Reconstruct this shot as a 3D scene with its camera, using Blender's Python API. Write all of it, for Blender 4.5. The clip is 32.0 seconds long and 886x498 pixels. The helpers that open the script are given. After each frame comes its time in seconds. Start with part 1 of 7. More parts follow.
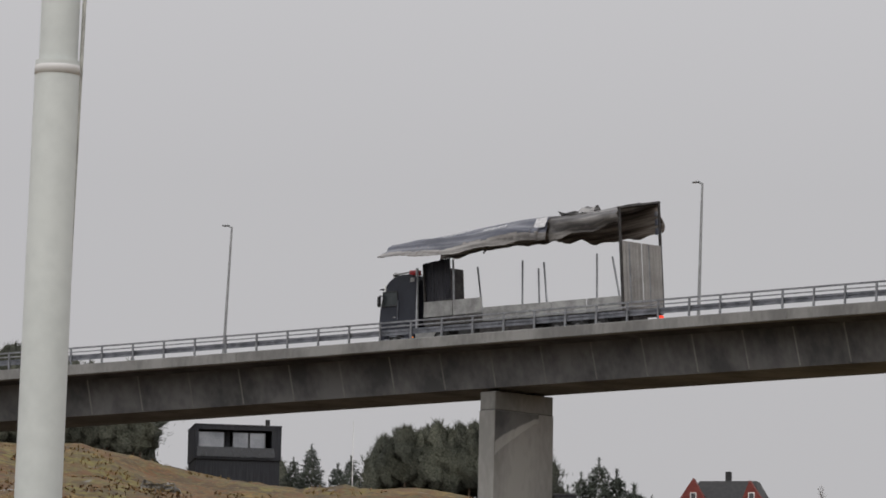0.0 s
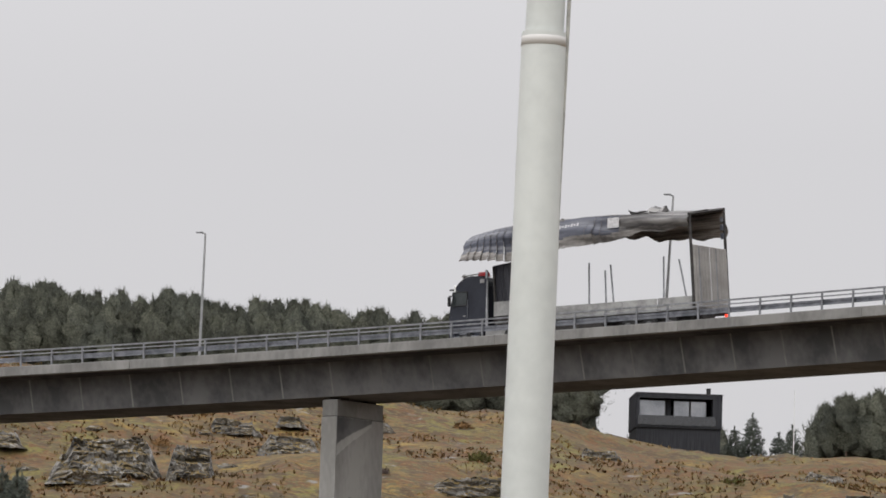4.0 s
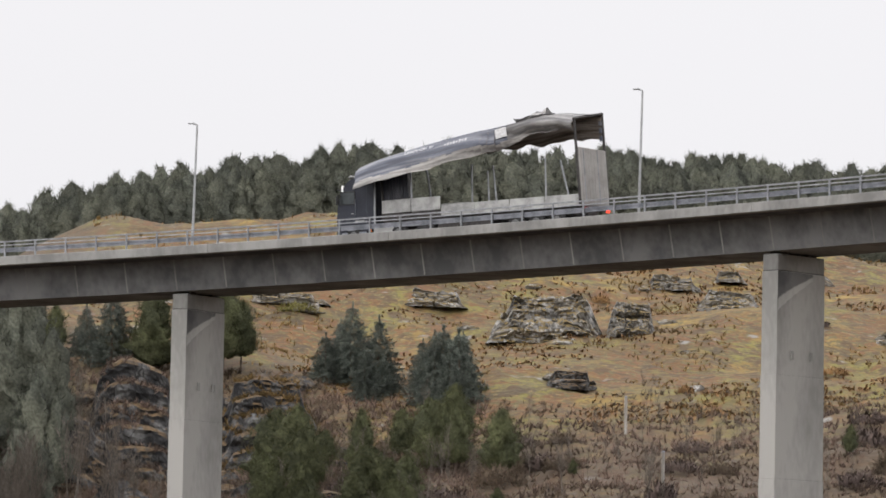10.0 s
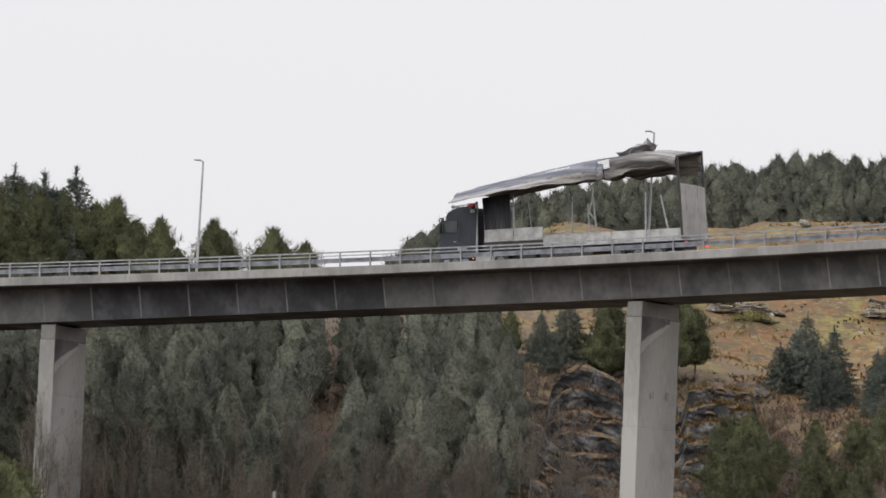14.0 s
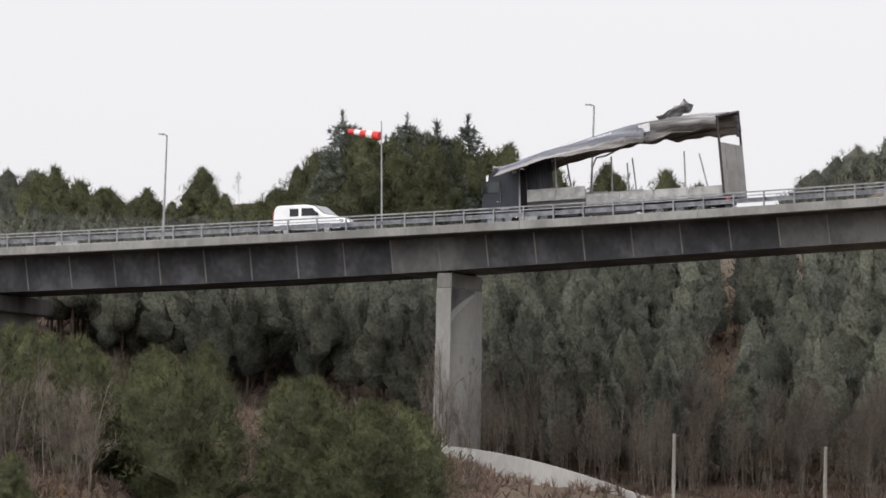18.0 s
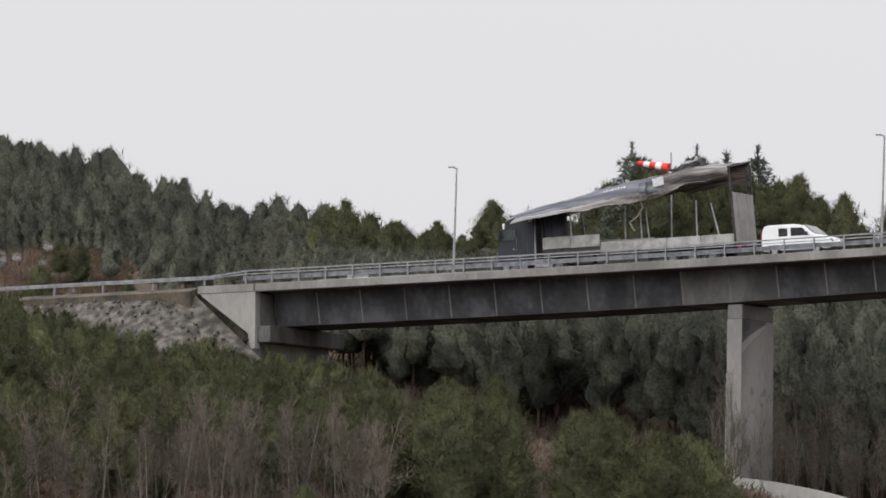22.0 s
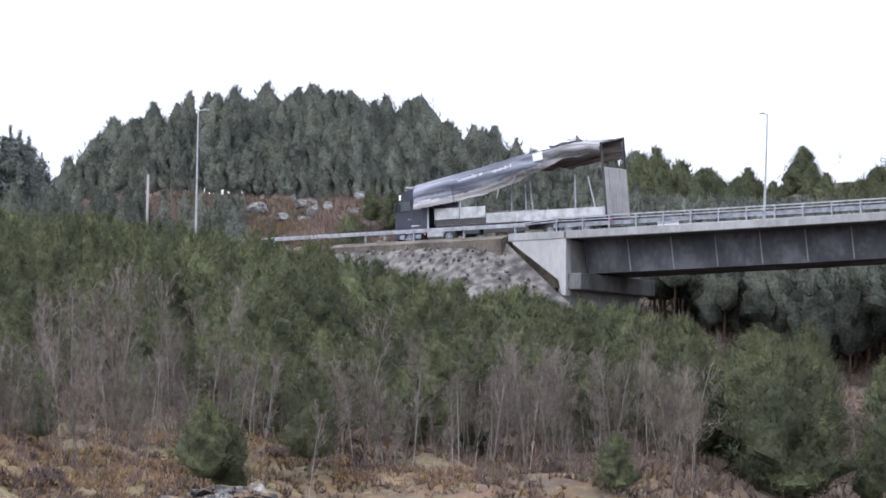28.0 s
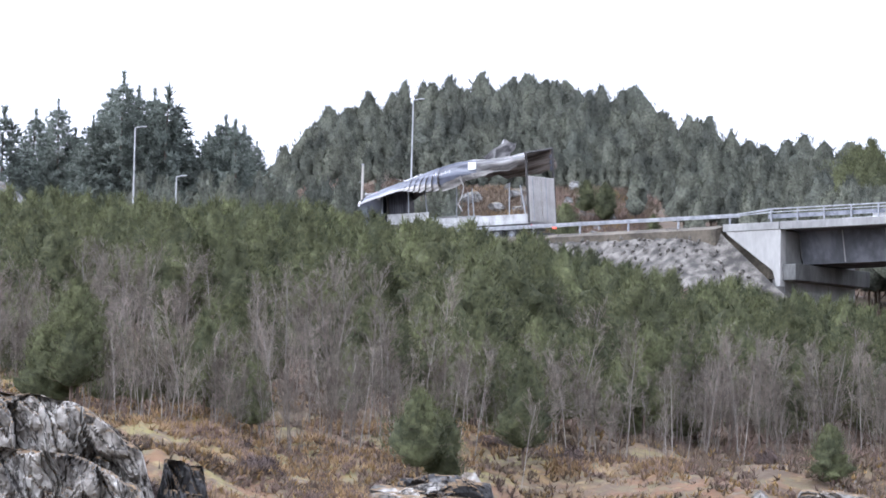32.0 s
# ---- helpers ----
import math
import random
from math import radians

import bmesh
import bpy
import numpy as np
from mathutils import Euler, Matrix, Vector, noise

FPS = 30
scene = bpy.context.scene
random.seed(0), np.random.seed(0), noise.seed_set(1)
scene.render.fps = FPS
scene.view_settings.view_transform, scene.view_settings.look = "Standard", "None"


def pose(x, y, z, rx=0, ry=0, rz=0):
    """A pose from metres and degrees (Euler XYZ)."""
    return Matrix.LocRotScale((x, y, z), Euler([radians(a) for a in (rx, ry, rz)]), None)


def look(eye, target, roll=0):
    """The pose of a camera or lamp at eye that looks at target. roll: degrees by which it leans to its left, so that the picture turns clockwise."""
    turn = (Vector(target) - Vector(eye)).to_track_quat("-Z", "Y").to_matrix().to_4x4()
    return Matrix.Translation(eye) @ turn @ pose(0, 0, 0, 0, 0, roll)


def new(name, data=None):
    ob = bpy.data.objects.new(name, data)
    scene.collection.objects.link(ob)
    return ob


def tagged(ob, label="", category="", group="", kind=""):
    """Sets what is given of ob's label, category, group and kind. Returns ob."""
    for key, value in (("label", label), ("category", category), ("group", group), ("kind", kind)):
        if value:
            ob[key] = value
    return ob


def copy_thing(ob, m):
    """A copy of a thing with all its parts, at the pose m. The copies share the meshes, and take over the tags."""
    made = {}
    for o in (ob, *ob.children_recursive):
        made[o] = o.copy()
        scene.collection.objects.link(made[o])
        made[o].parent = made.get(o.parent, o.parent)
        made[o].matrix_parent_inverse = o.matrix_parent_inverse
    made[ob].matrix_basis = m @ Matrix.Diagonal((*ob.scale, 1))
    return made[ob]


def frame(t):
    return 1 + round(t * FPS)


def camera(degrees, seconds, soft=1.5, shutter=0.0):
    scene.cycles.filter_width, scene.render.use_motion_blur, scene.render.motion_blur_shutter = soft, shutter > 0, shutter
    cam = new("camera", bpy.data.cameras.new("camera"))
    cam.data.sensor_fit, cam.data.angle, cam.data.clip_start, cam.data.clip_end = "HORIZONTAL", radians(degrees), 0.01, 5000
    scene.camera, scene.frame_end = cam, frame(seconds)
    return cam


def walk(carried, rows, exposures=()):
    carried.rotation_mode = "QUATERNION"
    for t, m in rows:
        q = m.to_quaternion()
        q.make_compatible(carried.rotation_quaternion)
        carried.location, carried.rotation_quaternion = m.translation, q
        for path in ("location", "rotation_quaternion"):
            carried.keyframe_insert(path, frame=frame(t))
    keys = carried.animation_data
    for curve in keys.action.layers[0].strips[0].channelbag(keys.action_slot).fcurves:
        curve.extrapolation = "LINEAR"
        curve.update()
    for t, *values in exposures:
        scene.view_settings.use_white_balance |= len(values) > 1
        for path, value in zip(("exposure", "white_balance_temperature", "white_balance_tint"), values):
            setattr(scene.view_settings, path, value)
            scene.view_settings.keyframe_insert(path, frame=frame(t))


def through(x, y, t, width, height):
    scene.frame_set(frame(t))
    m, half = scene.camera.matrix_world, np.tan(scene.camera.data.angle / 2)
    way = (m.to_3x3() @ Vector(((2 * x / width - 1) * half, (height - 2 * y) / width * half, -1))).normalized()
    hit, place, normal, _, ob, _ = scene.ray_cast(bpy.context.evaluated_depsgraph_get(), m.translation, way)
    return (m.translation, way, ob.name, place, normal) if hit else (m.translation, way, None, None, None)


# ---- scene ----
# One shot from a hillside: a hand-held long lens follows a lorry over a curved concrete bridge.

# ---- camera and its walk ----
cam = camera(9.957, 32.0, soft=1.7)


def drift(t):
    """How far the eye stands to the right, in metres."""
    return float(np.interp(t, (0, 1, 2, 3, 3.5, 5.5, 6), (0.347, 0.333, 0.307, 0.265, 0.266, 0.105, 0)))


LIGHTNESS = ((0, -0.58), (0.6, -0.65), (1, -0.74), (1.5, -0.34), (2, -0.26), (3, -0.2), (3.5, -0.2), (5.5, 0.0), (6, 0.1), (6.5, -0.08),
             (7, -0.26), (7.5, -0.1), (8, 0.06), (9, 0.27), (13, 0.23), (16, 0.13), (17.5, 0.24), (18, 0.26), (19, 0.14), (20.5, 0.02), (21.5, 0.0), (23, 0.21), (24, 0.2),
             (24.5, 0.3), (26.5, 0.66), (28, 0.9), (32, 1.3))
WARMTH = ((0, 6500), (24.5, 6500), (26.5, 5850), (28, 5600), (32, 5500))


def aim(t, yaw, pitch, lean):
    """A row of the path: the eye drifts a little sideways at first, and only turns from then on."""
    return t, pose(drift(t), 0, 0, 90 + pitch, 0, yaw + math.degrees(drift(t) / 300)) @ pose(0, 0, 0, 0, 0, lean)


walk(cam, [
    aim(0, -10.865, 7.319, 1.177), aim(0.5, -10.241, 7.461, 1.236), aim(1, -9.030, 7.612, 1.258),
    aim(1.5, -8.213, 6.877, 1.670), aim(2, -8.389, 6.750, 1.684), aim(2.5, -8.469, 6.842, 1.726),
    aim(3, -6.610, 6.445, 1.562), aim(3.5, -5.850, 6.890, 1.755), aim(5.5, -5.387, 6.107, 0.979),
    aim(6, -3.766, 5.848, 1.136), aim(6.5, -2.973, 6.685, 1.273), aim(7, -2.409, 6.534, 1.536),
    aim(7.5, -2.095, 5.633, 0.439), aim(8, -1.989, 5.692, 1.039), aim(8.5, -0.938, 5.297, 1.277),
    aim(9, -0.000, 4.766, 1.349), aim(9.5, -0.168, 4.829, 1.322), aim(10, -0.953, 5.097, 1.137),
    aim(10.5, -1.003, 5.023, 1.036), aim(11, 0.352, 4.856, 1.012), aim(11.5, 1.405, 5.160, 1.448),
    aim(12, 1.979, 5.288, 1.824), aim(12.5, 2.403, 5.163, 2.050), aim(13, 2.951, 5.015, 2.076),
    aim(13.5, 3.608, 5.052, 2.196), aim(15.5, 5.633, 4.976, 1.995), aim(16, 6.167, 5.062, 1.513),
    aim(16.5, 6.922, 5.034, 1.120), aim(17, 7.701, 4.791, 0.984), aim(17.5, 8.264, 4.366, 1.136),
    aim(18, 8.625, 4.260, 1.119), aim(18.5, 9.115, 4.649, 1.051), aim(19, 9.651, 4.811, 1.210),
    aim(19.5, 10.253, 4.895, 1.464), aim(20, 11.025, 4.909, 1.394), aim(20.5, 11.532, 5.117, 1.492),
    aim(21, 11.988, 5.219, 1.407), aim(21.5, 11.881, 5.220, 1.307), aim(22, 11.909, 4.561, 1.039),
    aim(22.5, 12.185, 4.439, 0.780), aim(23, 12.329, 4.574, 0.794), aim(23.5, 12.333, 4.707, 0.572),
    aim(24, 12.507, 4.688, 0.796), aim(24.5, 12.527, 4.213, 0.763), aim(26.5, 13.835, 3.977, 0.946),
    aim(27, 14.782, 4.125, 1.047), aim(27.5, 15.168, 3.900, 1.115), aim(28, 15.406, 3.900, 1.062),
    aim(28.5, 15.746, 3.903, 1.055), aim(29, 15.960, 3.696, 0.963), aim(29.5, 16.280, 3.690, 0.968),
    aim(30, 16.675, 3.723, 0.990), aim(30.5, 17.185, 3.706, 1.073), aim(31, 17.566, 3.695, 1.100),
    aim(31.5, 17.787, 3.741, 1.341), aim(32, 17.821, 3.732, 1.481),
], exposures=[(t, v, float(np.interp(t, [w[0] for w in WARMTH], [w[1] for w in WARMTH])), 10.0 if t < 25 else 14.0) for t, v in LIGHTNESS])

# ---- world and sun: a bright overcast day ----
world = bpy.data.worlds.new("overcast_sky")
scene.world = world
world.use_nodes = True
wn, wl = world.node_tree.nodes, world.node_tree.links
sky = wn.new("ShaderNodeTexSky")
sky.sky_type, sky.sun_disc = "NISHITA", False
sky.sun_elevation, sky.sun_rotation = radians(37), radians(-148)
sky.dust_density, sky.air_density = 4.0, 1.0
grey = wn.new("ShaderNodeHueSaturation")
grey.inputs["Saturation"].default_value = 0.12
cloud = wn.new("ShaderNodeMix")
cloud.data_type = "RGBA"
cloud.inputs["Factor"].default_value = 0.82
cloud.inputs["B"].default_value = (8.22, 8.12, 8.36, 1)
wl.new(sky.outputs[0], grey.inputs["Color"])
wl.new(grey.outputs[0], cloud.inputs["A"])
# an overcast sky is brighter overhead than at the horizon
dome, height, lift, bright = wn.new("ShaderNodeTexCoord"), wn.new("ShaderNodeSeparateXYZ"), wn.new("ShaderNodeMapRange"), wn.new("ShaderNodeMixRGB")
lift.inputs["From Min"].default_value, lift.inputs["From Max"].default_value = 0.14, 1.0
lift.inputs["To Min"].default_value, lift.inputs["To Max"].default_value = 1.0, 2.7
bright.blend_type, bright.inputs[0].default_value = "MULTIPLY", 1.0
wl.new(dome.outputs["Generated"], height.inputs[0])
wl.new(height.outputs["Z"], lift.inputs["Value"])
wl.new(cloud.outputs["Result"], bright.inputs[1])
wl.new(lift.outputs[0], bright.inputs[2])
wl.new(bright.outputs[0], wn["Background"].inputs["Color"])
wn["Background"].inputs["Strength"].default_value = 0.1

sun = new("sun", bpy.data.lights.new("sun", "SUN"))
sun.data.energy, sun.data.angle, sun.data.color = 1.0, radians(60), (1.0, 0.96, 0.9)
sun.matrix_world = look((-120, -30, 160), (0, 160, 0))


# ---- materials ----
def mat(name, c1, c2, scale=2.0, rough=0.8, metal=0.0, fine=14.0, bump=0.15, stretch=(1, 1, 1), vary=0.0, c3=None, island=0.0, spec=0.4, dist=0.02):
    """Two or three colours mixed by coarse and fine noise, with relief; vary and island change the value from piece to piece."""
    m = bpy.data.materials.new(name)
    m.use_nodes = True
    n, l = m.node_tree.nodes, m.node_tree.links
    bsdf = n["Principled BSDF"]
    co = n.new("ShaderNodeTexCoord")
    mp = n.new("ShaderNodeMapping")
    mp.inputs["Scale"].default_value = stretch
    l.new(co.outputs["Object"], mp.inputs[0])
    big, small = n.new("ShaderNodeTexNoise"), n.new("ShaderNodeTexNoise")
    big.inputs["Scale"].default_value, big.inputs["Detail"].default_value = scale, 6
    small.inputs["Scale"].default_value, small.inputs["Detail"].default_value = scale * fine, 4
    l.new(mp.outputs[0], big.inputs["Vector"])
    l.new(mp.outputs[0], small.inputs["Vector"])
    ramp = n.new("ShaderNodeValToRGB")
    ramp.color_ramp.elements[0].position, ramp.color_ramp.elements[0].color = 0.36, (*c1, 1)
    ramp.color_ramp.elements[1].position, ramp.color_ramp.elements[1].color = 0.64, (*c2, 1)
    if c3:
        e = ramp.color_ramp.elements.new(0.5)
        e.color = (*c3, 1)
    mix = n.new("ShaderNodeMath")
    mix.operation, mix.inputs[1].default_value = "MULTIPLY_ADD", 0.35
    sub = n.new("ShaderNodeMath")
    sub.operation, sub.inputs[1].default_value = "SUBTRACT", 0.5
    l.new(small.outputs["Fac"], sub.inputs[0])
    l.new(sub.outputs[0], mix.inputs[0])
    l.new(big.outputs["Fac"], mix.inputs[2])
    l.new(mix.outputs[0], ramp.inputs[0])
    out = ramp.outputs[0]
    if vary or island:
        hs = n.new("ShaderNodeHueSaturation")
        val = n.new("ShaderNodeMath")
        val.operation, val.inputs[1].default_value, val.inputs[2].default_value = "MULTIPLY_ADD", 2 * (vary or island), 1 - (vary or island)
        src = n.new("ShaderNodeObjectInfo").outputs["Random"] if vary else n.new("ShaderNodeNewGeometry").outputs["Random Per Island"]
        l.new(src, val.inputs[0])
        l.new(val.outputs[0], hs.inputs["Value"])
        l.new(out, hs.inputs["Color"])
        out = hs.outputs[0]
        if vary and island:
            h2, v2 = n.new("ShaderNodeHueSaturation"), n.new("ShaderNodeMath")
            v2.operation, v2.inputs[1].default_value, v2.inputs[2].default_value = "MULTIPLY_ADD", 2 * island, 1 - island
            l.new(n.new("ShaderNodeNewGeometry").outputs["Random Per Island"], v2.inputs[0])
            l.new(v2.outputs[0], h2.inputs["Value"])
            l.new(out, h2.inputs["Color"])
            out = h2.outputs[0]
    l.new(out, bsdf.inputs["Base Color"])
    bsdf.inputs["Roughness"].default_value, bsdf.inputs["Metallic"].default_value = rough, metal
    bsdf.inputs["Specular IOR Level"].default_value = spec
    if bump:
        b = n.new("ShaderNodeBump")
        b.inputs["Strength"].default_value, b.inputs["Distance"].default_value = bump, dist
        l.new(mix.outputs[0], b.inputs["Height"])
        l.new(b.outputs[0], bsdf.inputs["Normal"])
    return m


def leaf(name, c1, c2, vary=0.2, island=0.35, through=0.35):
    """Needles and twigs: varied from tree to tree and tuft to tuft, and letting some light through."""
    m = mat(name, c1, c2, 0.35, 0.75, bump=0, vary=vary, island=island, spec=0.2)
    n, l = m.node_tree.nodes, m.node_tree.links
    bsdf, out = n["Principled BSDF"], n["Material Output"]
    grain, span, dab, geo, rough = n.new("ShaderNodeTexNoise"), n.new("ShaderNodeMapRange"), n.new("ShaderNodeMixRGB"), n.new("ShaderNodeNewGeometry"), n.new("ShaderNodeBump")
    grain.inputs["Scale"].default_value, grain.inputs["Detail"].default_value = 5.0, 3
    span.inputs["From Min"].default_value, span.inputs["From Max"].default_value = 0.32, 0.68
    span.inputs["To Min"].default_value, span.inputs["To Max"].default_value = 0.6, 1.4
    dab.blend_type, dab.inputs[0].default_value = "MULTIPLY", 1.0
    rough.inputs["Strength"].default_value, rough.inputs["Distance"].default_value = 0.6, 0.12
    l.new(geo.outputs["Position"], grain.inputs["Vector"])
    l.new(grain.outputs["Fac"], span.inputs["Value"])
    l.new(bsdf.inputs["Base Color"].links[0].from_socket, dab.inputs[1])
    l.new(span.outputs[0], dab.inputs[2])
    l.new(dab.outputs[0], bsdf.inputs["Base Color"])
    l.new(grain.outputs["Fac"], rough.inputs["Height"])
    l.new(rough.outputs[0], bsdf.inputs["Normal"])
    tr, mx = n.new("ShaderNodeBsdfTranslucent"), n.new("ShaderNodeMixShader")
    mx.inputs[0].default_value = through
    l.new(bsdf.inputs["Base Color"].links[0].from_socket, tr.inputs["Color"])
    l.new(bsdf.outputs[0], mx.inputs[1])
    l.new(tr.outputs[0], mx.inputs[2])
    l.new(mx.outputs[0], out.inputs["Surface"])
    return m


def glow(name, color, strength):
    m = bpy.data.materials.new(name)
    m.use_nodes = True
    b = m.node_tree.nodes["Principled BSDF"]
    b.inputs["Base Color"].default_value = b.inputs["Emission Color"].default_value = (*color, 1)
    b.inputs["Emission Strength"].default_value = strength
    return m


CONCRETE = mat("concrete", (0.162, 0.16, 0.155), (0.26, 0.258, 0.248), 0.5, 0.9, fine=9, stretch=(1, 1, 0.5), vary=0.04)
CONCRETE_PALE = mat("pale_concrete", (0.225, 0.222, 0.212), (0.335, 0.328, 0.312), 0.35, 0.88, fine=12, stretch=(1, 1, 0.4))
CONCRETE_BAND = mat("pale_band_concrete", (0.324, 0.321, 0.308), (0.432, 0.426, 0.408), 0.5, 0.9, fine=9, stretch=(1, 1, 0.5))
# slab and girder grey is darkened to hold the shade under the overhang
CONCRETE_DARK = mat("overhang_shade_concrete", (0.0412, 0.043, 0.0488), (0.103, 0.106, 0.117), 0.42, 0.92, fine=7, stretch=(1, 1, 0.8), c3=(0.0588, 0.061, 0.0678), vary=0.03)
CONCRETE_MID = mat("mid_grey_concrete", (0.078, 0.08, 0.083), (0.165, 0.166, 0.167), 0.4, 0.92, fine=7, stretch=(1, 1, 0.8), vary=0.03)
VERGE = mat("stony_verge", (0.045, 0.038, 0.028), (0.115, 0.098, 0.074), 0.6, 0.95, fine=8, bump=0.6, dist=0.08)
CONCRETE_DULL = mat("dull_grey_concrete", (0.07, 0.07, 0.068), (0.13, 0.13, 0.125), 0.9, 0.9, fine=8, stretch=(1, 1, 0.3))
ASPHALT = mat("asphalt", (0.04, 0.04, 0.042), (0.065, 0.065, 0.066), 1.5, 0.95, fine=30)
ZINC = mat("galvanised_steel", (0.22, 0.227, 0.24), (0.36, 0.368, 0.385), 3.0, 0.45, 0.7, fine=6, bump=0.03, vary=0.1)
ZINC_DARK = mat("weathered_steel", (0.14, 0.15, 0.17), (0.26, 0.27, 0.3), 2.0, 0.5, 0.6, fine=6, bump=0.03)
LAMP_STEEL = mat("grey_lamp_steel", (0.24, 0.245, 0.25), (0.34, 0.345, 0.35), 2.0, 0.5, 0.2, bump=0.02)
WHITE_POLE = mat("white_fibreglass", (0.53, 0.56, 0.545), (0.63, 0.66, 0.64), 1.2, 0.5, fine=30, bump=0.04, dist=0.002)
ROPE = mat("rope", (0.3, 0.3, 0.28), (0.5, 0.5, 0.46), 40, 0.9)
def rock_mat(name, dark, mid, light, moss, cover, size=0.55):
    """Rock with noise-bent cracks, and moss or dry grass where it lies flat."""
    m = mat(name, dark, light, 0.7, 0.92, fine=7, bump=0.9, c3=mid, dist=0.22, vary=0.12)
    n, l = m.node_tree.nodes, m.node_tree.links
    bsdf = n["Principled BSDF"]
    top = bsdf.inputs["Base Color"].links[0].from_socket
    geo, warp, add, vor, lim = n.new("ShaderNodeNewGeometry"), n.new("ShaderNodeTexNoise"), n.new("ShaderNodeMixRGB"), n.new("ShaderNodeTexVoronoi"), n.new("ShaderNodeMapRange")
    warp.inputs["Scale"].default_value, warp.inputs["Detail"].default_value = 0.9, 6
    add.blend_type, add.inputs[0].default_value = "ADD", 1.0
    l.new(geo.outputs["Position"], warp.inputs["Vector"])
    tall = n.new("ShaderNodeMapping")
    tall.inputs["Scale"].default_value = (1.3, 1.3, 0.5)
    l.new(geo.outputs["Position"], tall.inputs[0])
    l.new(tall.outputs[0], add.inputs[1])
    l.new(warp.outputs["Color"], add.inputs[2])
    vor.feature = "DISTANCE_TO_EDGE"
    vor.inputs["Scale"].default_value = size
    l.new(add.outputs[0], vor.inputs["Vector"])
    lim.inputs["From Max"].default_value = 0.03
    l.new(vor.outputs["Distance"], lim.inputs["Value"])
    crack = n.new("ShaderNodeMix")
    crack.data_type = "RGBA"
    crack.inputs["A"].default_value = (*[c * 0.55 for c in dark], 1)
    l.new(lim.outputs[0], crack.inputs["Factor"])
    l.new(top, crack.inputs["B"])
    parts, patch, both, flat, mix = n.new("ShaderNodeSeparateXYZ"), n.new("ShaderNodeTexNoise"), n.new("ShaderNodeMath"), n.new("ShaderNodeMapRange"), n.new("ShaderNodeMix")
    patch.inputs["Scale"].default_value, patch.inputs["Detail"].default_value = 0.9, 6
    both.operation = "ADD"
    l.new(geo.outputs["Normal"], parts.inputs[0])
    l.new(geo.outputs["Position"], patch.inputs["Vector"])
    l.new(parts.outputs["Z"], both.inputs[0])
    l.new(patch.outputs["Fac"], both.inputs[1])
    flat.inputs["From Min"].default_value, flat.inputs["From Max"].default_value = 1.48 - cover, 1.68 - cover
    l.new(both.outputs[0], flat.inputs["Value"])
    mix.data_type = "RGBA"
    tint = n.new("ShaderNodeValToRGB")
    tint.color_ramp.elements[0].position, tint.color_ramp.elements[0].color = 0.38, (*[c * 0.5 for c in moss], 1)
    tint.color_ramp.elements[1].position, tint.color_ramp.elements[1].color = 0.62, (*[c * 1.15 for c in moss], 1)
    speck = n.new("ShaderNodeTexNoise")
    speck.inputs["Scale"].default_value, speck.inputs["Detail"].default_value = 3.5, 8
    l.new(geo.outputs["Position"], speck.inputs["Vector"])
    l.new(speck.outputs["Fac"], tint.inputs[0])
    l.new(tint.outputs[0], mix.inputs["B"])
    l.new(flat.outputs[0], mix.inputs["Factor"])
    l.new(crack.outputs["Result"], mix.inputs["A"])
    l.new(mix.outputs["Result"], bsdf.inputs["Base Color"])
    return m


ROCK = rock_mat("grey_rock", (0.12, 0.117, 0.112), (0.22, 0.214, 0.205), (0.36, 0.352, 0.338), (0.155, 0.11, 0.04), 0.5)
BOULDER = rock_mat("pale_boulder", (0.05, 0.049, 0.047), (0.115, 0.113, 0.108), (0.21, 0.206, 0.198), (0.1, 0.078, 0.042), 0.25, 0.9)
CLIFF = rock_mat("fissured_shore_rock", (0.0438, 0.0394, 0.0356), (0.156, 0.146, 0.131), (0.312, 0.297, 0.273), (0.125, 0.0813, 0.0404), 0.28, 0.8)
RUBBLE = mat("blasted_rock", (0.038, 0.035, 0.0312), (0.152, 0.14, 0.124), 1.6, 0.95, fine=9, bump=0.7, c3=(0.0836, 0.076, 0.0661), dist=0.1, vary=0.3)
ROCK_DARK = rock_mat("dark_rock", (0.018, 0.018, 0.019), (0.045, 0.044, 0.045), (0.15, 0.148, 0.145), (0.1, 0.065, 0.032), 0.5)


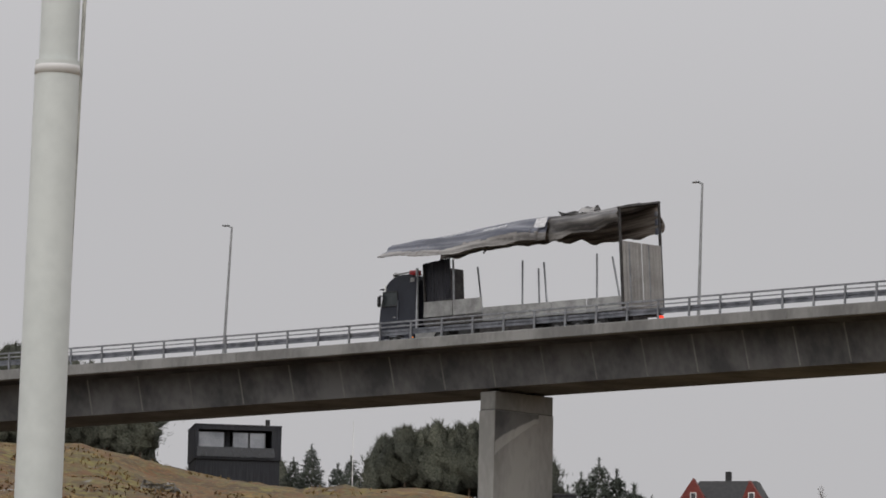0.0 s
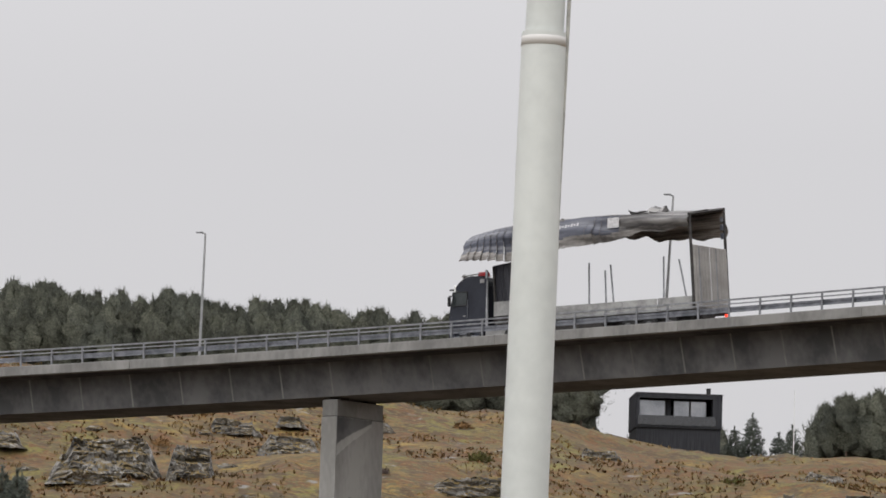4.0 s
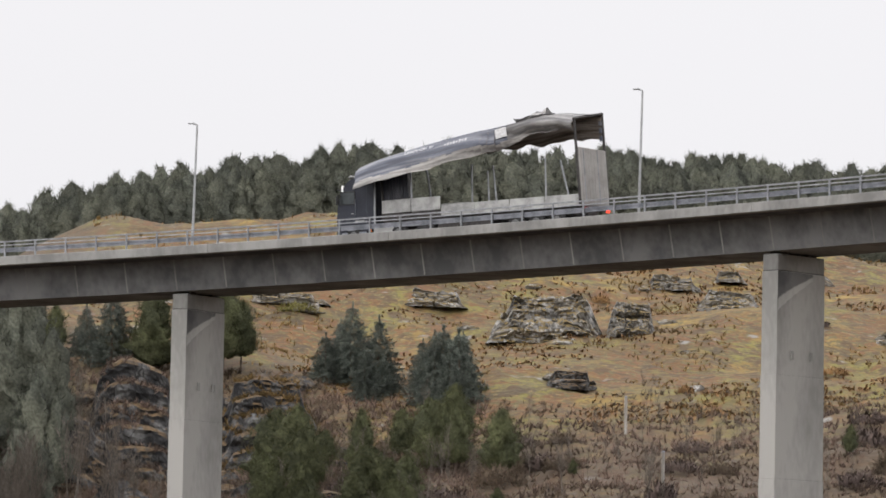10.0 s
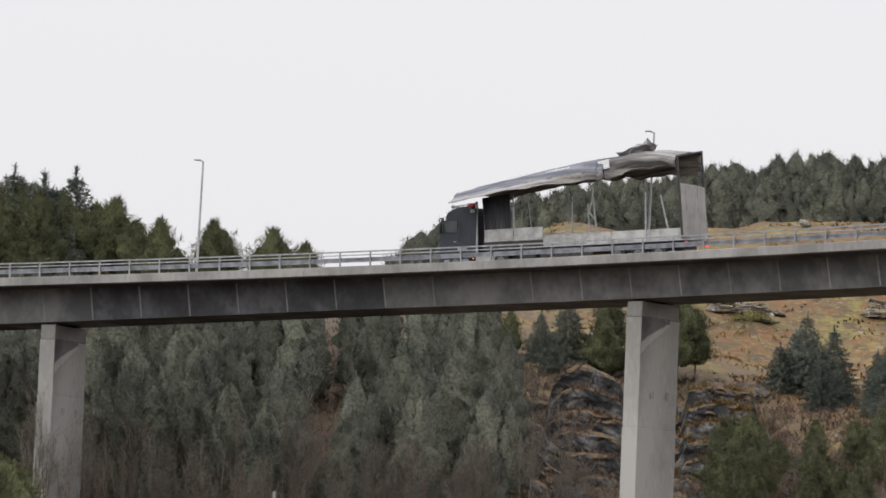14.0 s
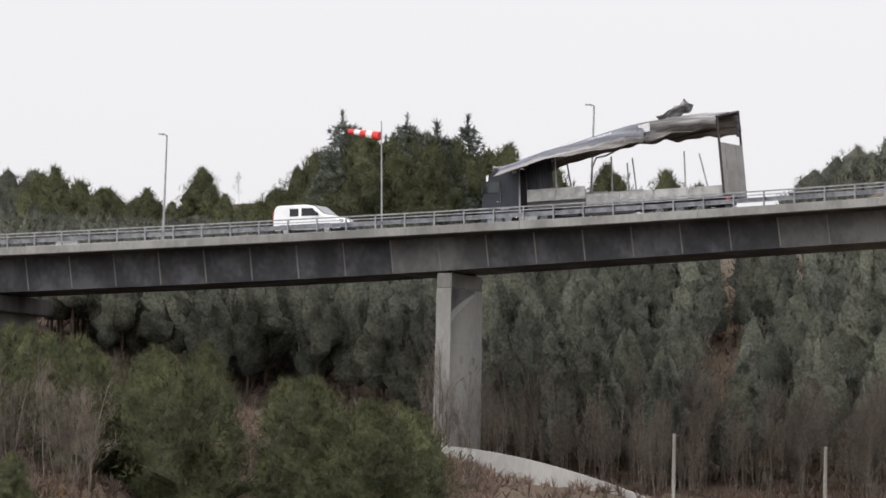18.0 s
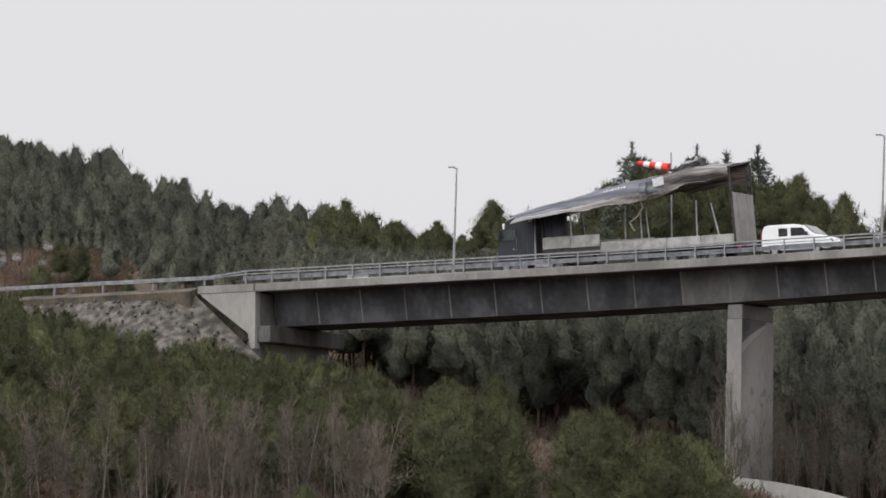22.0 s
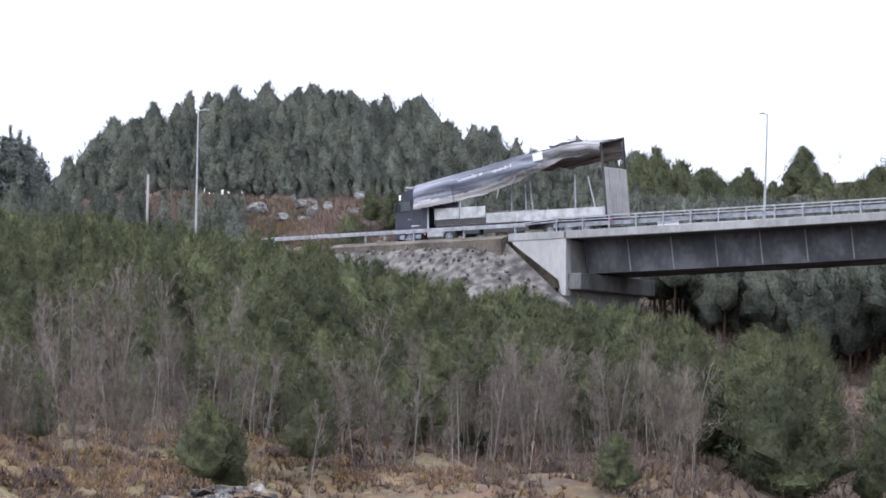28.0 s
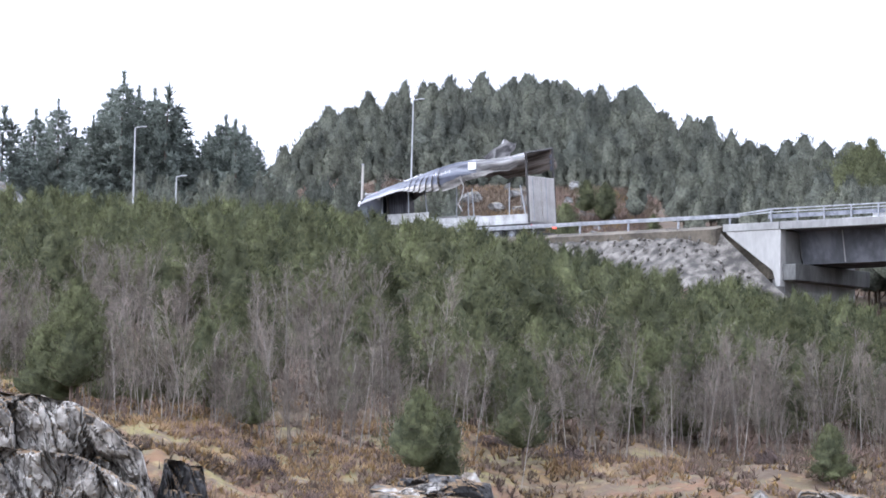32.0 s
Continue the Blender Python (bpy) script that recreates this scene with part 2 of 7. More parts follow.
def ground_mat():
    """Dry grass, rust-brown heather and moss, and a dark floor where woods cover the ground."""
    m = mat("heath_ground", (0.07, 0.042, 0.018), (0.24, 0.162, 0.042), 0.085, 0.95, fine=14, bump=1.0, c3=(0.15, 0.094, 0.031), dist=0.4)
    n, l = m.node_tree.nodes, m.node_tree.links
    bsdf = n["Principled BSDF"]
    top = bsdf.inputs["Base Color"].links[0].from_socket
    co = n.new("ShaderNodeTexCoord")

    def patches(scale, lo, hi, color, under):
        t, r, x = n.new("ShaderNodeTexNoise"), n.new("ShaderNodeMapRange"), n.new("ShaderNodeMix")
        t.inputs["Scale"].default_value, t.inputs["Detail"].default_value = scale, 8
        r.inputs["From Min"].default_value, r.inputs["From Max"].default_value = lo, hi
        x.data_type = "RGBA"
        x.inputs["B"].default_value = (*color, 1)
        l.new(co.outputs["Object"], t.inputs["Vector"])
        l.new(t.outputs["Fac"], r.inputs["Value"])
        l.new(r.outputs[0], x.inputs["Factor"])
        l.new(under, x.inputs["A"])
        return x.outputs["Result"]

    c = patches(0.13, 0.49, 0.57, (0.15, 0.13, 0.034), top)
    c = patches(0.11, 0.52, 0.58, (0.13, 0.062, 0.024), c)
    c = patches(0.25, 0.54, 0.6, (0.115, 0.054, 0.022), c)
    c = patches(0.33, 0.55, 0.63, (0.06, 0.043, 0.024), c)
    c = patches(0.55, 0.53, 0.6, (0.13, 0.066, 0.026), c)
    c = patches(0.75, 0.52, 0.6, (0.072, 0.045, 0.023), c)
    c = patches(1.4, 0.52, 0.6, (0.1, 0.082, 0.035), c)
    c = patches(2.2, 0.56, 0.7, (0.19, 0.14, 0.058), c)
    c = patches(3.6, 0.52, 0.68, (0.085, 0.056, 0.027), c)
    c = patches(0.42, 0.66, 0.72, (0.2, 0.19, 0.175), c)
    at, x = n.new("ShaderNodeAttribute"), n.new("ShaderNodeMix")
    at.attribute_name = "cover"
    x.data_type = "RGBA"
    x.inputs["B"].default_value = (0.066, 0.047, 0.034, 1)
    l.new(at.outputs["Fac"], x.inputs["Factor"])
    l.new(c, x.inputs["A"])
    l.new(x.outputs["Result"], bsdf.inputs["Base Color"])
    return m


GROUND = ground_mat()
TUSSOCK = mat("dry_grass", (0.12, 0.08, 0.034), (0.28, 0.185, 0.07), 0.1, 0.95, fine=20, bump=0, island=0.3, c3=(0.19, 0.125, 0.05))
ORANGE = mat("orange_grass", (0.19, 0.125, 0.065), (0.3, 0.205, 0.11), 0.4, 0.95, bump=0, island=0.3)
HEATHER = mat("brown_heather", (0.095, 0.072, 0.052), (0.165, 0.124, 0.088), 0.2, 0.95, bump=0, island=0.3)
RUST = mat("rust_heather", (0.182, 0.101, 0.042), (0.28, 0.161, 0.0672), 0.3, 0.95, bump=0, island=0.2)
PURPLE = mat("purple_heather", (0.06, 0.042, 0.037), (0.11, 0.08, 0.068), 0.4, 0.95, bump=0, island=0.3)
OLIVE = leaf("juniper_needles", (0.095, 0.092, 0.03), (0.165, 0.15, 0.048), island=0.25)
PINE = leaf("pine_needles", (0.0654, 0.0706, 0.037), (0.119, 0.125, 0.0597), island=0.1, through=0.45)
# spruce green is lightened to include the haze over these distant trees
SPRUCE = leaf("spruce_needles", (0.115, 0.133, 0.115), (0.188, 0.208, 0.176), island=0.16, through=0.45)
def toned(m):
    """Let each tree of a joined wood have its own shade of green."""
    n, l = m.node_tree.nodes, m.node_tree.links
    at, mul = n.new("ShaderNodeAttribute"), n.new("ShaderNodeMixRGB")
    at.attribute_name = "tone"
    mul.blend_type, mul.inputs[0].default_value = "MULTIPLY", 1.0
    src = n["Principled BSDF"].inputs["Base Color"].links[0].from_socket
    l.new(src, mul.inputs[1])
    l.new(at.outputs["Fac"], mul.inputs[2])
    for k in [k for k in l if k.from_socket == src and k.to_node != mul]:
        l.new(mul.outputs[0], k.to_socket)
    return m


# far needles are paler and greyer: the air's haze is in their colour
FARPINE = toned(leaf("hazed_far_pine_needles", (0.084, 0.09, 0.0733), (0.142, 0.146, 0.111), vary=0, island=0.08, through=0.45))
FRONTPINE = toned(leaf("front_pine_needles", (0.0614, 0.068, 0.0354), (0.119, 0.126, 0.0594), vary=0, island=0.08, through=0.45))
SCRUB = mat("brown_scrub", (0.0975, 0.0715, 0.0578), (0.221, 0.156, 0.123), 0.12, 0.95, bump=0, island=0.35)
BARK = mat("pine_bark", (0.06, 0.045, 0.035), (0.15, 0.11, 0.085), 3, 0.95, stretch=(1, 1, 0.3), vary=0.15)
BIRCH = mat("pale_birch_bark", (0.12, 0.105, 0.0912), (0.24, 0.218, 0.194), 2.5, 0.9, stretch=(1, 1, 0.4), vary=0.2)


def thin(m, share=0.45):
    """Thin blades let light through."""
    n, l = m.node_tree.nodes, m.node_tree.links
    tr, mx = n.new("ShaderNodeBsdfTranslucent"), n.new("ShaderNodeMixShader")
    mx.inputs[0].default_value = share
    l.new(n["Principled BSDF"].inputs["Base Color"].links[0].from_socket, tr.inputs["Color"])
    l.new(n["Principled BSDF"].outputs[0], mx.inputs[1])
    l.new(tr.outputs[0], mx.inputs[2])
    l.new(mx.outputs[0], n["Material Output"].inputs["Surface"])


for m in (TUSSOCK, ORANGE, HEATHER, SCRUB):
    thin(m)
TWIG = leaf("brown_twigs", (0.149, 0.124, 0.102), (0.245, 0.214, 0.184), island=0)
WOODPOLE = mat("grey_wood_pole", (0.22, 0.2, 0.18), (0.38, 0.36, 0.33), 4, 0.9, stretch=(1, 1, 0.1))
CAB = mat("dark_blue_paint", (0.014, 0.016, 0.024), (0.026, 0.029, 0.04), 1.0, 0.42, bump=0.01, spec=0.3)
BLACK = mat("black_plastic", (0.012, 0.012, 0.013), (0.025, 0.025, 0.026), 3, 0.6, bump=0.03)
RIM = mat("dull_wheel_rim", (0.07, 0.07, 0.072), (0.14, 0.14, 0.142), 3, 0.5, 0.4)
SIGNTEXT = mat("faded_lettering", (0.5, 0.5, 0.52), (0.62, 0.62, 0.64), 8, 0.6, bump=0)
RUBBER = mat("tyre_rubber", (0.012, 0.012, 0.012), (0.03, 0.03, 0.03), 5, 0.9)
STEEL_DARK = mat("dark_frame_steel", (0.02, 0.018, 0.018), (0.05, 0.045, 0.042), 4, 0.55, 0.3)
ALU = mat("dull_aluminium_board", (0.22, 0.22, 0.216), (0.37, 0.37, 0.36), 2.0, 0.5, 0.25, fine=10, bump=0.05, vary=0.1)
DOORS = mat("ribbed_door_panel", (0.235, 0.222, 0.21), (0.33, 0.315, 0.3), 1.0, 0.6, bump=0.03, vary=0.06)
TARP = mat("grey_tarpaulin", (0.07, 0.068, 0.07), (0.36, 0.35, 0.34), 0.9, 0.42, fine=5, bump=0.4, c3=(0.17, 0.165, 0.165), dist=0.04, stretch=(0.13, 1.4, 1.9))
TARP_NAVY = mat("navy_tarpaulin", (0.07, 0.075, 0.096), (0.22, 0.226, 0.25), 0.9, 0.4, fine=5, bump=0.4, c3=(0.105, 0.113, 0.145), dist=0.04, stretch=(0.13, 1.4, 1.9))
TARP_WHITE = mat("pale_tarpaulin_hem", (0.16, 0.15, 0.145), (0.5, 0.48, 0.46), 0.9, 0.45, fine=4, bump=0.35, c3=(0.32, 0.305, 0.29), dist=0.05, stretch=(0.15, 1.6, 1.6))
LINING = mat("stained_brown_lining", (0.09, 0.074, 0.064), (0.5, 0.455, 0.41), 1.3, 0.6, fine=4, bump=0.35, c3=(0.28, 0.24, 0.21), dist=0.05, stretch=(0.1, 2.0, 2.6))
thin(TARP, 0.2)
thin(TARP_NAVY, 0.15)
thin(TARP_WHITE, 0.35)
thin(LINING, 0.25)
CURTAIN = mat("dark_curtain", (0.035, 0.036, 0.046), (0.07, 0.071, 0.085), 1.2, 0.5, stretch=(2, 2, 0.3), bump=0.15)
LETTER = mat("worn_white_print", (0.45, 0.45, 0.46), (0.65, 0.65, 0.66), 6, 0.5, bump=0)
VANWHITE = mat("white_van_paint", (0.72, 0.73, 0.75), (0.8, 0.81, 0.82), 1, 0.3, bump=0)
HOUSEBLACK = mat("black_stained_boards", (0.012, 0.013, 0.018), (0.028, 0.03, 0.036), 1.5, 0.7, stretch=(6, 6, 0.3))
REDWOOD = mat("red_painted_boards", (0.12, 0.025, 0.022), (0.2, 0.045, 0.035), 2, 0.8, stretch=(1, 1, 5))
SLATE = mat("dark_roof", (0.03, 0.03, 0.033), (0.07, 0.07, 0.075), 2, 0.8)
WHITEPAINT = mat("white_paint", (0.7, 0.7, 0.69), (0.82, 0.82, 0.81), 2, 0.6, bump=0.02)
GREYWOOD = mat("grey_boards", (0.1, 0.1, 0.1), (0.2, 0.195, 0.19), 2, 0.85, stretch=(5, 5, 0.4))
REDCLOTH = mat("red_cloth", (0.6, 0.03, 0.03), (0.75, 0.06, 0.05), 2, 0.8, bump=0.05)
WHITECLOTH = mat("white_cloth", (0.7, 0.7, 0.7), (0.82, 0.82, 0.82), 2, 0.8, bump=0.05)
GLASS = mat("dark_window_glass", (0.02, 0.022, 0.026), (0.03, 0.032, 0.036), 1, 0.05, bump=0, spec=1.0)
CABGLASS = mat("tinted_cab_glass", (0.03, 0.036, 0.038), (0.06, 0.068, 0.07), 0.8, 0.08, 0.3, bump=0)
GLASS_PALE = mat("reflecting_glass", (0.25, 0.26, 0.28), (0.42, 0.43, 0.45), 0.5, 0.08, 0.6, bump=0)
REDLIGHT = glow("red_tail_light", (0.9, 0.05, 0.02), 1.2)
AMBER = glow("amber_marker_light", (1.0, 0.3, 0.05), 1.0)
REDGLASS = mat("red_lens", (0.5, 0.03, 0.035), (0.62, 0.05, 0.05), 2, 0.3, bump=0)


# ---- building helpers ----
def link(name, verts, faces, material, parent=None, label="", smooth=False):
    me = bpy.data.meshes.new(name)
    me.from_pydata([tuple(v) for v in verts], [], [tuple(f) for f in faces])
    me.materials.append(material)
    if smooth:
        me.shade_smooth()
    ob = new(name, me)
    if parent:
        ob.parent = parent
    if label:
        ob["label"] = label
    return ob


def part(name, bm, material, parent=None, label="", smooth=False):
    me = bpy.data.meshes.new(name)
    bm.to_mesh(me)
    bm.free()
    me.materials.append(material)
    if smooth:
        me.shade_smooth()
    ob = new(name, me)
    if parent:
        ob.parent = parent
    if label:
        ob["label"] = label
    return ob


def thing(name, m, label, category, group="", kind=""):
    ob = new(name)
    ob.matrix_basis = m
    ob.empty_display_size = 0.3
    return tagged(ob, label, category, group, kind)


def box(bm, size, at, bevel=0.02, rot=None):
    """A bevelled block of that size about the point at."""
    m = Matrix.Translation(at) @ (rot or Matrix()) @ Matrix.Diagonal((*size, 1))
    r = bmesh.ops.create_cube(bm, size=1, matrix=m)
    if bevel:
        es = list({e for v in r["verts"] for e in v.link_edges})
        bmesh.ops.bevel(bm, geom=es, offset=min(bevel, min(size) * 0.45), segments=1, affect="EDGES")
    return bm


def rod(bm, a, b, r1, r2=None, n=8):
    """A tapered rod from a to b."""
    a, b = Vector(a), Vector(b)
    q = (b - a).to_track_quat("Z", "Y").to_matrix().to_4x4()
    m = Matrix.Translation((a + b) / 2) @ q
    bmesh.ops.create_cone(bm, cap_ends=True, segments=n, radius1=r1, radius2=r1 if r2 is None else r2, depth=(b - a).length, matrix=m)
    return bm


def B():
    return bmesh.new()


def along(rows, t):
    return float(np.interp(t, [r[0] for r in rows], [r[1] for r in rows]))


def polar(az, d, z=0.0):
    """A place by bearing (degrees to the left of straight on), distance and height."""
    a = radians(az)
    return Vector((-d * math.sin(a), d * math.cos(a), z))


# ---- the bridge's line: its nearer edge, by metres along it ----
PX = (5.9683, 1.9069, -17.8653, -8.6111, 14.1485, 11.4065, 12.5223, -22.8643, -113.7127, -17.5097)
PY = (14.3875, 6.5375, -43.8248, -28.1621, 38.708, 42.7022, 4.7321, -42.1907, 62.7394, 275.7324)
PZ = (1.4228, 0.6829, -4.3235, -2.2049, 3.8444, 1.3317, 1.4766, -1.055, -3.336, 23.7966)
S0, S1 = 14.0, 285.0
POST = 1.953


def raw(s):
    u = (s - 145) / 130
    return np.array([np.polyval(PX, u), np.polyval(PY, u), np.polyval(PZ, u)])


def line(s):
    """Place and unit heading (in plan) of the nearer edge at s metres; straight on past both ends."""
    c = min(max(s, S0), S1)
    p, d = raw(c), (raw(c + 0.5) - raw(c - 0.5))
    h = np.array([d[0], d[1]]) / math.hypot(d[0], d[1])
    rise = d[2] / math.hypot(d[0], d[1])
    e = s - c
    return Vector((p[0] + h[0] * e, p[1] + h[1] * e, p[2] + rise * e)), Vector((h[0], h[1], 0)), rise


def on(s, off=0.0, up=0.0):
    """A place by metres along the bridge, metres across it (away from the camera) and metres above its edge."""
    p, h, _ = line(s)
    return p + Vector((h.y, -h.x, 0)) * off + Vector((0, 0, up))


def on_pose(s, off=0.0, up=0.0):
    """x runs along the bridge, y towards the camera, z up."""
    p, h, rise = line(s)
    m = Matrix.Translation(on(s, off, up))
    return m @ Matrix.Rotation(math.atan2(h.y, h.x), 4, "Z") @ Matrix.Rotation(-math.atan(rise), 4, "Y")


def sweep(name, s_a, s_b, step, section, material, parent=None, label="", smooth=False):
    """A closed section (off, up) swept along the bridge, with ends."""
    n = max(1, round((s_b - s_a) / step))
    verts, faces, k = [], [], len(section(s_a) if callable(section) else section)
    for i in range(n + 1):
        s = s_a + (s_b - s_a) * i / n
        verts += [on(s, o, u) for o, u in (section(s) if callable(section) else section)]
    for i in range(n):
        for j in range(k):
            a, b = i * k + j, i * k + (j + 1) % k
            faces.append((a, b, b + k, a + k))
    faces += [tuple(range(k)), tuple(range(n * k, n * k + k))[::-1]]
    ob = link(name, verts, faces, material, parent, label, smooth)
    bm = bmesh.new()
    bm.from_mesh(ob.data)
    bmesh.ops.recalc_face_normals(bm, faces=bm.faces)
    bm.to_mesh(ob.data)
    bm.free()
    return ob


DECK = 8.4
A0, A1 = -40.0, 206.9


def soffit(s):
    """How far the girder's underside hangs below the edge; it deepens towards the abutment."""
    f = min(1, max(0, (s - 150) / 38))
    return -(2.16 + 0.32 * f * f * (3 - 2 * f))


bridge = thing("bridge", Matrix(), "curved grey concrete girder bridge on slender wall piers", "bridge", kind="structure")
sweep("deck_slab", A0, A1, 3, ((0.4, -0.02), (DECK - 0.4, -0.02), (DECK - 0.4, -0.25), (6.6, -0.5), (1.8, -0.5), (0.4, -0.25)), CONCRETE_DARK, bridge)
sweep("roadway", A0, A1 + 70, 3, ((0.5, 0.0), (DECK - 0.5, 0.0), (DECK - 0.5, -0.015), (0.5, -0.015)), ASPHALT, bridge, "dark worn asphalt")
s = A0
while s < A1 - 1:
    e = min(s + 11.6, A1)
    sweep("edge_beam", s, e - 0.02, 3, ((0.0, 0.0), (0.03, 0.03), (0.42, 0.03), (0.42, -0.46), (0.03, -0.46), (0.0, -0.43)), CONCRETE, bridge)
    sweep("edge_beam", s, e - 0.02, 3, ((DECK - 0.42, 0.03), (DECK, 0.03), (DECK, -0.46), (DECK - 0.42, -0.46)), CONCRETE, bridge)
    s = e
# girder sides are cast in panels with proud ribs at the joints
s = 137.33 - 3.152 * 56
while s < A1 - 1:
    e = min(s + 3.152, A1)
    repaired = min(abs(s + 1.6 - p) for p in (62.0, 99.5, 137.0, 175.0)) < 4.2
    # panels near piers or short of 150 m take the paler tone
    sweep("girder_panel", s + 0.012, e - 0.012, 3.3, lambda q: ((1.75, -0.47), (6.65, -0.47), (6.2, soffit(q)), (2.2, soffit(q))), CONCRETE_MID if repaired or s < 150 else CONCRETE_DARK, bridge, "paler repaired concrete panel" if repaired else "")
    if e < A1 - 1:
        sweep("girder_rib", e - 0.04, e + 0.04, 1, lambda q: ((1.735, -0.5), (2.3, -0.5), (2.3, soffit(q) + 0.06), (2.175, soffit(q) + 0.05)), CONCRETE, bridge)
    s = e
sweep("girder_core", A0, A1, 3, ((1.95, -0.5), (6.4, -0.5), (6.1, -2.14), (2.3, -2.14)), CONCRETE_DULL, bridge)

PIERS = ((62.35, 4), (99.85, 4), (137.25, 0), (175.0, 10.0))
for s, foot in PIERS:
    base = on_pose(s, 4.2, soffit(s) - 0.02)
    pier = thing("bridge_pier", base, "pale grey rectangular concrete bridge pier with a head darkened for shade", "pier", "bridge piers", "structure")
    drop = base.translation.z - foot + 3
    up = Matrix.Rotation(math.atan(line(s)[2]), 4, "Y")
    for i in range(4):
        z0, z1 = -0.95 - (drop - 0.95) * i / 4, -0.95 - (drop - 0.95) * (i + 1) / 4 + 0.006
        bm = B()
        box(bm, (0.98 + 0.02 * i, 3.75 + 0.06 * i, z0 - z1), (0, 0, (z0 + z1) / 2), 0.012)
        bmesh.ops.transform(bm, matrix=up, verts=bm.verts)
        part("pier_lift", bm, CONCRETE_PALE, pier)
    bm = B()
    box(bm, (0.93, 3.65, drop - 0.4), (0, 0, -drop / 2 - 0.2), 0)
    bmesh.ops.transform(bm, matrix=up, verts=bm.verts)
    part("pier_core", bm, CONCRETE_DARK, pier)
    # the head's darker grey stands for the shade cast by the deck
    bm = B()
    box(bm, (0.97, 3.7, 0.84), (0, 0, -0.52), 0.04)
    bmesh.ops.transform(bm, matrix=up, verts=bm.verts)
    part("pier_head", bm, CONCRETE, pier, "grey pier head toned for the deck shade")
    for y in (-1.1, 1.1):
        bm = B()
        box(bm, (0.7, 0.6, 0.1), (0, y, -0.04), 0.01)
        part("bearing", bm, STEEL_DARK, pier)
    for y in (-0.75, 0.75):
        bm = B()
        box(bm, (0.06, 0.2, 0.42), (-0.5, y, -5.1), 0.01)
        part("recess_plate", bm, CONCRETE, pier)
    # wide face: a darker wedge at the top, a paler band below it
    for low, high, proud, material, label in ((0.0, 0.0, 0.5, CONCRETE_MID, "darker wedge under the deck"), (0.62, 0.04, 0.504, CONCRETE_BAND, "pale slanting band")):
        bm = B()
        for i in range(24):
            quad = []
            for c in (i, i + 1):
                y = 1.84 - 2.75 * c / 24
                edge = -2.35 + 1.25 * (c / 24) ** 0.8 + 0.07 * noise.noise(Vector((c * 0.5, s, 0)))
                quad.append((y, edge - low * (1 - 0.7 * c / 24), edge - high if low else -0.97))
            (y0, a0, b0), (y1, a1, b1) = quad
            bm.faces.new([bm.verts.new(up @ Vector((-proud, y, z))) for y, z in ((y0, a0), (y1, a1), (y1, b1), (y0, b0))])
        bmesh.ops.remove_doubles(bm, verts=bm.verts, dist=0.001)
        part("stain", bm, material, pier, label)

# ---- railings ----
def railing(off, s_a, s_b, label, side):
    home = on_pose(s_a, off, 0.03)
    r = thing("bridge_railing", home, label, "railing", "bridge railings", "structure")
    inv = home.inverted()
    bm = B()
    box(bm, (0.085, 0.09, 0.8), (0, 0, 0.4), 0.01)
    post = part("post", bm, ZINC, r)
    n = int((s_b - s_a) / POST)
    for i in range(n + 1):
        p = post if i == 0 else new("post", post.data)
        p.parent = r
        p.matrix_basis = inv @ on_pose(s_a + i * POST, off, 0.03)

    def rail(name, o, u, h, w, material):
        lo, hi, a, b = 0.03 + u, 0.03 + u + h, off + o - w / 2, off + o + w / 2
        sweep(name, s_a - 0.3, s_a + n * POST + 0.3, 4, ((a, lo), (b, lo), (b, hi), (a, hi)), material, r).data.transform(inv)

    rail("top_rail", 0, 0.78, 0.07, 0.1, ZINC)
    rail("middle_rail", 0.02 * side, 0.6, 0.05, 0.06, ZINC)
    w = 0.1 * side
    rail("guard_rail", w, 0.24, 0.085, 0.05, ZINC_DARK)
    rail("guard_rail", w * 1.35, 0.325, 0.07, 0.03, ZINC_DARK)
    rail("guard_rail", w, 0.395, 0.095, 0.05, ZINC_DARK)
    if side < 0:
        bm = B()
        for i in range(n * 9):
            if i % 9:
                p = inv @ on(s_a + i * POST / 9 + 0.04, off, 0.03)
                box(bm, (0.02, 0.02, 0.26), p + Vector((0, 0, 0.13)), 0)
        tagged(part("picket_row", bm, ZINC, r), kind="stuff")


RAIL = 207.7 - 121 * POST
railing(0.2, RAIL, 207.8, "weathered galvanised steel bridge railing with guard rail", 1)
railing(DECK - 0.2, RAIL, 207.8, "weathered galvanised steel bridge railing on the far edge", -1)

# ---- abutment and approach road ----
abut = thing("bridge_abutment", on_pose(207.0, 0, 0), "pale concrete bridge abutment with a sloping wing wall", "abutment", kind="structure")
bm = B()
front = [bm.verts.new((x, -0.05, z)) for x, z in ((-0.1, -0.44), (4.0, -0.44), (3.85, -0.62), (0.45, -2.95), (0.2, -3.9), (-0.1, -3.9))]
back = [bm.verts.new((v.co.x, -0.6, v.co.z)) for v in front]
bm.faces.new(front)
bm.faces.new(back[::-1])
for i in range(6):
    bm.faces.new((front[i], back[i], back[(i + 1) % 6], front[(i + 1) % 6]))
bmesh.ops.recalc_face_normals(bm, faces=bm.faces)
part("wing_wall", bm, CONCRETE_PALE, abut)
bm = B()
box(bm, (0.9, 7.6, 4.2), (0.5, -4.5, -2.6), 0.03)
part("back_wall", bm, CONCRETE, abut)
bm = B()
box(bm, (1.5, 8.0, 1.0), (-0.3, -4.3, -3.05), 0.04)
part("bearing_shelf", bm, CONCRETE_DULL, abut, "dark grey bearing shelf")
bm = B()
box(bm, (4.2, 0.42, 0.47), (2.1, -0.21, -0.21), 0.03)
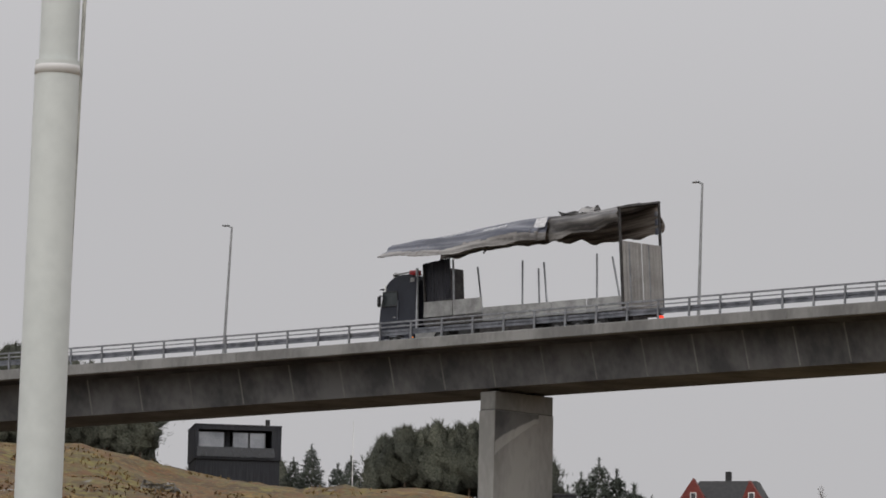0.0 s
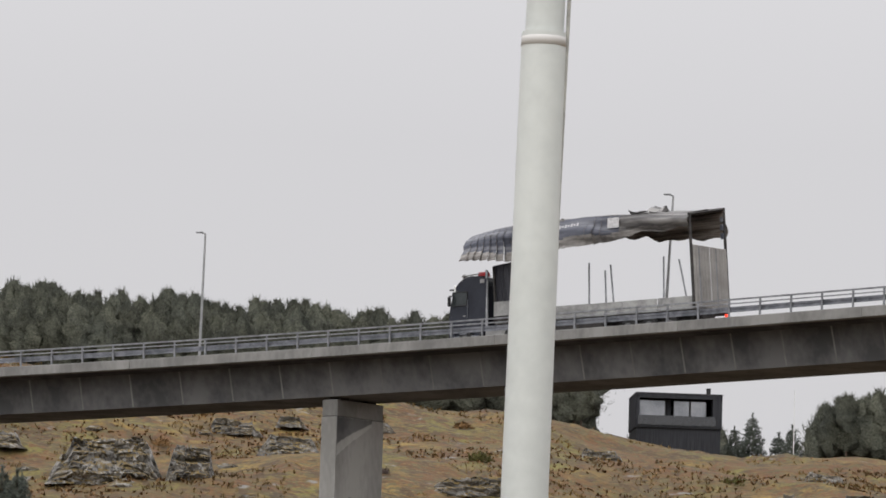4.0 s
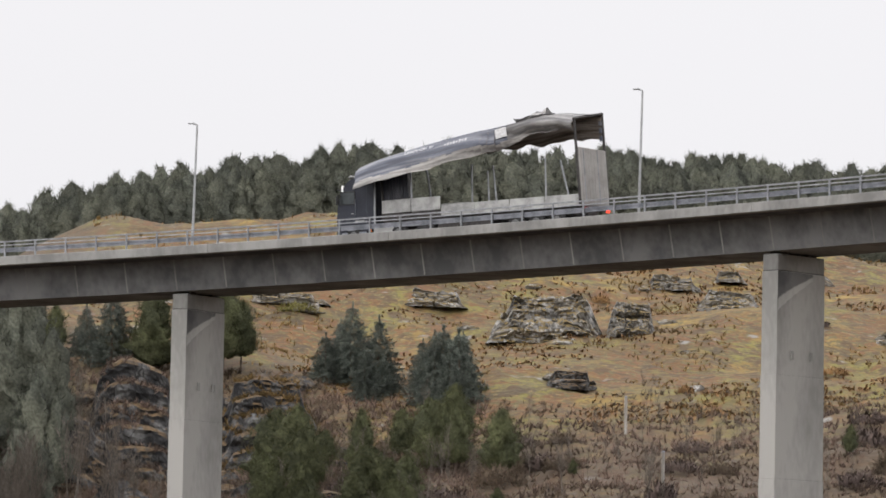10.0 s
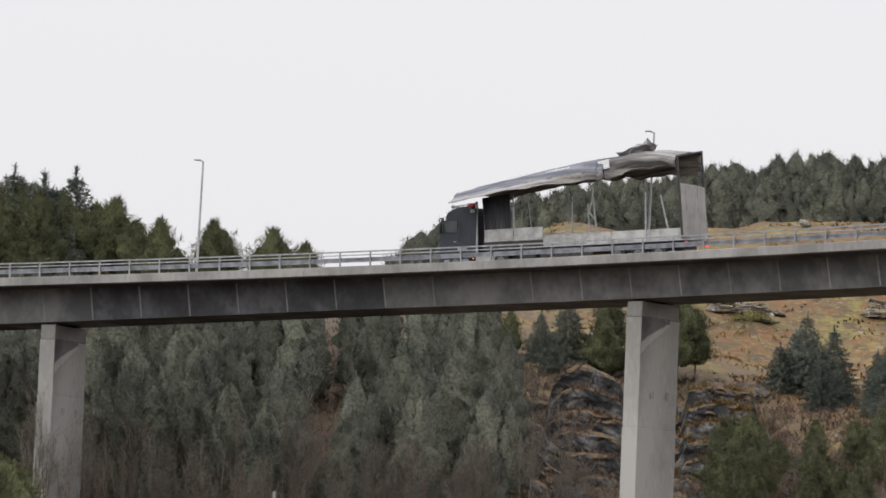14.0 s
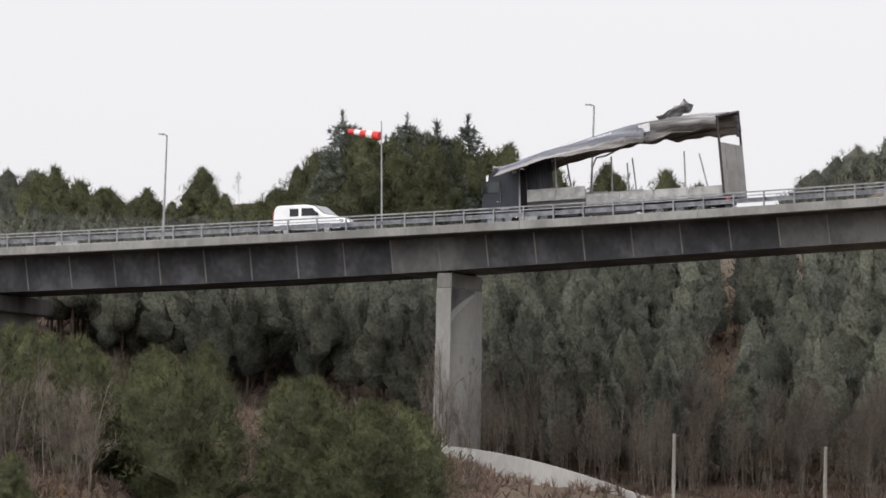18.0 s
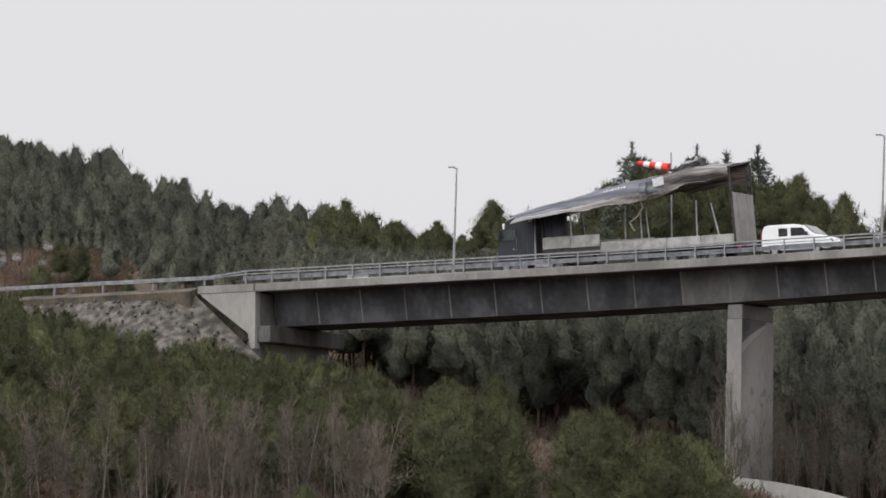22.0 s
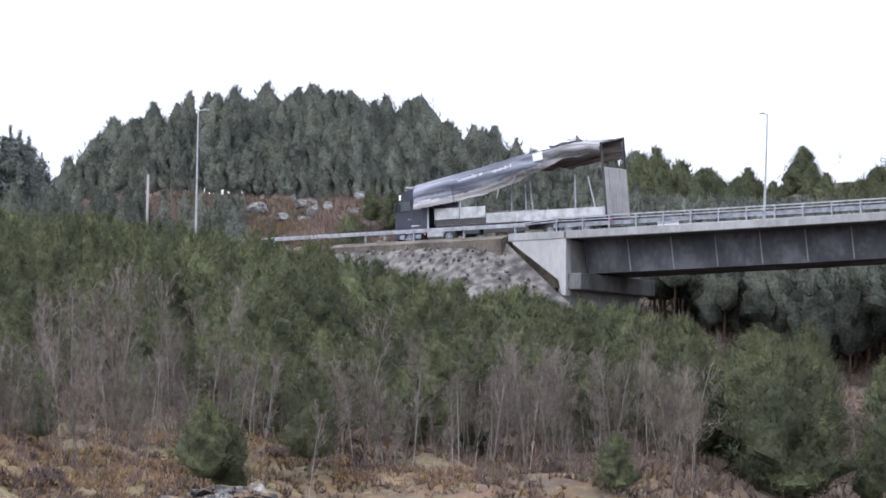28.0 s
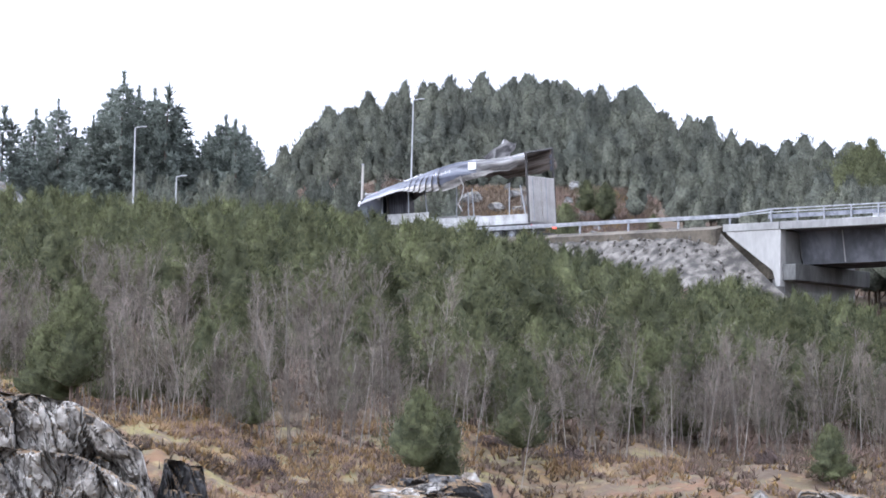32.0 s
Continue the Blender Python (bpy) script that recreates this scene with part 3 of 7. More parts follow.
part("edge_beam", bm, CONCRETE, abut)

road = thing("approach_road", Matrix(), "narrow asphalt road on a stony embankment behind the bridge", "road", kind="structure")
sweep("road_body", 207.5, 211.4, 4, ((0.66, -0.6), (0.66, -0.02), (DECK, -0.02), (DECK + 1.5, -3.4), (0.66, -3.4)), VERGE, road, "gravel and dry grass verge")
sweep("road_body", 211.4, 308, 4, ((-0.5, -0.3), (0.4, -0.02), (DECK, -0.02), (DECK + 1.5, -3.4), (-0.3, -4.0)), VERGE, road, "gravel and dry grass verge")
guard = thing("guard_rail_fence", on_pose(210.4, 0.3, 0), "long galvanised steel guard rail beside the road", "guard rail", kind="structure")
ginv = on_pose(210.4, 0.3, 0).inverted()
bm = B()
box(bm, (0.1, 0.12, 1.0), (0, 0, 0.2), 0.01)
post = part("post", bm, ZINC, guard)
for i in range(22):
    p = post if i == 0 else new("post", post.data)
    p.parent = guard
    p.matrix_basis = ginv @ on_pose(210.9 + i * 4.0, 0.3, 0)
for u, h, w in ((0.42, 0.09, 0.06), (0.5, 0.06, 0.02), (0.55, 0.1, 0.06)):
    sweep("beam", 210.0, 300, 4, ((0.14 - w, u), (0.14 + w / 2, u), (0.14 + w / 2, u + h), (0.14 - w, u + h)), ZINC, guard).data.transform(ginv)
for u in (0.83, 0.65):
    bm = B()
    rod(bm, ginv @ on(207.6, 0.2, u), ginv @ on(210.3, 0.14, 0.52 + 0.5 * (u - 0.65)), 0.045, 0.045, 6)
    part("sloping_rail", bm, ZINC, guard)


# ---- lamps ----
def street_lamp(base, top_z, label, turn, arm=0.3, lean=0.0):
    lamp = thing("street_lamp", Matrix.Translation(base) @ Matrix.Rotation(turn, 4, "Z") @ Matrix.Rotation(radians(-lean), 4, "Y"), label, "street lamp", "street lamps")
    h = top_z - base.z
    bm = B()
    rod(bm, (0, 0, 0), (0, 0, h), 0.085, 0.05, 10)
    rod(bm, (0, 0, h), (arm, 0, h + 0.08), 0.04, 0.035, 6)
    part("pole", bm, LAMP_STEEL, lamp)
    bm = B()
    box(bm, (0.42, 0.2, 0.08), (arm + 0.08, 0, h + 0.09), 0.03)
    part("lamp_head", bm, LAMP_STEEL, lamp)
    bm = B()
    box(bm, (0.3, 0.3, 0.04), (0, 0, 0.02), 0.01)
    part("base_plate", bm, ZINC_DARK, lamp)
    return lamp


for az, el, lean in ((-13.79, 8.1, 1.2), (-8.42, 7.5, 3.0), (-3.18, 6.92, 1.0), (1.9, 6.43, 1.2), (6.97, 5.9, 1.0), (11.78, 5.47, 1.0)):
    best = min((abs(math.degrees(math.atan2(-on(s, DECK - 0.15).x, on(s, DECK - 0.15).y)) - az), s) for s in np.arange(14, 215, 0.25))[1]
    p = on(best, DECK - 0.2, 0.14)
    _, h, _ = line(best)
    street_lamp(p, math.hypot(p.x, p.y) * math.tan(radians(el)), "slim grey steel street lamp on the bridge's far edge", math.atan2(h.y, h.x), lean=lean)

# ---- the ground: one sheet, shaped by bearing and distance ----
LAND = {}


def column(az, *pairs):
    LAND[az] = pairs


column(-60, (0, -1.7), (150, -1.7), (300, 2), (600, 10), (900, 6))
column(-20, (0, -1.7), (150, -1), (230, 8), (330, 18), (420, 25), (480, 27), (560, 25))
column(-17, (0, -1.7), (150, 0), (230, 8), (330, 20), (420, 27), (480, 29), (560, 26))
column(-13, (0, -1.7), (150, 0), (250, 8), (330, 22), (420, 31), (480, 34), (560, 32))
column(-10.3, (0, -1.7), (150, 0), (250, 6), (330, 20), (400, 30), (460, 37), (560, 36))
column(-8.6, (0, -1.7), (150, 0), (250, 5), (330, 19), (400, 30), (470, 38.5), (560, 39))
column(-6.5, (0, -1.7), (150, 0), (250, 5), (300, 14), (350, 23), (400, 32), (450, 39.4), (540, 43))
column(-3, (0, -1.7), (150, 0), (240, 4), (280, 9), (330, 19), (380, 29), (430, 38.7), (540, 46))
column(0, (0, -1.7), (150, 0), (240, 2), (270, 5), (320, 15), (370, 27), (420, 40), (440, 42), (540, 47))
column(2.5, (0, -1.7), (150, 0), (250, 2), (300, 9), (325, 14), (340, 21), (380, 31), (420, 39.7), (440, 40), (540, 42))
column(5, (0, -1.7), (150, 0), (250, 3), (300, 8), (340, 22), (360, 26.5), (390, 30), (440, 33), (540, 35))
column(7, (0, -1.7), (150, 0), (250, 4), (300, 9), (330, 19.5), (350, 25.5), (375, 29), (450, 31))
column(9.5, (0, -1.7), (150, 0), (200, 2), (250, 6), (297, 10.2), (330, 19.5), (350, 26), (380, 30), (450, 28))
column(11, (0, -1.7), (150, 0), (200, 2), (250, 7), (295, 11), (330, 18), (350, 24.5), (370, 29.6), (430, 30))
column(13.5, (0, -1.7), (150, 0), (180, 2), (230, 7), (280, 12), (300, 14.5), (318, 17), (345, 21.5), (400, 27), (480, 29))
column(16, (0, -1.7), (150, 0), (170, 1.8), (200, 5), (250, 11), (290, 16), (312, 18.5), (328, 20), (345, 21.5), (370, 28), (420, 32), (500, 30))
column(18.5, (0, -1.7), (140, 0), (165, 2.2), (190, 5), (250, 12), (300, 17), (322, 18.5), (340, 20), (355, 22.5), (375, 29), (430, 33), (500, 32))
column(21, (0, -1.7), (140, 0), (150, 1), (170, 4.5), (190, 5.8), (250, 13), (320, 19), (350, 21), (380, 27), (430, 31), (500, 30))
column(24, (0, -1.7), (140, 0), (158, 4.5), (175, 6.3), (250, 14), (330, 20), (370, 25), (430, 32), (500, 30))
column(30, (0, -1.7), (140, 0), (158, 4.5), (175, 6.3), (250, 14), (330, 20), (370, 25), (430, 30), (500, 28))
column(70, (0, -1.7), (150, -1.7), (300, 2), (600, 10), (900, 6))
AZ = sorted(LAND)


def plain(az, d):
    """The smooth ground's height."""
    az = min(max(az, AZ[0]), AZ[-1])
    i = max(k for k in range(len(AZ)) if AZ[k] <= az)
    j = min(i + 1, len(AZ) - 1)
    f = 0 if i == j else (az - AZ[i]) / (AZ[j] - AZ[i])
    f = f * f * (3 - 2 * f)
    za, zb = (np.interp(d, [p[0] for p in LAND[AZ[k]]], [p[1] for p in LAND[AZ[k]]]) for k in (i, j))
    return float(za * (1 - f) + zb * f)


def ground_z(az, d):
    z = plain(az, d)
    if d > 120:
        p = polar(az, d)
        amp = min(1, (d - 120) / 60) * (1 - min(1, max(0, (d - 600) / 300)))
        if az > 10.5 and d < 215:
            near = min(1, (az - 10.5) / 1.5) * min(1, (215 - d) / 12) * min(1, (d - 120) / 30)
            z += near * (0.9 * noise.noise(p * 0.2) + 0.5 * noise.noise(p * 0.55))
        z += amp * (1.6 * noise.noise(p * 0.045) + 0.7 * noise.noise(p * 0.16 + Vector((7, 3, 1))) + 0.42 * noise.noise(p * 0.5))
    return z


az_list = list(np.arange(-22, 28.01, 0.2)) + [32, 38, 46, 56, 70] + list(np.arange(80, 330, 12.0)) + [330, 333, 336]
d_list = [4, 30, 70, 110, 130] + list(np.arange(140, 300, 3.0)) + list(np.arange(300, 460, 2.2)) + list(np.arange(460, 600, 8)) + [650, 720, 850, 1100, 1600, 2500, 4200]
na, nd = len(az_list), len(d_list)
verts = [Vector((0, 0, -1.7))]
for a in az_list:
    aa = a if a <= 180 else a - 360
    for d in d_list:
        far = 1 - min(1, max(0, (d - 850) / 1500))
        verts.append(polar(a, d, ground_z(aa, d) * far + (1 - far) * -2))
faces = []
for i in range(na):
    i2 = (i + 1) % na
    faces.append((0, 1 + i2 * nd, 1 + i * nd))
    for j in range(nd - 1):
        faces.append((1 + i * nd + j, 1 + i2 * nd + j, 1 + i2 * nd + j + 1, 1 + i * nd + j + 1))
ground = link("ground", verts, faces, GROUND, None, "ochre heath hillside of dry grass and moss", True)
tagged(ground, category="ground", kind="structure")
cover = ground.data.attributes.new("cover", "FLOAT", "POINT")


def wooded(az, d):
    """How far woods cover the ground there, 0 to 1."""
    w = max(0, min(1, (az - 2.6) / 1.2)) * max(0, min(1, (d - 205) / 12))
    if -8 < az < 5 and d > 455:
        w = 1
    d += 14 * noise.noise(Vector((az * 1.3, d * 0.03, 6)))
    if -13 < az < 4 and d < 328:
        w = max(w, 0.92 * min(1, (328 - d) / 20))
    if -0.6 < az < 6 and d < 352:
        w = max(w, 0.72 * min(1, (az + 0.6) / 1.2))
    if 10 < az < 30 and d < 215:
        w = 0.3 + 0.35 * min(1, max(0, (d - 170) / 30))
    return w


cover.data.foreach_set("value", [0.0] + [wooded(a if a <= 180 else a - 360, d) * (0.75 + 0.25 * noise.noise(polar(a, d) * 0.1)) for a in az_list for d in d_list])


def spot(az, d, sink=0.15):
    return polar(az, d, ground_z(az, d) - sink)


# ---- plants ----
rng = np.random.default_rng(5)


def unit(v):
    return v / (np.linalg.norm(v, axis=-1, keepdims=True) + 1e-9)


def tufted(centres, outward, per, length, width, droop=0.0, swell=None):
    """The same, with a normal for each vertex that follows the crown's form."""
    n = len(centres) * per
    c = np.repeat(centres, per, axis=0)
    d = unit(np.repeat(outward, per, axis=0) * 0.9 + rng.normal(0, 0.75, (n, 3)) + np.array([0, 0, 0.15 - droop]))
    side = unit(np.cross(d, rng.normal(0, 1, (n, 3))))
    L = (length * rng.uniform(0.6, 1.3, (n, 1)))
    Wd = width * rng.uniform(0.6, 1.2, (n, 1))
    v = np.stack([c - side * Wd * 0.5 - d * 0.15 * L, c + side * Wd * 0.5 - d * 0.15 * L, c + d * L], axis=1).reshape(-1, 3)
    face = outward if swell is None else swell
    normals = np.repeat(unit(np.repeat(unit(face), per, axis=0) + 0.22 * d), 3, axis=0)
    f = np.arange(n * 3).reshape(-1, 3)
    side = np.cross(v[1::3] - v[0::3], v[2::3] - v[0::3])
    away = (side * normals[0::3]).sum(axis=1) < 0
    f[away] = f[away][:, [0, 2, 1]]
    return v, f, normals


def limb(pts, r0, r1, sides=5):
    """A tapered tube along points."""
    v, f = [], []
    k = len(pts)
    for i, p in enumerate(pts):
        q = (Vector(pts[min(i + 1, k - 1)]) - Vector(pts[max(i - 1, 0)])).to_track_quat("Z", "Y")
        r = r0 + (r1 - r0) * i / (k - 1)
        for j in range(sides):
            a = 2 * math.pi * j / sides
            v.append(Vector(p) + q @ Vector((r * math.cos(a), r * math.sin(a), 0)))
    for i in range(k - 1):
        for j in range(sides):
            a, b = i * sides + j, i * sides + (j + 1) % sides
            f.append((a, b, b + sides, a + sides))
    return v, f


def gather(pieces):
    v, f, o = [], [], 0
    for pv, pf in pieces:
        v += [tuple(p) for p in pv]
        f += [tuple(int(i) + o for i in q) for q in pf]
        o += len(pv)
    return v, f


def pine_arrays(h, r, base, dense=1.0, big=1.0, per=12, cone=0.7):
    """Trunk pieces and crown arrays of a pine: one lobed, ragged mass of boughs, bristling with upright needles and shoots."""
    bend = rng.normal(0, 0.02 * h, 2)
    trunk = [(bend[0] * t * t, bend[1] * t * t, h * t) for t in np.linspace(0, 0.94, 6)]
    wood = [limb(trunk, 0.011 * h + 0.025, 0.02)]
    ph = rng.uniform(0, 6.28, 9)
    tiers = h * (1 - base) / rng.uniform(0.9, 1.4)

    def skin(a, w):
        """Place on the crown's surface by bearing and height, and the way out there."""
        prof = cone * (1 - w) ** 0.8 + (1 - cone) * np.sin(math.pi * np.minimum(1, 0.3 + 0.69 * w)) ** 0.75
        prof = (prof + 0.02) * np.minimum(1, 0.3 + w * 7)
        lobe = 0.98 + 0.24 * np.sin(2 * a + ph[0] + 2.0 * np.sin(5 * w + ph[1])) + 0.26 * np.sin(3 * a + ph[2] + 9 * w) + 0.22 * np.sin(5 * a + ph[3] - 14 * w) + 0.12 * np.sin(7 * a + ph[8] + 23 * w)
        tier = 0.13 * np.sin(2 * math.pi * (w * tiers + 0.16 * np.sin(2 * a + ph[4]) + 0.1 * np.sin(3 * a + ph[5])))
        rad = r * prof * np.maximum(0.25, lobe + tier)
        t = base + (0.99 - base) * w
        lift = 0.1 * rad * np.sin(3 * a + ph[6] + 6 * w) + 0.12 * rad
        p = np.stack([bend[0] * t * t + rad * np.cos(a), bend[1] * t * t + rad * np.sin(a), h * t + lift], axis=-1)
        out = np.stack([np.cos(a), np.sin(a), 0.45 + 0.5 * w - 0.9 * np.cos(2 * math.pi * w * tiers) * 0.25], axis=-1)
        return p, out

    na, nw = (13, 14) if dense < 1.4 else (18, 22)
    a, w = np.meshgrid(2 * math.pi * np.arange(na) / na, np.linspace(0, 1, nw))
    p, out = skin(a, w)
    axis = np.stack([np.zeros_like(w), np.zeros_like(w), p[..., 2]], axis=-1)
    sv, sn = (axis + (p - axis) * (0.78 if dense < 1.4 else 0.66)).reshape(-1, 3), unit(out).reshape(-1, 3)
    q = np.arange(na * (nw - 1)).reshape(nw - 1, na)
    nxt = np.roll(q, -1, axis=1)
    sf = np.concatenate([np.stack([q, nxt, q + na], axis=-1).reshape(-1, 3), np.stack([nxt, nxt + na, q + na], axis=-1).reshape(-1, 3)])
    n = int(per * h * r * dense)
    wb = 1 - np.sqrt(rng.uniform(0, 1, n)) * 0.995
    wb = np.where(rng.uniform(0, 1, n) < 0.25, rng.uniform(0.45, 1, n), wb)
    p, out = skin(rng.uniform(0, 2 * math.pi, n), wb)
    mid = np.stack([np.zeros(n), np.zeros(n), p[:, 2]], axis=1)
    p = mid + (p - mid) * (rng.uniform(0.66, 1.08, n) if dense < 1.4 else rng.uniform(0.5, 1.08, n))[:, None]
    bv, bf, bn = tufted(p, out * 0.8 + np.array([0, 0, 0.45]), 1, 0.36 * big, 0.07 * big, 0.0, out)
    m = int(24 * dense)
    p, out = skin(rng.uniform(0, 2 * math.pi, m), rng.uniform(0.4, 1, m) ** 0.7)
    lv, lf, ln = tufted(np.repeat(p, 5, axis=0), np.repeat(out * 0.3 + np.array([0, 0, 1.6]), 5, axis=0), 1, 0.55 * big, 0.09 * big, 0.0, np.repeat(out, 5, axis=0))
    if dense >= 1.4:
        p, out = skin(rng.uniform(0, 2 * math.pi, 16), rng.uniform(0.0, 0.5, 16))
        for k in range(16):
            wood.append(limb([(0, 0, p[k][2] - 0.4), p[k]], 0.03, 0.01, 3))
    return wood, (np.concatenate([sv, bv, lv]), np.concatenate([sf, bf + len(sv), lf + len(sv) + len(bv)]), np.concatenate([sn, bn, ln]))


def spruce_arrays(h, r, dense=1.0, big=1.0, per=12):
    """Trunk pieces and crown arrays of a spruce: whorls of drooping boughs to a pointed top."""
    wood = [limb([(0, 0, 0), (0.02 * h, 0, h * 0.5), (0, 0, h)], 0.014 * h + 0.03, 0.015)]
    cs, os = [], []
    levels = int(h * 2.6)
    for i in range(levels):
        t = 0.06 + 0.9 * i / levels
        reach = r * (1 - t) ** 0.72 * rng.uniform(0.75, 1.15)
        nb = max(4, int((6 + 5 * (1 - t)) * dense))
        for j in range(nb):
            a = 2 * math.pi * (j + rng.uniform(0, 0.8)) / nb + i
            L = reach * rng.uniform(0.7, 1.15)
            k = max(3, int(L * 4))
            x = np.linspace(0.25, 1, k)[:, None]
            d = np.array([math.cos(a), math.sin(a), 0])
            q = d * L * x + np.array([0, 0, 1]) * (h * t - 0.32 * L * x + 0.12 * L * x ** 3) + rng.normal(0, 0.09, (k, 3))
            cs.append(q)
            os.append(np.repeat([d + np.array([0, 0, 0.1])], k, axis=0))
    q = np.stack([np.zeros(8), np.zeros(8), np.linspace(0.9 * h, 1.01 * h, 8)], axis=1)
    cs.append(q)
    os.append(np.repeat([[0, 0, 1.4]], 8, axis=0))
    c = np.concatenate(cs)
    swell = unit(c * np.array([1, 1, 0]) + 1e-6) + np.array([0, 0, 0.5])
    return wood, tufted(c, np.concatenate(os), per, 0.42 * big, 0.12 * big, 0.2, swell)


def bare_arrays(h, spread=0.32, twigs=3, stems=1):
    """A leafless birch or willow: stems, limbs and many thin twigs."""
    pieces = []

    def grow(p, d, L, r, depth):
        n = 3 if depth < 2 else 2
        pts = [p]
        for _ in range(n):
            d = unit(d + rng.normal(0, 0.08 if depth == 0 else 0.14, 3) + np.array([0, 0, 0.07]))
            pts.append(pts[-1] + d * L / n)
        pieces.append(limb(pts, r, r * 0.45, 4 if depth == 0 else 3))
        if depth >= twigs:
            return
        for _ in range((24, 7, 3, 3)[depth]):
            f = rng.uniform(0.28, 1.0)
            i = min(int(f * n), n - 1)
            o = pts[i] + (pts[i + 1] - pts[i]) * (f * n - i)
            side = unit(rng.normal(0, 1, 3) * np.array([1, 1, 0.35]))
            nd = unit(d * 0.9 + np.array([0, 0, 0.15]) + side * (0.3 + spread))
            grow(o, nd, L * rng.uniform(0.2, 0.34) * ((1.25 - 0.7 * f) if depth == 0 else 1.4), max(r * (0.28 if depth == 0 else 0.5), 0.0065), depth + 1)

    for s in range(stems):
        a = rng.uniform(0, 6.28)
        lean = 0.03 if stems == 1 else 0.12
        grow(np.array([0.1 * s, 0.05 * s, 0.0]), unit(np.array([math.cos(a) * lean, math.sin(a) * lean, 1.0])), h * (1 if s == 0 else rng.uniform(0.7, 0.95)), 0.0045 * h + 0.008, 0)
    return pieces


def soften(ob, normals):
    """Shade a crown by its rounded form rather than blade by blade."""
    ob.data.shade_smooth()
    ob.data.normals_split_custom_set_from_vertices(normals.tolist())


def make_tree(kind, name, label, group, *args):
    """A tree as a thing with trunk and crown; kept below as the model for its copies."""
    t = thing(name, Matrix.Translation((0, 0, -500)), label, "tree", group)
    if kind == "bare":
        v, f = gather(bare_arrays(*args))
        cut = 4 * 4
        link("trunk", v[:cut], [q for q in f if max(q) < cut], BIRCH, t)
        link("crown", v, [q for q in f if max(q) >= cut], TWIG, t, "leafless brown twigs")
    else:
        wood, (cv, cf, cn) = (pine_arrays if kind == "pine" else spruce_arrays)(*args)
        v, f = gather(wood)
        link("trunk", v, f, BARK, t)
        soften(link("crown", cv, cf, PINE if kind == "pine" else SPRUCE, t), cn)
    return t


PINES = [make_tree("pine", "pine_tree", "dark green wind-shaped pine tree on the hillside", "pines", h, r, b, 1.7, 0.95, 120, c) for h, r, b, c in
         ((8, 2.4, 0.2, 0.35), (7, 2.5, 0.14, 0.45), (9, 2.3, 0.26, 0.35), (6, 2.4, 0.06, 0.5), (7.5, 2.0, 0.2, 0.55), (8.5, 2.8, 0.24, 0.25), (7, 1.9, 0.3, 0.4))]
SPRUCES = [make_tree("spruce", "spruce_tree", "tall dark spruce tree with a pointed top", "spruces", h, r, 1.0) for h, r in ((11, 4.3), (12, 5.0), (9, 4.0), (7, 3.2))]
BARES = [make_tree("bare", "birch_tree", "leafless pale-stemmed birch tree on the slope", "birches", h, sp, 3, st) for h, sp, st in
         ((8, 0.3, 1), (7, 0.4, 1), (9, 0.25, 2), (6, 0.45, 2), (6.5, 0.35, 2), (5, 0.5, 3))]
used = set()
HEIGHT = {}
for model in PINES + SPRUCES + BARES:
    HEIGHT[model.name] = max(v.co.z for c in model.children for v in c.data.vertices) - 0.1


def plant(pool, k, az, d, scale=1.0, sink=0.2):
    model = pool[k % len(pool)]
    m = Matrix.Translation(spot(az, d, sink)) @ Matrix.Rotation(rng.uniform(0, 6.28), 4, "Z") @ Matrix.Scale(scale, 4)
    if model.name not in used:
        used.add(model.name)
        model.matrix_basis = m
        return model
    return copy_thing(model, m @ Matrix.Scale(1 / model.scale.x, 4))


def plant_to(pool, k, az, d, top, lo=0.3, hi=1.8):
    """A tree whose top stands at that height."""
    model = pool[k % len(pool)]
    size = (top - spot(az, d, 0.2).z) / HEIGHT[model.name]
    return plant(pool, k, az, d, min(hi, size)) if size > lo else None


def rise(d, el):
    return d * math.tan(radians(el))


# ---- woods: how high their tops stand, as angles above the eye by bearing ----
FRONT = ((8.7, 2.5), (9.4, 2.75), (10.1, 3.02), (11.4, 3.38), (12.8, 3.16), (13.9, 3.4), (14.8, 3.52), (15.9, 3.68), (16.9, 3.98), (17.8, 4.1), (19.2, 4.25), (20.5, 4.22), (22.8, 4.29), (26, 4.3))
RIDGE = ((-7.4, 5.9), (-6.1, 6.12), (-5, 6.16), (-3.9, 6.2), (-2.8, 6.27), (-1, 6.27), (0, 6.22), (1.25, 6.08), (2.2, 5.95), (3.2, 5.72), (4.1, 5.4), (4.7, 5.1))
KNOLL = ((11.9, 4.9), (12.3, 4.73), (13, 5.18), (13.5, 4.95), (14.0, 5.05), (14.5, 5.0), (14.8, 5.22), (15.4, 5.42), (16.0, 5.54), (16.6, 5.68), (17.3, 5.7), (17.9, 5.68), (18.3, 5.54), (18.8, 5.33), (19.35, 5.14), (19.8, 4.76), (20.5, 4.9), (23, 5.1), (26, 5.2))


def level(curve, az):
    return float(np.interp(az, [p[0] for p in curve], [p[1] for p in curve]))


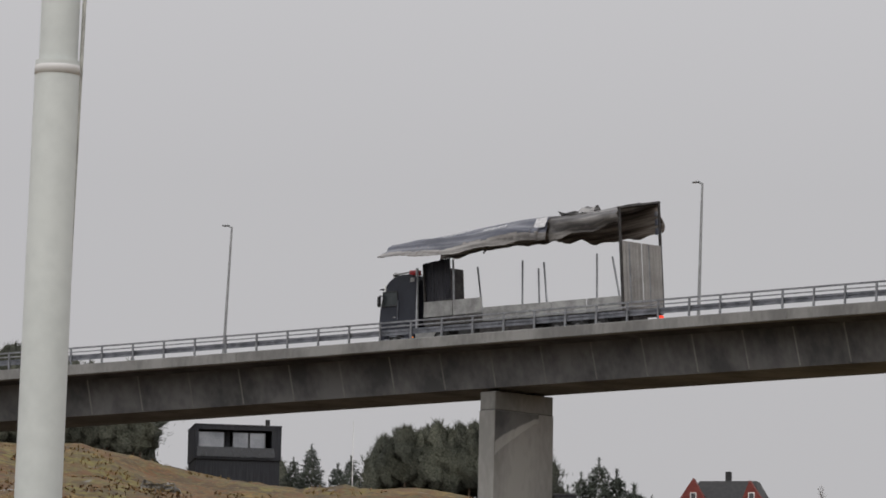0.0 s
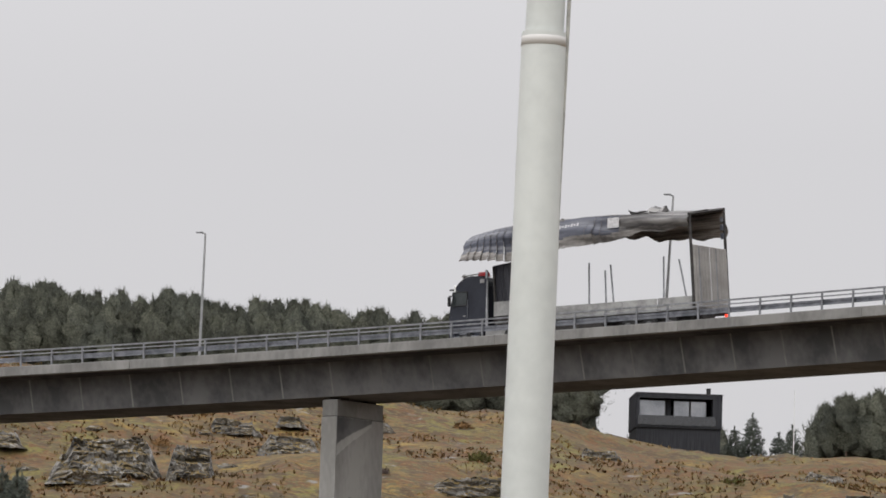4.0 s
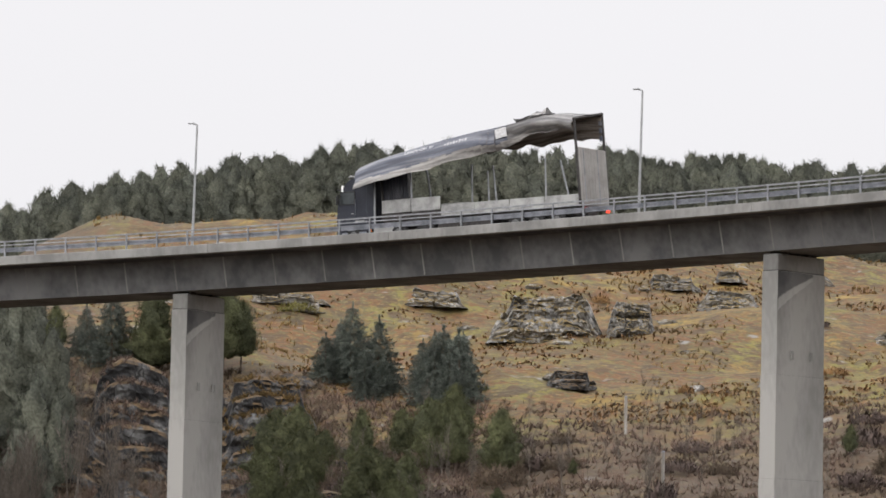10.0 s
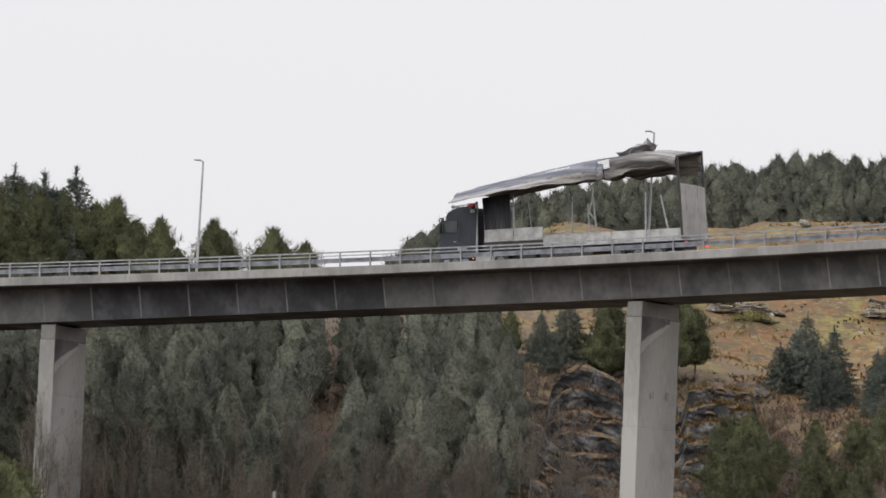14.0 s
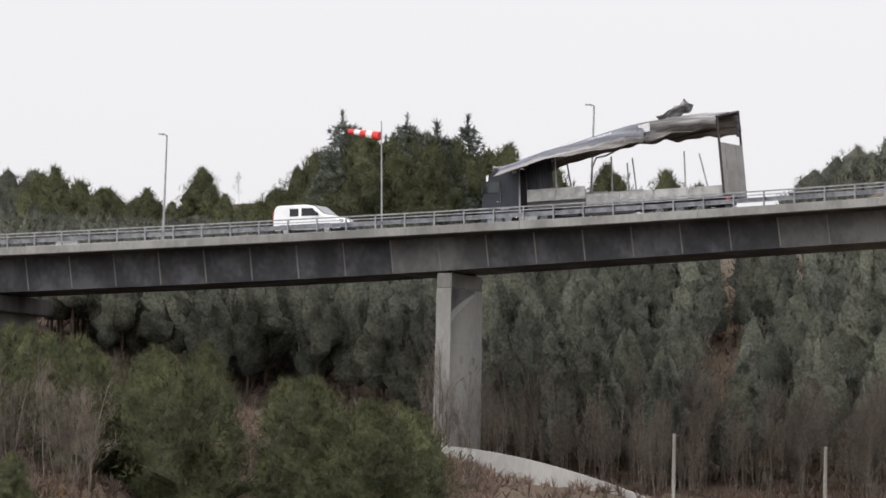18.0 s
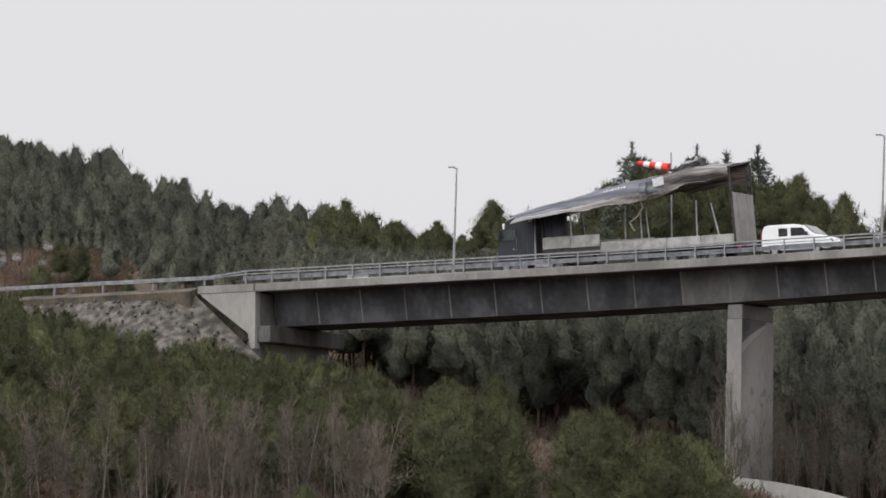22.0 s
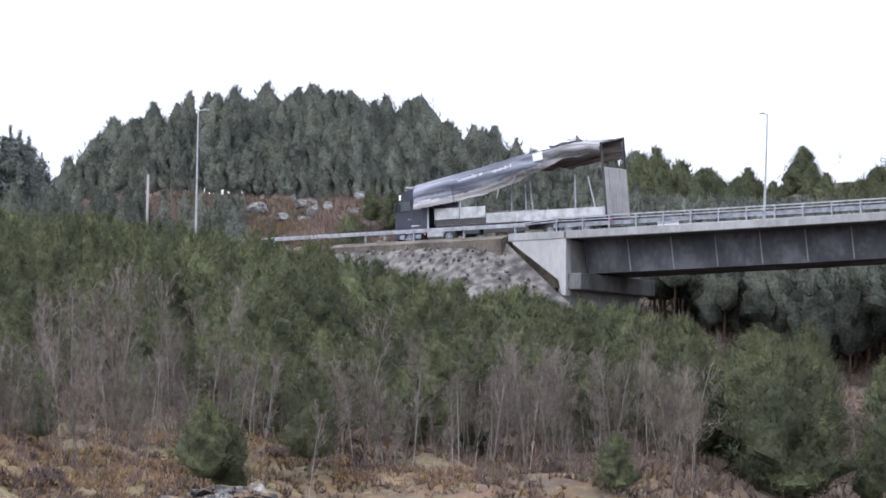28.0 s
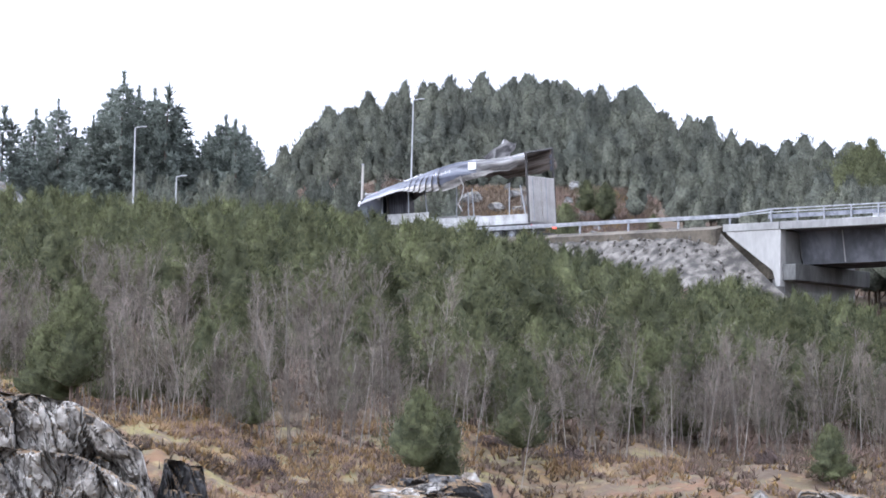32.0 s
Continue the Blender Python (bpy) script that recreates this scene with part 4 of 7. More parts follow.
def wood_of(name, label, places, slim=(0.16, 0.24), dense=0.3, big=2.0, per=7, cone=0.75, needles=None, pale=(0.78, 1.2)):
    """A far wood, joined: each tree still has its trunk and tufted crown. places: bearing, distance, height of the top."""
    vs, fs, ns, tone, o, trunks = [], [], [], [], 0, []
    for a, d, top in places:
        p = spot(a, d)
        h = top - p.z
        if h < 2:
            continue
        wood, (cv, cf, cn) = pine_arrays(h, h * rng.uniform(*slim), rng.uniform(0.1, 0.3), dense, big, per, cone * rng.uniform(0.7, 1.3))
        vs.append(cv + np.array(p))
        fs.append(cf + o)
        ns.append(cn)
        tone.append(np.full(len(cv), rng.uniform(*pale)))
        o += len(cv)
        v, f = wood[0]
        trunks.append(([Vector(q) + p for q in v], f))
    w = thing(name, Matrix(), label, "forest", kind="stuff")
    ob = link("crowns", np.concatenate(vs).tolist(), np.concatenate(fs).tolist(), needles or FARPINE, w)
    ob.data.attributes.new("tone", "FLOAT", "POINT").data.foreach_set("value", np.concatenate(tone))
    soften(ob, np.concatenate(ns))
    v, f = gather(trunks)
    link("trunks", v, f, BARK, w)


def behind(az):
    """How far off the bridge's far edge or the road's is, on that bearing."""
    best = min((abs(math.degrees(math.atan2(-on(s, DECK).x, on(s, DECK).y)) - az), s) for s in np.arange(60, 306, 2.0))[1]
    return math.hypot(*on(best, DECK).xy)


BEHIND = [(a, behind(a)) for a in np.arange(2, 26, 0.5)]
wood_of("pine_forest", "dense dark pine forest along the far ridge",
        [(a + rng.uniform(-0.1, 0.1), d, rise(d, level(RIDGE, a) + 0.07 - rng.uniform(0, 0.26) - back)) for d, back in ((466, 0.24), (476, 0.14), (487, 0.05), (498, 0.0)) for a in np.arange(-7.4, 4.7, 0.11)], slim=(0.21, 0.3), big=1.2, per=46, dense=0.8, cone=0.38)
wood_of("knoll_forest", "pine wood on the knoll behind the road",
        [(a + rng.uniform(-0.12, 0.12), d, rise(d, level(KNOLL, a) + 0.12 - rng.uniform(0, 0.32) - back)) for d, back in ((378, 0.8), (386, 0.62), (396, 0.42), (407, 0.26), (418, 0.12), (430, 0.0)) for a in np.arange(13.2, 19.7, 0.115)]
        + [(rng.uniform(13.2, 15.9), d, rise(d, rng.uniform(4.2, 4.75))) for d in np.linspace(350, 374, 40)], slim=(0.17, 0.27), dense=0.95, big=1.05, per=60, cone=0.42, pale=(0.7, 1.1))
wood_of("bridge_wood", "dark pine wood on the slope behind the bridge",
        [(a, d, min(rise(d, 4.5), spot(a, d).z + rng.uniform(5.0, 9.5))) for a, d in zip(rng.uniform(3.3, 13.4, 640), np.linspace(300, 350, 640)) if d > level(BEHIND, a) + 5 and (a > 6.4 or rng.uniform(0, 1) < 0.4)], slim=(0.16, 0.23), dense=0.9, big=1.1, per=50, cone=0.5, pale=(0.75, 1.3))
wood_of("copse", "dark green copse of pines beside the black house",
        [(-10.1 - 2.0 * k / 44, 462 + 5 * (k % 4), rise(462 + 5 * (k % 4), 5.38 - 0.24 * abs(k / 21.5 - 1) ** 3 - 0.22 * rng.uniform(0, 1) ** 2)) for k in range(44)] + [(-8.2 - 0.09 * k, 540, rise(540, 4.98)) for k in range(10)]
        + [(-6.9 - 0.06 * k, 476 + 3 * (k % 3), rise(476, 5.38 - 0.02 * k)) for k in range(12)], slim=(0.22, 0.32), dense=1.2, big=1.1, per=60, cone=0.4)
wood_of("road_wood", "low pines beyond the road", [(rng.uniform(17.7, 21.4), d, rise(d, rng.uniform(4.2, 4.55))) for d in np.linspace(350, 374, 80)], dense=1.1, big=1.1, per=50)


def bare_wood(name, label, places):
    """A thicket of leafless trees, joined: three light models turned and scaled. places: bearing, distance, height."""
    models = [gather(bare_arrays(h, sp, 2, st)) for h, sp, st in ((7, 0.14, 1), (6, 0.22, 2), (5, 0.3, 3))]
    vs, fs, o = [], [], 0
    for k, (a, d, h) in enumerate(places):
        v, f = models[k % 3]
        v = np.array(v)
        q, c, t = h / v[:, 2].max(), rng.uniform(0, 6.28), spot(a, d, 0.2)
        turn = np.array([[math.cos(c), -math.sin(c), 0], [math.sin(c), math.cos(c), 0], [0, 0, 1]])
        vs.append(v @ turn.T * q + np.array(t))
        fs.append(np.array(f) + o)
        o += len(v)
    w = thing(name, Matrix(), label, "thicket", kind="stuff")
    link("stems_and_twigs", np.concatenate(vs).tolist(), np.concatenate(fs).tolist(), TWIG, w)


def front_edge(az):
    return float(np.interp(az, (9, 11, 13.5, 15, 24), (258, 262, 286, 298, 314))) - 5


# the wood below the road: pines above, leafless birches at its foot
places = []
for k in range(290):
    a = rng.uniform(12.6, 25)
    d = rng.uniform(244, front_edge(a))
    places.append((a, d, min(rise(d, level(FRONT, a) - rng.uniform(0, 0.25)), spot(a, d).z + rng.uniform(4.5, 8.5))))
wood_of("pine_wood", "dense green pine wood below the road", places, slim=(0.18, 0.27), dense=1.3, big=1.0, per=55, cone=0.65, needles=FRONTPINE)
for k in range(110):
    a = rng.uniform(12.6, 25)
    d = rng.uniform(220, 264)
    plant_to(PINES, int(rng.integers(0, 99)), a, d, min(rise(d, level(FRONT, a) - rng.uniform(0, 0.25)), spot(a, d).z + rng.uniform(3.6, 7.8)))
for k in range(46):
    a = 12.8 + 12 * (k + rng.uniform(0, 1)) / 46
    d = front_edge(a) - rng.uniform(0, 6)
    plant_to(PINES, int(rng.integers(0, 99)), a, d, rise(d, level(FRONT, a) - rng.uniform(0, 0.15)))
for k in range(62):
    a = rng.uniform(8.9, 13.2)
    d = rng.uniform(215, front_edge(a))
    plant_to(PINES, int(rng.integers(0, 99)), a, d, min(rise(d, level(FRONT, a) - rng.uniform(0, 0.3)), spot(a, d).z + rng.uniform(3.5, 7.5)))
FOOT = ((12.4, 205), (14.8, 197), (16.7, 185), (19.45, 179), (20.85, 172), (24.8, 182))
for k in range(125):
    a = rng.uniform(12.5, 24.8)
    d = along(FOOT, a) + 8 + (50 if a > 15.5 else 14) * rng.uniform(0, 1) ** 1.2
    plant_to(BARES, int(rng.integers(0, 99)), a, d, min(rise(d, level(FRONT, a) - 0.5), spot(a, d).z + rng.uniform(3.4, 6.8)))
for k in range(110):
    a = 12.5 + 12.3 * (k + rng.uniform(0, 1)) / 110
    d = along(FOOT, a) + 14 * rng.uniform(0, 1)
    plant_to(BARES, int(rng.integers(0, 99)), a, d, spot(a, d).z + rng.uniform(2.6, 5.6), 0.2)
for k in range(64):
    a = 12.5 + 12.3 * (k + rng.uniform(0, 1)) / 64
    d = along(FOOT, a) + rng.uniform(4, 40)
    plant_to(PINES, int(rng.integers(0, 99)), a, d, spot(a, d).z + rng.uniform(2.6, 5.5), 0.2)
plant_to(PINES, 6, 18.05, 167, rise(168, 2.2), 0.2)
plant_to(PINES, 2, 17.75, 168, rise(170, 1.95), 0.2)
plant_to(PINES, 1, 20.35, 186, rise(186, 2.75), 0.2)
plant_to(PINES, 3, 13.4, 196, rise(196, 1.9), 0.2)
for k in range(20):
    a = rng.uniform(8.8, 12.8)
    plant_to(BARES, k, a, rng.uniform(222, 262), rise(240, rng.uniform(2.0, 2.6)), 0.2, 0.7)
# under and behind the bridge
bare_wood("birch_thicket", "leafless brown birch thicket under the bridge",
          [(a, d, min(rise(d, rng.uniform(2.6, 3.9)) - spot(a, d).z, 7.5)) for a, d in zip(rng.uniform(2.6, 12.5, 90), rng.uniform(300, 338, 90)) if rise(d, 2.6) - spot(a, d).z > 1.5]
          + [(a, d, rng.uniform(1.6, 4.2)) for a, d in zip(rng.uniform(-8, 2.6, 60), rng.uniform(272, 330, 60))]
          + [(a, d, rng.uniform(1.5, 3.8)) for a, d in zip(rng.uniform(-8, 6.2, 70), rng.uniform(284, 322, 70))]
          + [(a, d, rng.uniform(3, 6.5)) for a, d in zip(rng.uniform(2.4, 7.0, 60), rng.uniform(300, 336, 60))]
          + [(a, d, rng.uniform(4.5, 8)) for a, d in zip(rng.uniform(3.6, 8.8, 120), rng.uniform(292, 306, 120))]
          + [(a, d, rng.uniform(1.8, 3.4)) for a, d in zip(rng.uniform(8.2, 10.2, 30), rng.uniform(262, 296, 30))])
# the row of trees beyond the bridge, against the sky
for k, (a, el) in enumerate(((9.79, 5.82), (9.06, 5.8), (8.37, 5.8), (8.72, 5.75), (9.58, 5.62), (9.3, 5.55), (8.55, 5.5), (8.9, 5.55), (9.95, 5.4))):
    plant_to(SPRUCES, k, a, 352 + 3 * (k % 3), rise(352 + 3 * (k % 3), el))
for k, (a, el) in enumerate(((5.75, 5.1), (6.1, 5.24), (6.8, 5.3), (6.65, 5.15), (7.4, 5.3), (7.65, 5.25), (7.9, 5.5), (8.12, 5.45), (8.9, 5.25), (9.45, 5.1), (10.07, 5.4), (10.28, 5.2), (10.5, 4.95), (8.55, 5.2),
                          (11.35, 5.15), (11.98, 4.9), (12.5, 4.9), (12.75, 5.0), (13.0, 5.15), (13.15, 5.05), (11.7, 4.75), (10.0, 5.1), (7.2, 4.95), (6.0, 5.05), (9.9, 4.9), (8.0, 5.1), (8.3, 5.35), (8.65, 5.4), (9.2, 5.5), (9.4, 5.4), (9.65, 5.45), (9.1, 5.2), (8.75, 5.55), (8.5, 5.55), (8.85, 5.62), (9.2, 5.6), (9.5, 5.6), (9.65, 5.65), (9.0, 5.65), (10.9, 4.75), (11.1, 4.85), (11.25, 4.95), (11.5, 4.9), (11.85, 4.75), (12.1, 4.8), (12.3, 4.7), (12.6, 4.75), (12.85, 4.8), (10.7, 4.8), (11.6, 4.7), (12.4, 4.9))):
    d = 350 + 2.5 * (k % 4) + (14 if a > 11 else 0)
    plant_to(PINES, 3 if 10.6 < a < 12.9 else k, a, d, rise(d, el))
for k, (a, el) in enumerate(((21.47, 5.66), (21.3, 5.5), (21.12, 5.48), (20.96, 5.54), (21.6, 5.45), (20.85, 5.2), (20.2, 5.15), (20.4, 5.1), (21.65, 5.3), (21.8, 5.15), (20.31, 5.2), (20.1, 5.1), (20.5, 5.0), (22.2, 5.32), (22.45, 5.2), (22.8, 5.25), (19.95, 4.9), (21.0, 5.1), (21.2, 5.15), (21.4, 5.2), (21.55, 5.1), (20.7, 4.9), (22.0, 5.0), (22.3, 4.9), (21.9, 4.85))):
    d = 366 + 4 * (k % 3)
    plant_to(SPRUCES, k, a, d, rise(d, el))
# single trees on the open slope, by the house and beside the piers
for k, (a, d, el) in enumerate(((0.05, 345, 4.5), (0.18, 347, 4.3), (-0.98, 338, 4.28), (-1.2, 340, 4.2), (-0.75, 341, 4.1), (-1.05, 334, 3.95), (-0.3, 342, 3.9), (-0.1, 340, 4.0), (2.75, 345, 4.6), (3.05, 348, 4.4), (-1.15, 336, 4.24), (-0.88, 337, 4.2), (-1.42, 336, 3.95), (-0.25, 343, 4.35), (0.35, 344, 4.15), (-9.4, 505, 5.1), (-9.2, 508, 4.95), (-9.85, 505, 4.98), (-9.7, 508, 4.9))):
    plant_to(SPRUCES, k + 1, a, d, rise(d, el))
for k, (a, d, el) in enumerate(((1.5, 345, 4.75), (1.75, 348, 4.7), (1.3, 346, 4.5), (2.3, 345, 4.6), (3.4, 348, 4.4))):
    plant_to(PINES, k, a, d, rise(d, el))
for k, (a, el) in enumerate(((-12.45, 4.85), (-12.65, 5.02), (-12.85, 4.9), (-13.05, 4.75), (-12.3, 4.7), (-13.25, 4.6))):
    plant_to(SPRUCES, k, a, 510, rise(510, el))
plant_to(BARES, 0, -0.78, 286, rise(286, 3.05))
for k, (a, d, el) in enumerate(((-15.2, 430, 4.75), (10.93, 372, 5.08), (-3.3, 330, 3.8), (1.2, 375, 4.5), (18.4, 362, 4.6), (16.9, 366, 4.5), (3.9, 345, 4.35), (4.9, 345, 4.2))):
    plant_to(BARES, k, a, d, rise(d, el), 0.2)

# ---- rocks ----
def rock(name, m, size, material, seed, label, group):
    """An angular rock: a ball cut by many planes, then roughened."""
    bm = B()
    bmesh.ops.create_icosphere(bm, subdivisions=4, radius=1)
    cut = np.random.default_rng(int(seed * 10) % 9973)
    planes = [(Vector(unit(cut.normal(0, 1, 3) * np.array([1, 1, 0.7]))), cut.uniform(0.38, 0.8)) for _ in range(20)]
    o = Vector((seed * 3.1, seed * 1.7, 0))
    for v in bm.verts:
        c = v.co * (1 + 0.25 * noise.noise(v.co * 1.3 + o))
        for n, d in planes:
            over = c.dot(n) - d
            if over > 0:
                c -= n * over * 0.95
        c *= 1 + 0.1 * noise.noise(c * 4 + o) + 0.12 * noise.noise(Vector((c.x * 5, c.y * 5, c.z * 13)) + o)
        v.co = Vector((c.x * size[0], c.y * size[1], c.z * size[2])) * 1.15
    ob = part(name, bm, material)
    ob.matrix_basis = m
    return tagged(ob, label, "rock", group)


def rocks(rows, material, label, group, flat=1.0):
    for i, (a, d, sx, sy, sz, up) in enumerate(rows):
        sz *= flat
        p = spot(a, d, 0) + Vector((0, 0, up * flat + 0.4 * sz))
        rock("rock_outcrop", Matrix.Translation(p) @ Matrix.Rotation(radians(a + 50 * noise.noise(p)), 4, "Z"), (sx, sy, sz), material, i + d, label, group)


def rock_face(label, group, a0, a1, d, tops, foot, depth, bands, material, seed, upright=False, n=(90, 44), relief=1.0, block=0.0, taper=3.2):
    """A banded rock face set into the slope: its ledges step back as they rise. tops: bearing and height of the upper edge."""
    verts, faces = [], []
    stretch = Vector((0.9, 0.9, 0.55)) if upright else Vector((0.3, 0.3, 1.1))
    for i in range(n[0] + 1):
        f = i / n[0]
        az = a0 + (a1 - a0) * f
        end = min(1.0, (taper + 0.6 * taper * noise.noise(Vector((f * 9, seed, 1)))) * min(f, 1 - f)) ** 0.8
        top = along(tops, az) + relief * (0.5 * noise.noise(Vector((az * 4, seed, 0))) + 0.9 * noise.noise(Vector((az * 1.3, seed, 7))))
        low = foot if foot is not None else ground_z(az, d) - 0.8
        for j in range(n[1] + 4):
            h = min(1.0, j / n[1])
            k = h * bands + 1.1 * noise.noise(Vector((az * 2.2, seed + h * 1.5, 4))) * h * (1 - h) * 3
            b = math.floor(k)
            step = b + min(1.0, max(0.0, (k - b - 0.62) / 0.38))
            lift = b + min(1.0, (k - b) / 0.7)
            z = low + (top - low) * min(1.0, lift / bands) * end
            back = d + depth * step / bands + 1.2 * (1 - end)
            p = polar(az, back, z)
            q = Vector((p.x * stretch.x, p.y * stretch.y, p.z * stretch.z)) + Vector((seed, 0, 0))
            q += 0.4 * noise.noise_vector(p * 0.5)
            rough = 0.9 * (0.5 - abs(noise.noise(q * 0.8))) + 0.6 * (0.5 - abs(noise.noise(q * 1.9 + Vector((5, 2, 1))))) + 0.3 * (0.5 - abs(noise.noise(q * 4.3))) + 0.1 * noise.noise(p * 3.0)
            back -= 1.1 * relief * rough * end
            if block:
                tall = Vector((1.0, 1.0, 0.5)) if upright else Vector((0.35, 0.35, 1.3))
                for size, deep in ((0.75, 1.0), (1.9, 0.42), (4.2, 0.16)):
                    w = Vector((p.x * tall.x + 0.35 * p.z, p.y * tall.y, p.z * tall.z)) * size + 0.35 * noise.noise_vector(p * 0.7) + Vector((seed, 0, 0))
                    gaps, cells = noise.voronoi(w)
                    c = cells[0]
                    back -= block * deep * end * (noise.cell(c * 23.7) + 0.5 * (w - c).dot(noise.cell_vector(c * 11.3)))
                    if gaps[1] - gaps[0] < 0.07:
                        back += 0.3 * block * deep * end
            z += 0.18 * relief * noise.noise(p * 1.9) * end
            if j > n[1]:
                back += 0.9 * (j - n[1])
                z -= 0.35 * (j - n[1])
            verts.append(polar(az, back, z))
    m = n[1] + 4
    for i in range(n[0]):
        for j in range(m - 1):
            faces.append((i * m + j, i * m + j + 1, (i + 1) * m + j + 1, (i + 1) * m + j))
    return tagged(link("rock_outcrop", verts, faces, material), label, "rock", group)


def outcrop(a0, a1, el0, el1, seed, bands=3, material=None, high=0.55):
    """A pale banded outcrop on the open hill between two bearings and two heights, as angles."""
    mid = (a0 + a1) / 2
    d = min(np.arange(320, 446, 2.0), key=lambda q: abs(rise(q, el0) - ground_z(mid, q) - 0.3))
    foot, top = rise(d, el0) - 0.4, rise(d + 2, el0 + high * (el1 - el0))
    rock_face("pale grey banded rock outcrop in dry grass", "rock outcrops", a0, a1, d - 0.5, ((a0, top), (a1, top)), foot, 6.0 if high > 0.6 else 3.4, bands, material or ROCK, seed, n=(90, 44) if high > 0.6 else (60, 34), relief=0.5, block=0.6 if high > 0.6 else 0.4, taper=4.5)


for k, row in enumerate(((-2.85, -1.45, 4.12, 4.72), (-3.4, -2.8, 4.2, 4.64), (-4.6, -3.8, 4.5, 4.85), (-1.25, -0.45, 4.5, 4.8), (0.3, 1.0, 4.4, 4.6), (-3.9, -3.2, 4.72, 4.95), (-7.0, -5.7, 4.12, 4.44),
                         (0.3, 1.3, 4.5, 4.68), (-5.4, -4.7, 4.8, 5.0), (-8.0, -7.4, 4.5, 4.7), (-10.5, -9.95, 4.36, 4.55), (-10.9, -10.4, 4.12, 4.3), (-4.4, -4.0, 4.82, 5.0))):
    outcrop(*row, seed=3.7 * k + 1, bands=2 if k > 4 else 4, high=0.85 if k < 2 else 0.45)
outcrop(-2.75, -2.1, 3.6, 3.86, 51.0, 2, ROCK_DARK)
# dark wet ledges about the pier
for k, (a0, a1, d, top) in enumerate(((-0.3, 1.3, 315, 16.6), (0.2, 1.9, 325, 21.0), (1.7, 3.3, 326, 21.8), (2.3, 4.4, 316, 17.8), (3.0, 4.9, 328, 21.2))):
    face = rock_face("dark wet rock ledges with grassy shelves beside the pier", "dark rocks", a0, a1, d, ((a0, top - 1.2), ((a0 + a1) / 2, top), (a1, top - 1.4)), None, 7.5, 6, ROCK_DARK, 11.0 + 7 * k, n=(100, 60), relief=0.6)
    top = [v.co for v in face.data.vertices if v.normal.z > 0.35 and noise.noise(v.co * 0.35) > -0.15]
    grow = np.array([tuple(top[q]) for q in rng.integers(0, len(top), 620)])
    straight = np.repeat([[0, 0, 1.0]], len(grow), axis=0)
    cv, cf, cn = tufted(grow, straight, 8, 0.42, 0.1, 0.0, straight)
    heath = link("heather", cv.tolist(), cf.tolist(), (HEATHER, TUSSOCK, SCRUB)[k % 3])
    soften(heath, cn)
    tagged(heath, "rust-brown heather on the shelves of dark rock", "grass", kind="stuff")
# the fissured cliff above the shore, and slabs in the grass
rock_face("pale grey fissured rock cliff above the shore", "shore cliffs", 20.75, 25.5, 149, ((20.75, rise(150, 0.95)), (21.1, rise(151, 1.4)), (21.5, rise(152, 1.66)), (21.9, rise(153, 1.84)), (22.3, rise(153, 1.96)), (22.8, rise(153, 1.95)), (25.5, rise(153, 2.05))), 0.2, 5.5, 3, CLIFF, 31.0, True, (280, 110), 0.3, 0.6, 13)
rock_face("dark layered rock slabs overhung by a low pine", "shore boulders", 17.0, 18.45, 163, ((17.0, rise(164, 1.08)), (17.6, rise(164, 1.2)), (18.45, rise(164, 1.12))), None, 2.4, 3, ROCK_DARK, 41.0, False, (110, 50), 0.25, 0.5, 6)
rock_face("pale rock slab by the shore", "shore boulders", 12.6, 13.95, 186, ((12.6, 3.4), (13.95, 3.8)), None, 3.5, 2, CLIFF, 47.0, False, (110, 50), 0.3, 0.5, 5)
rock_face("dark wet rock hollow beside the cliff", "shore cliffs", 20.3, 21.05, 153, ((20.3, rise(154, 1.15)), (20.7, rise(154, 1.3)), (21.05, rise(154, 1.2))), None, 2.2, 3, ROCK_DARK, 57.0, True, (90, 50), 0.3, 0.6, 5)


def bush(name, label, az, d, w, h, material, blades=260, sink=0.1):
    """A low rounded shrub: upright sprigs on an uneven dome."""
    c, e = rng.uniform(0, 6.28, blades), np.arcsin(rng.uniform(0, 1, blades))
    out = np.stack([np.cos(c) * np.cos(e), np.sin(c) * np.cos(e), np.sin(e)], axis=1)
    lump = (0.75 + 0.25 * np.sin(3 * c + rng.uniform(0, 6)) * np.cos(4 * e) + rng.uniform(-0.2, 0.1, blades))[:, None]
    p = out * lump * np.array([w / 2, w / 2, h]) + np.array(spot(az, d, sink))
    v, f, nn = tufted(p, out * 0.7 + np.array([0, 0, 0.6]), 2, (0.14 * h + 0.06) if d < 220 else 0.3 * h + 0.12, 0.035 if d < 220 else 0.07 + 0.03 * h, 0.0, out)
    ob = link(name, v.tolist(), f.tolist(), material)
    soften(ob, nn)
    return tagged(ob, label, "shrub", "shrubs")


bush("juniper_bush", "yellow-green juniper bush above the shore cliff", 21.72, 154.5, 2.2, 1.1, OLIVE, 1100)
for k in range(26):
    bush("heather_bush", "dark purple-brown heather bush by the shore cliff", rng.uniform(20.6, 24.5), rng.uniform(154, 160), rng.uniform(0.9, 2.0), rng.uniform(0.4, 0.9), PURPLE, 800)
for k in range(24):
    bush("heather_bush", "dark purple-brown heather bush among dry grass", rng.uniform(12.4, 20.5), rng.uniform(156, 200), rng.uniform(0.9, 2.2), rng.uniform(0.4, 0.9), PURPLE, 800)
for k in range(40):
    bush("heather_bush", "brown heather bush at the foot of the open slope", rng.uniform(-8, 0.6), rng.uniform(282, 330), rng.uniform(1.6, 4.2), rng.uniform(0.6, 1.5), (PURPLE, HEATHER)[k % 2], 300)
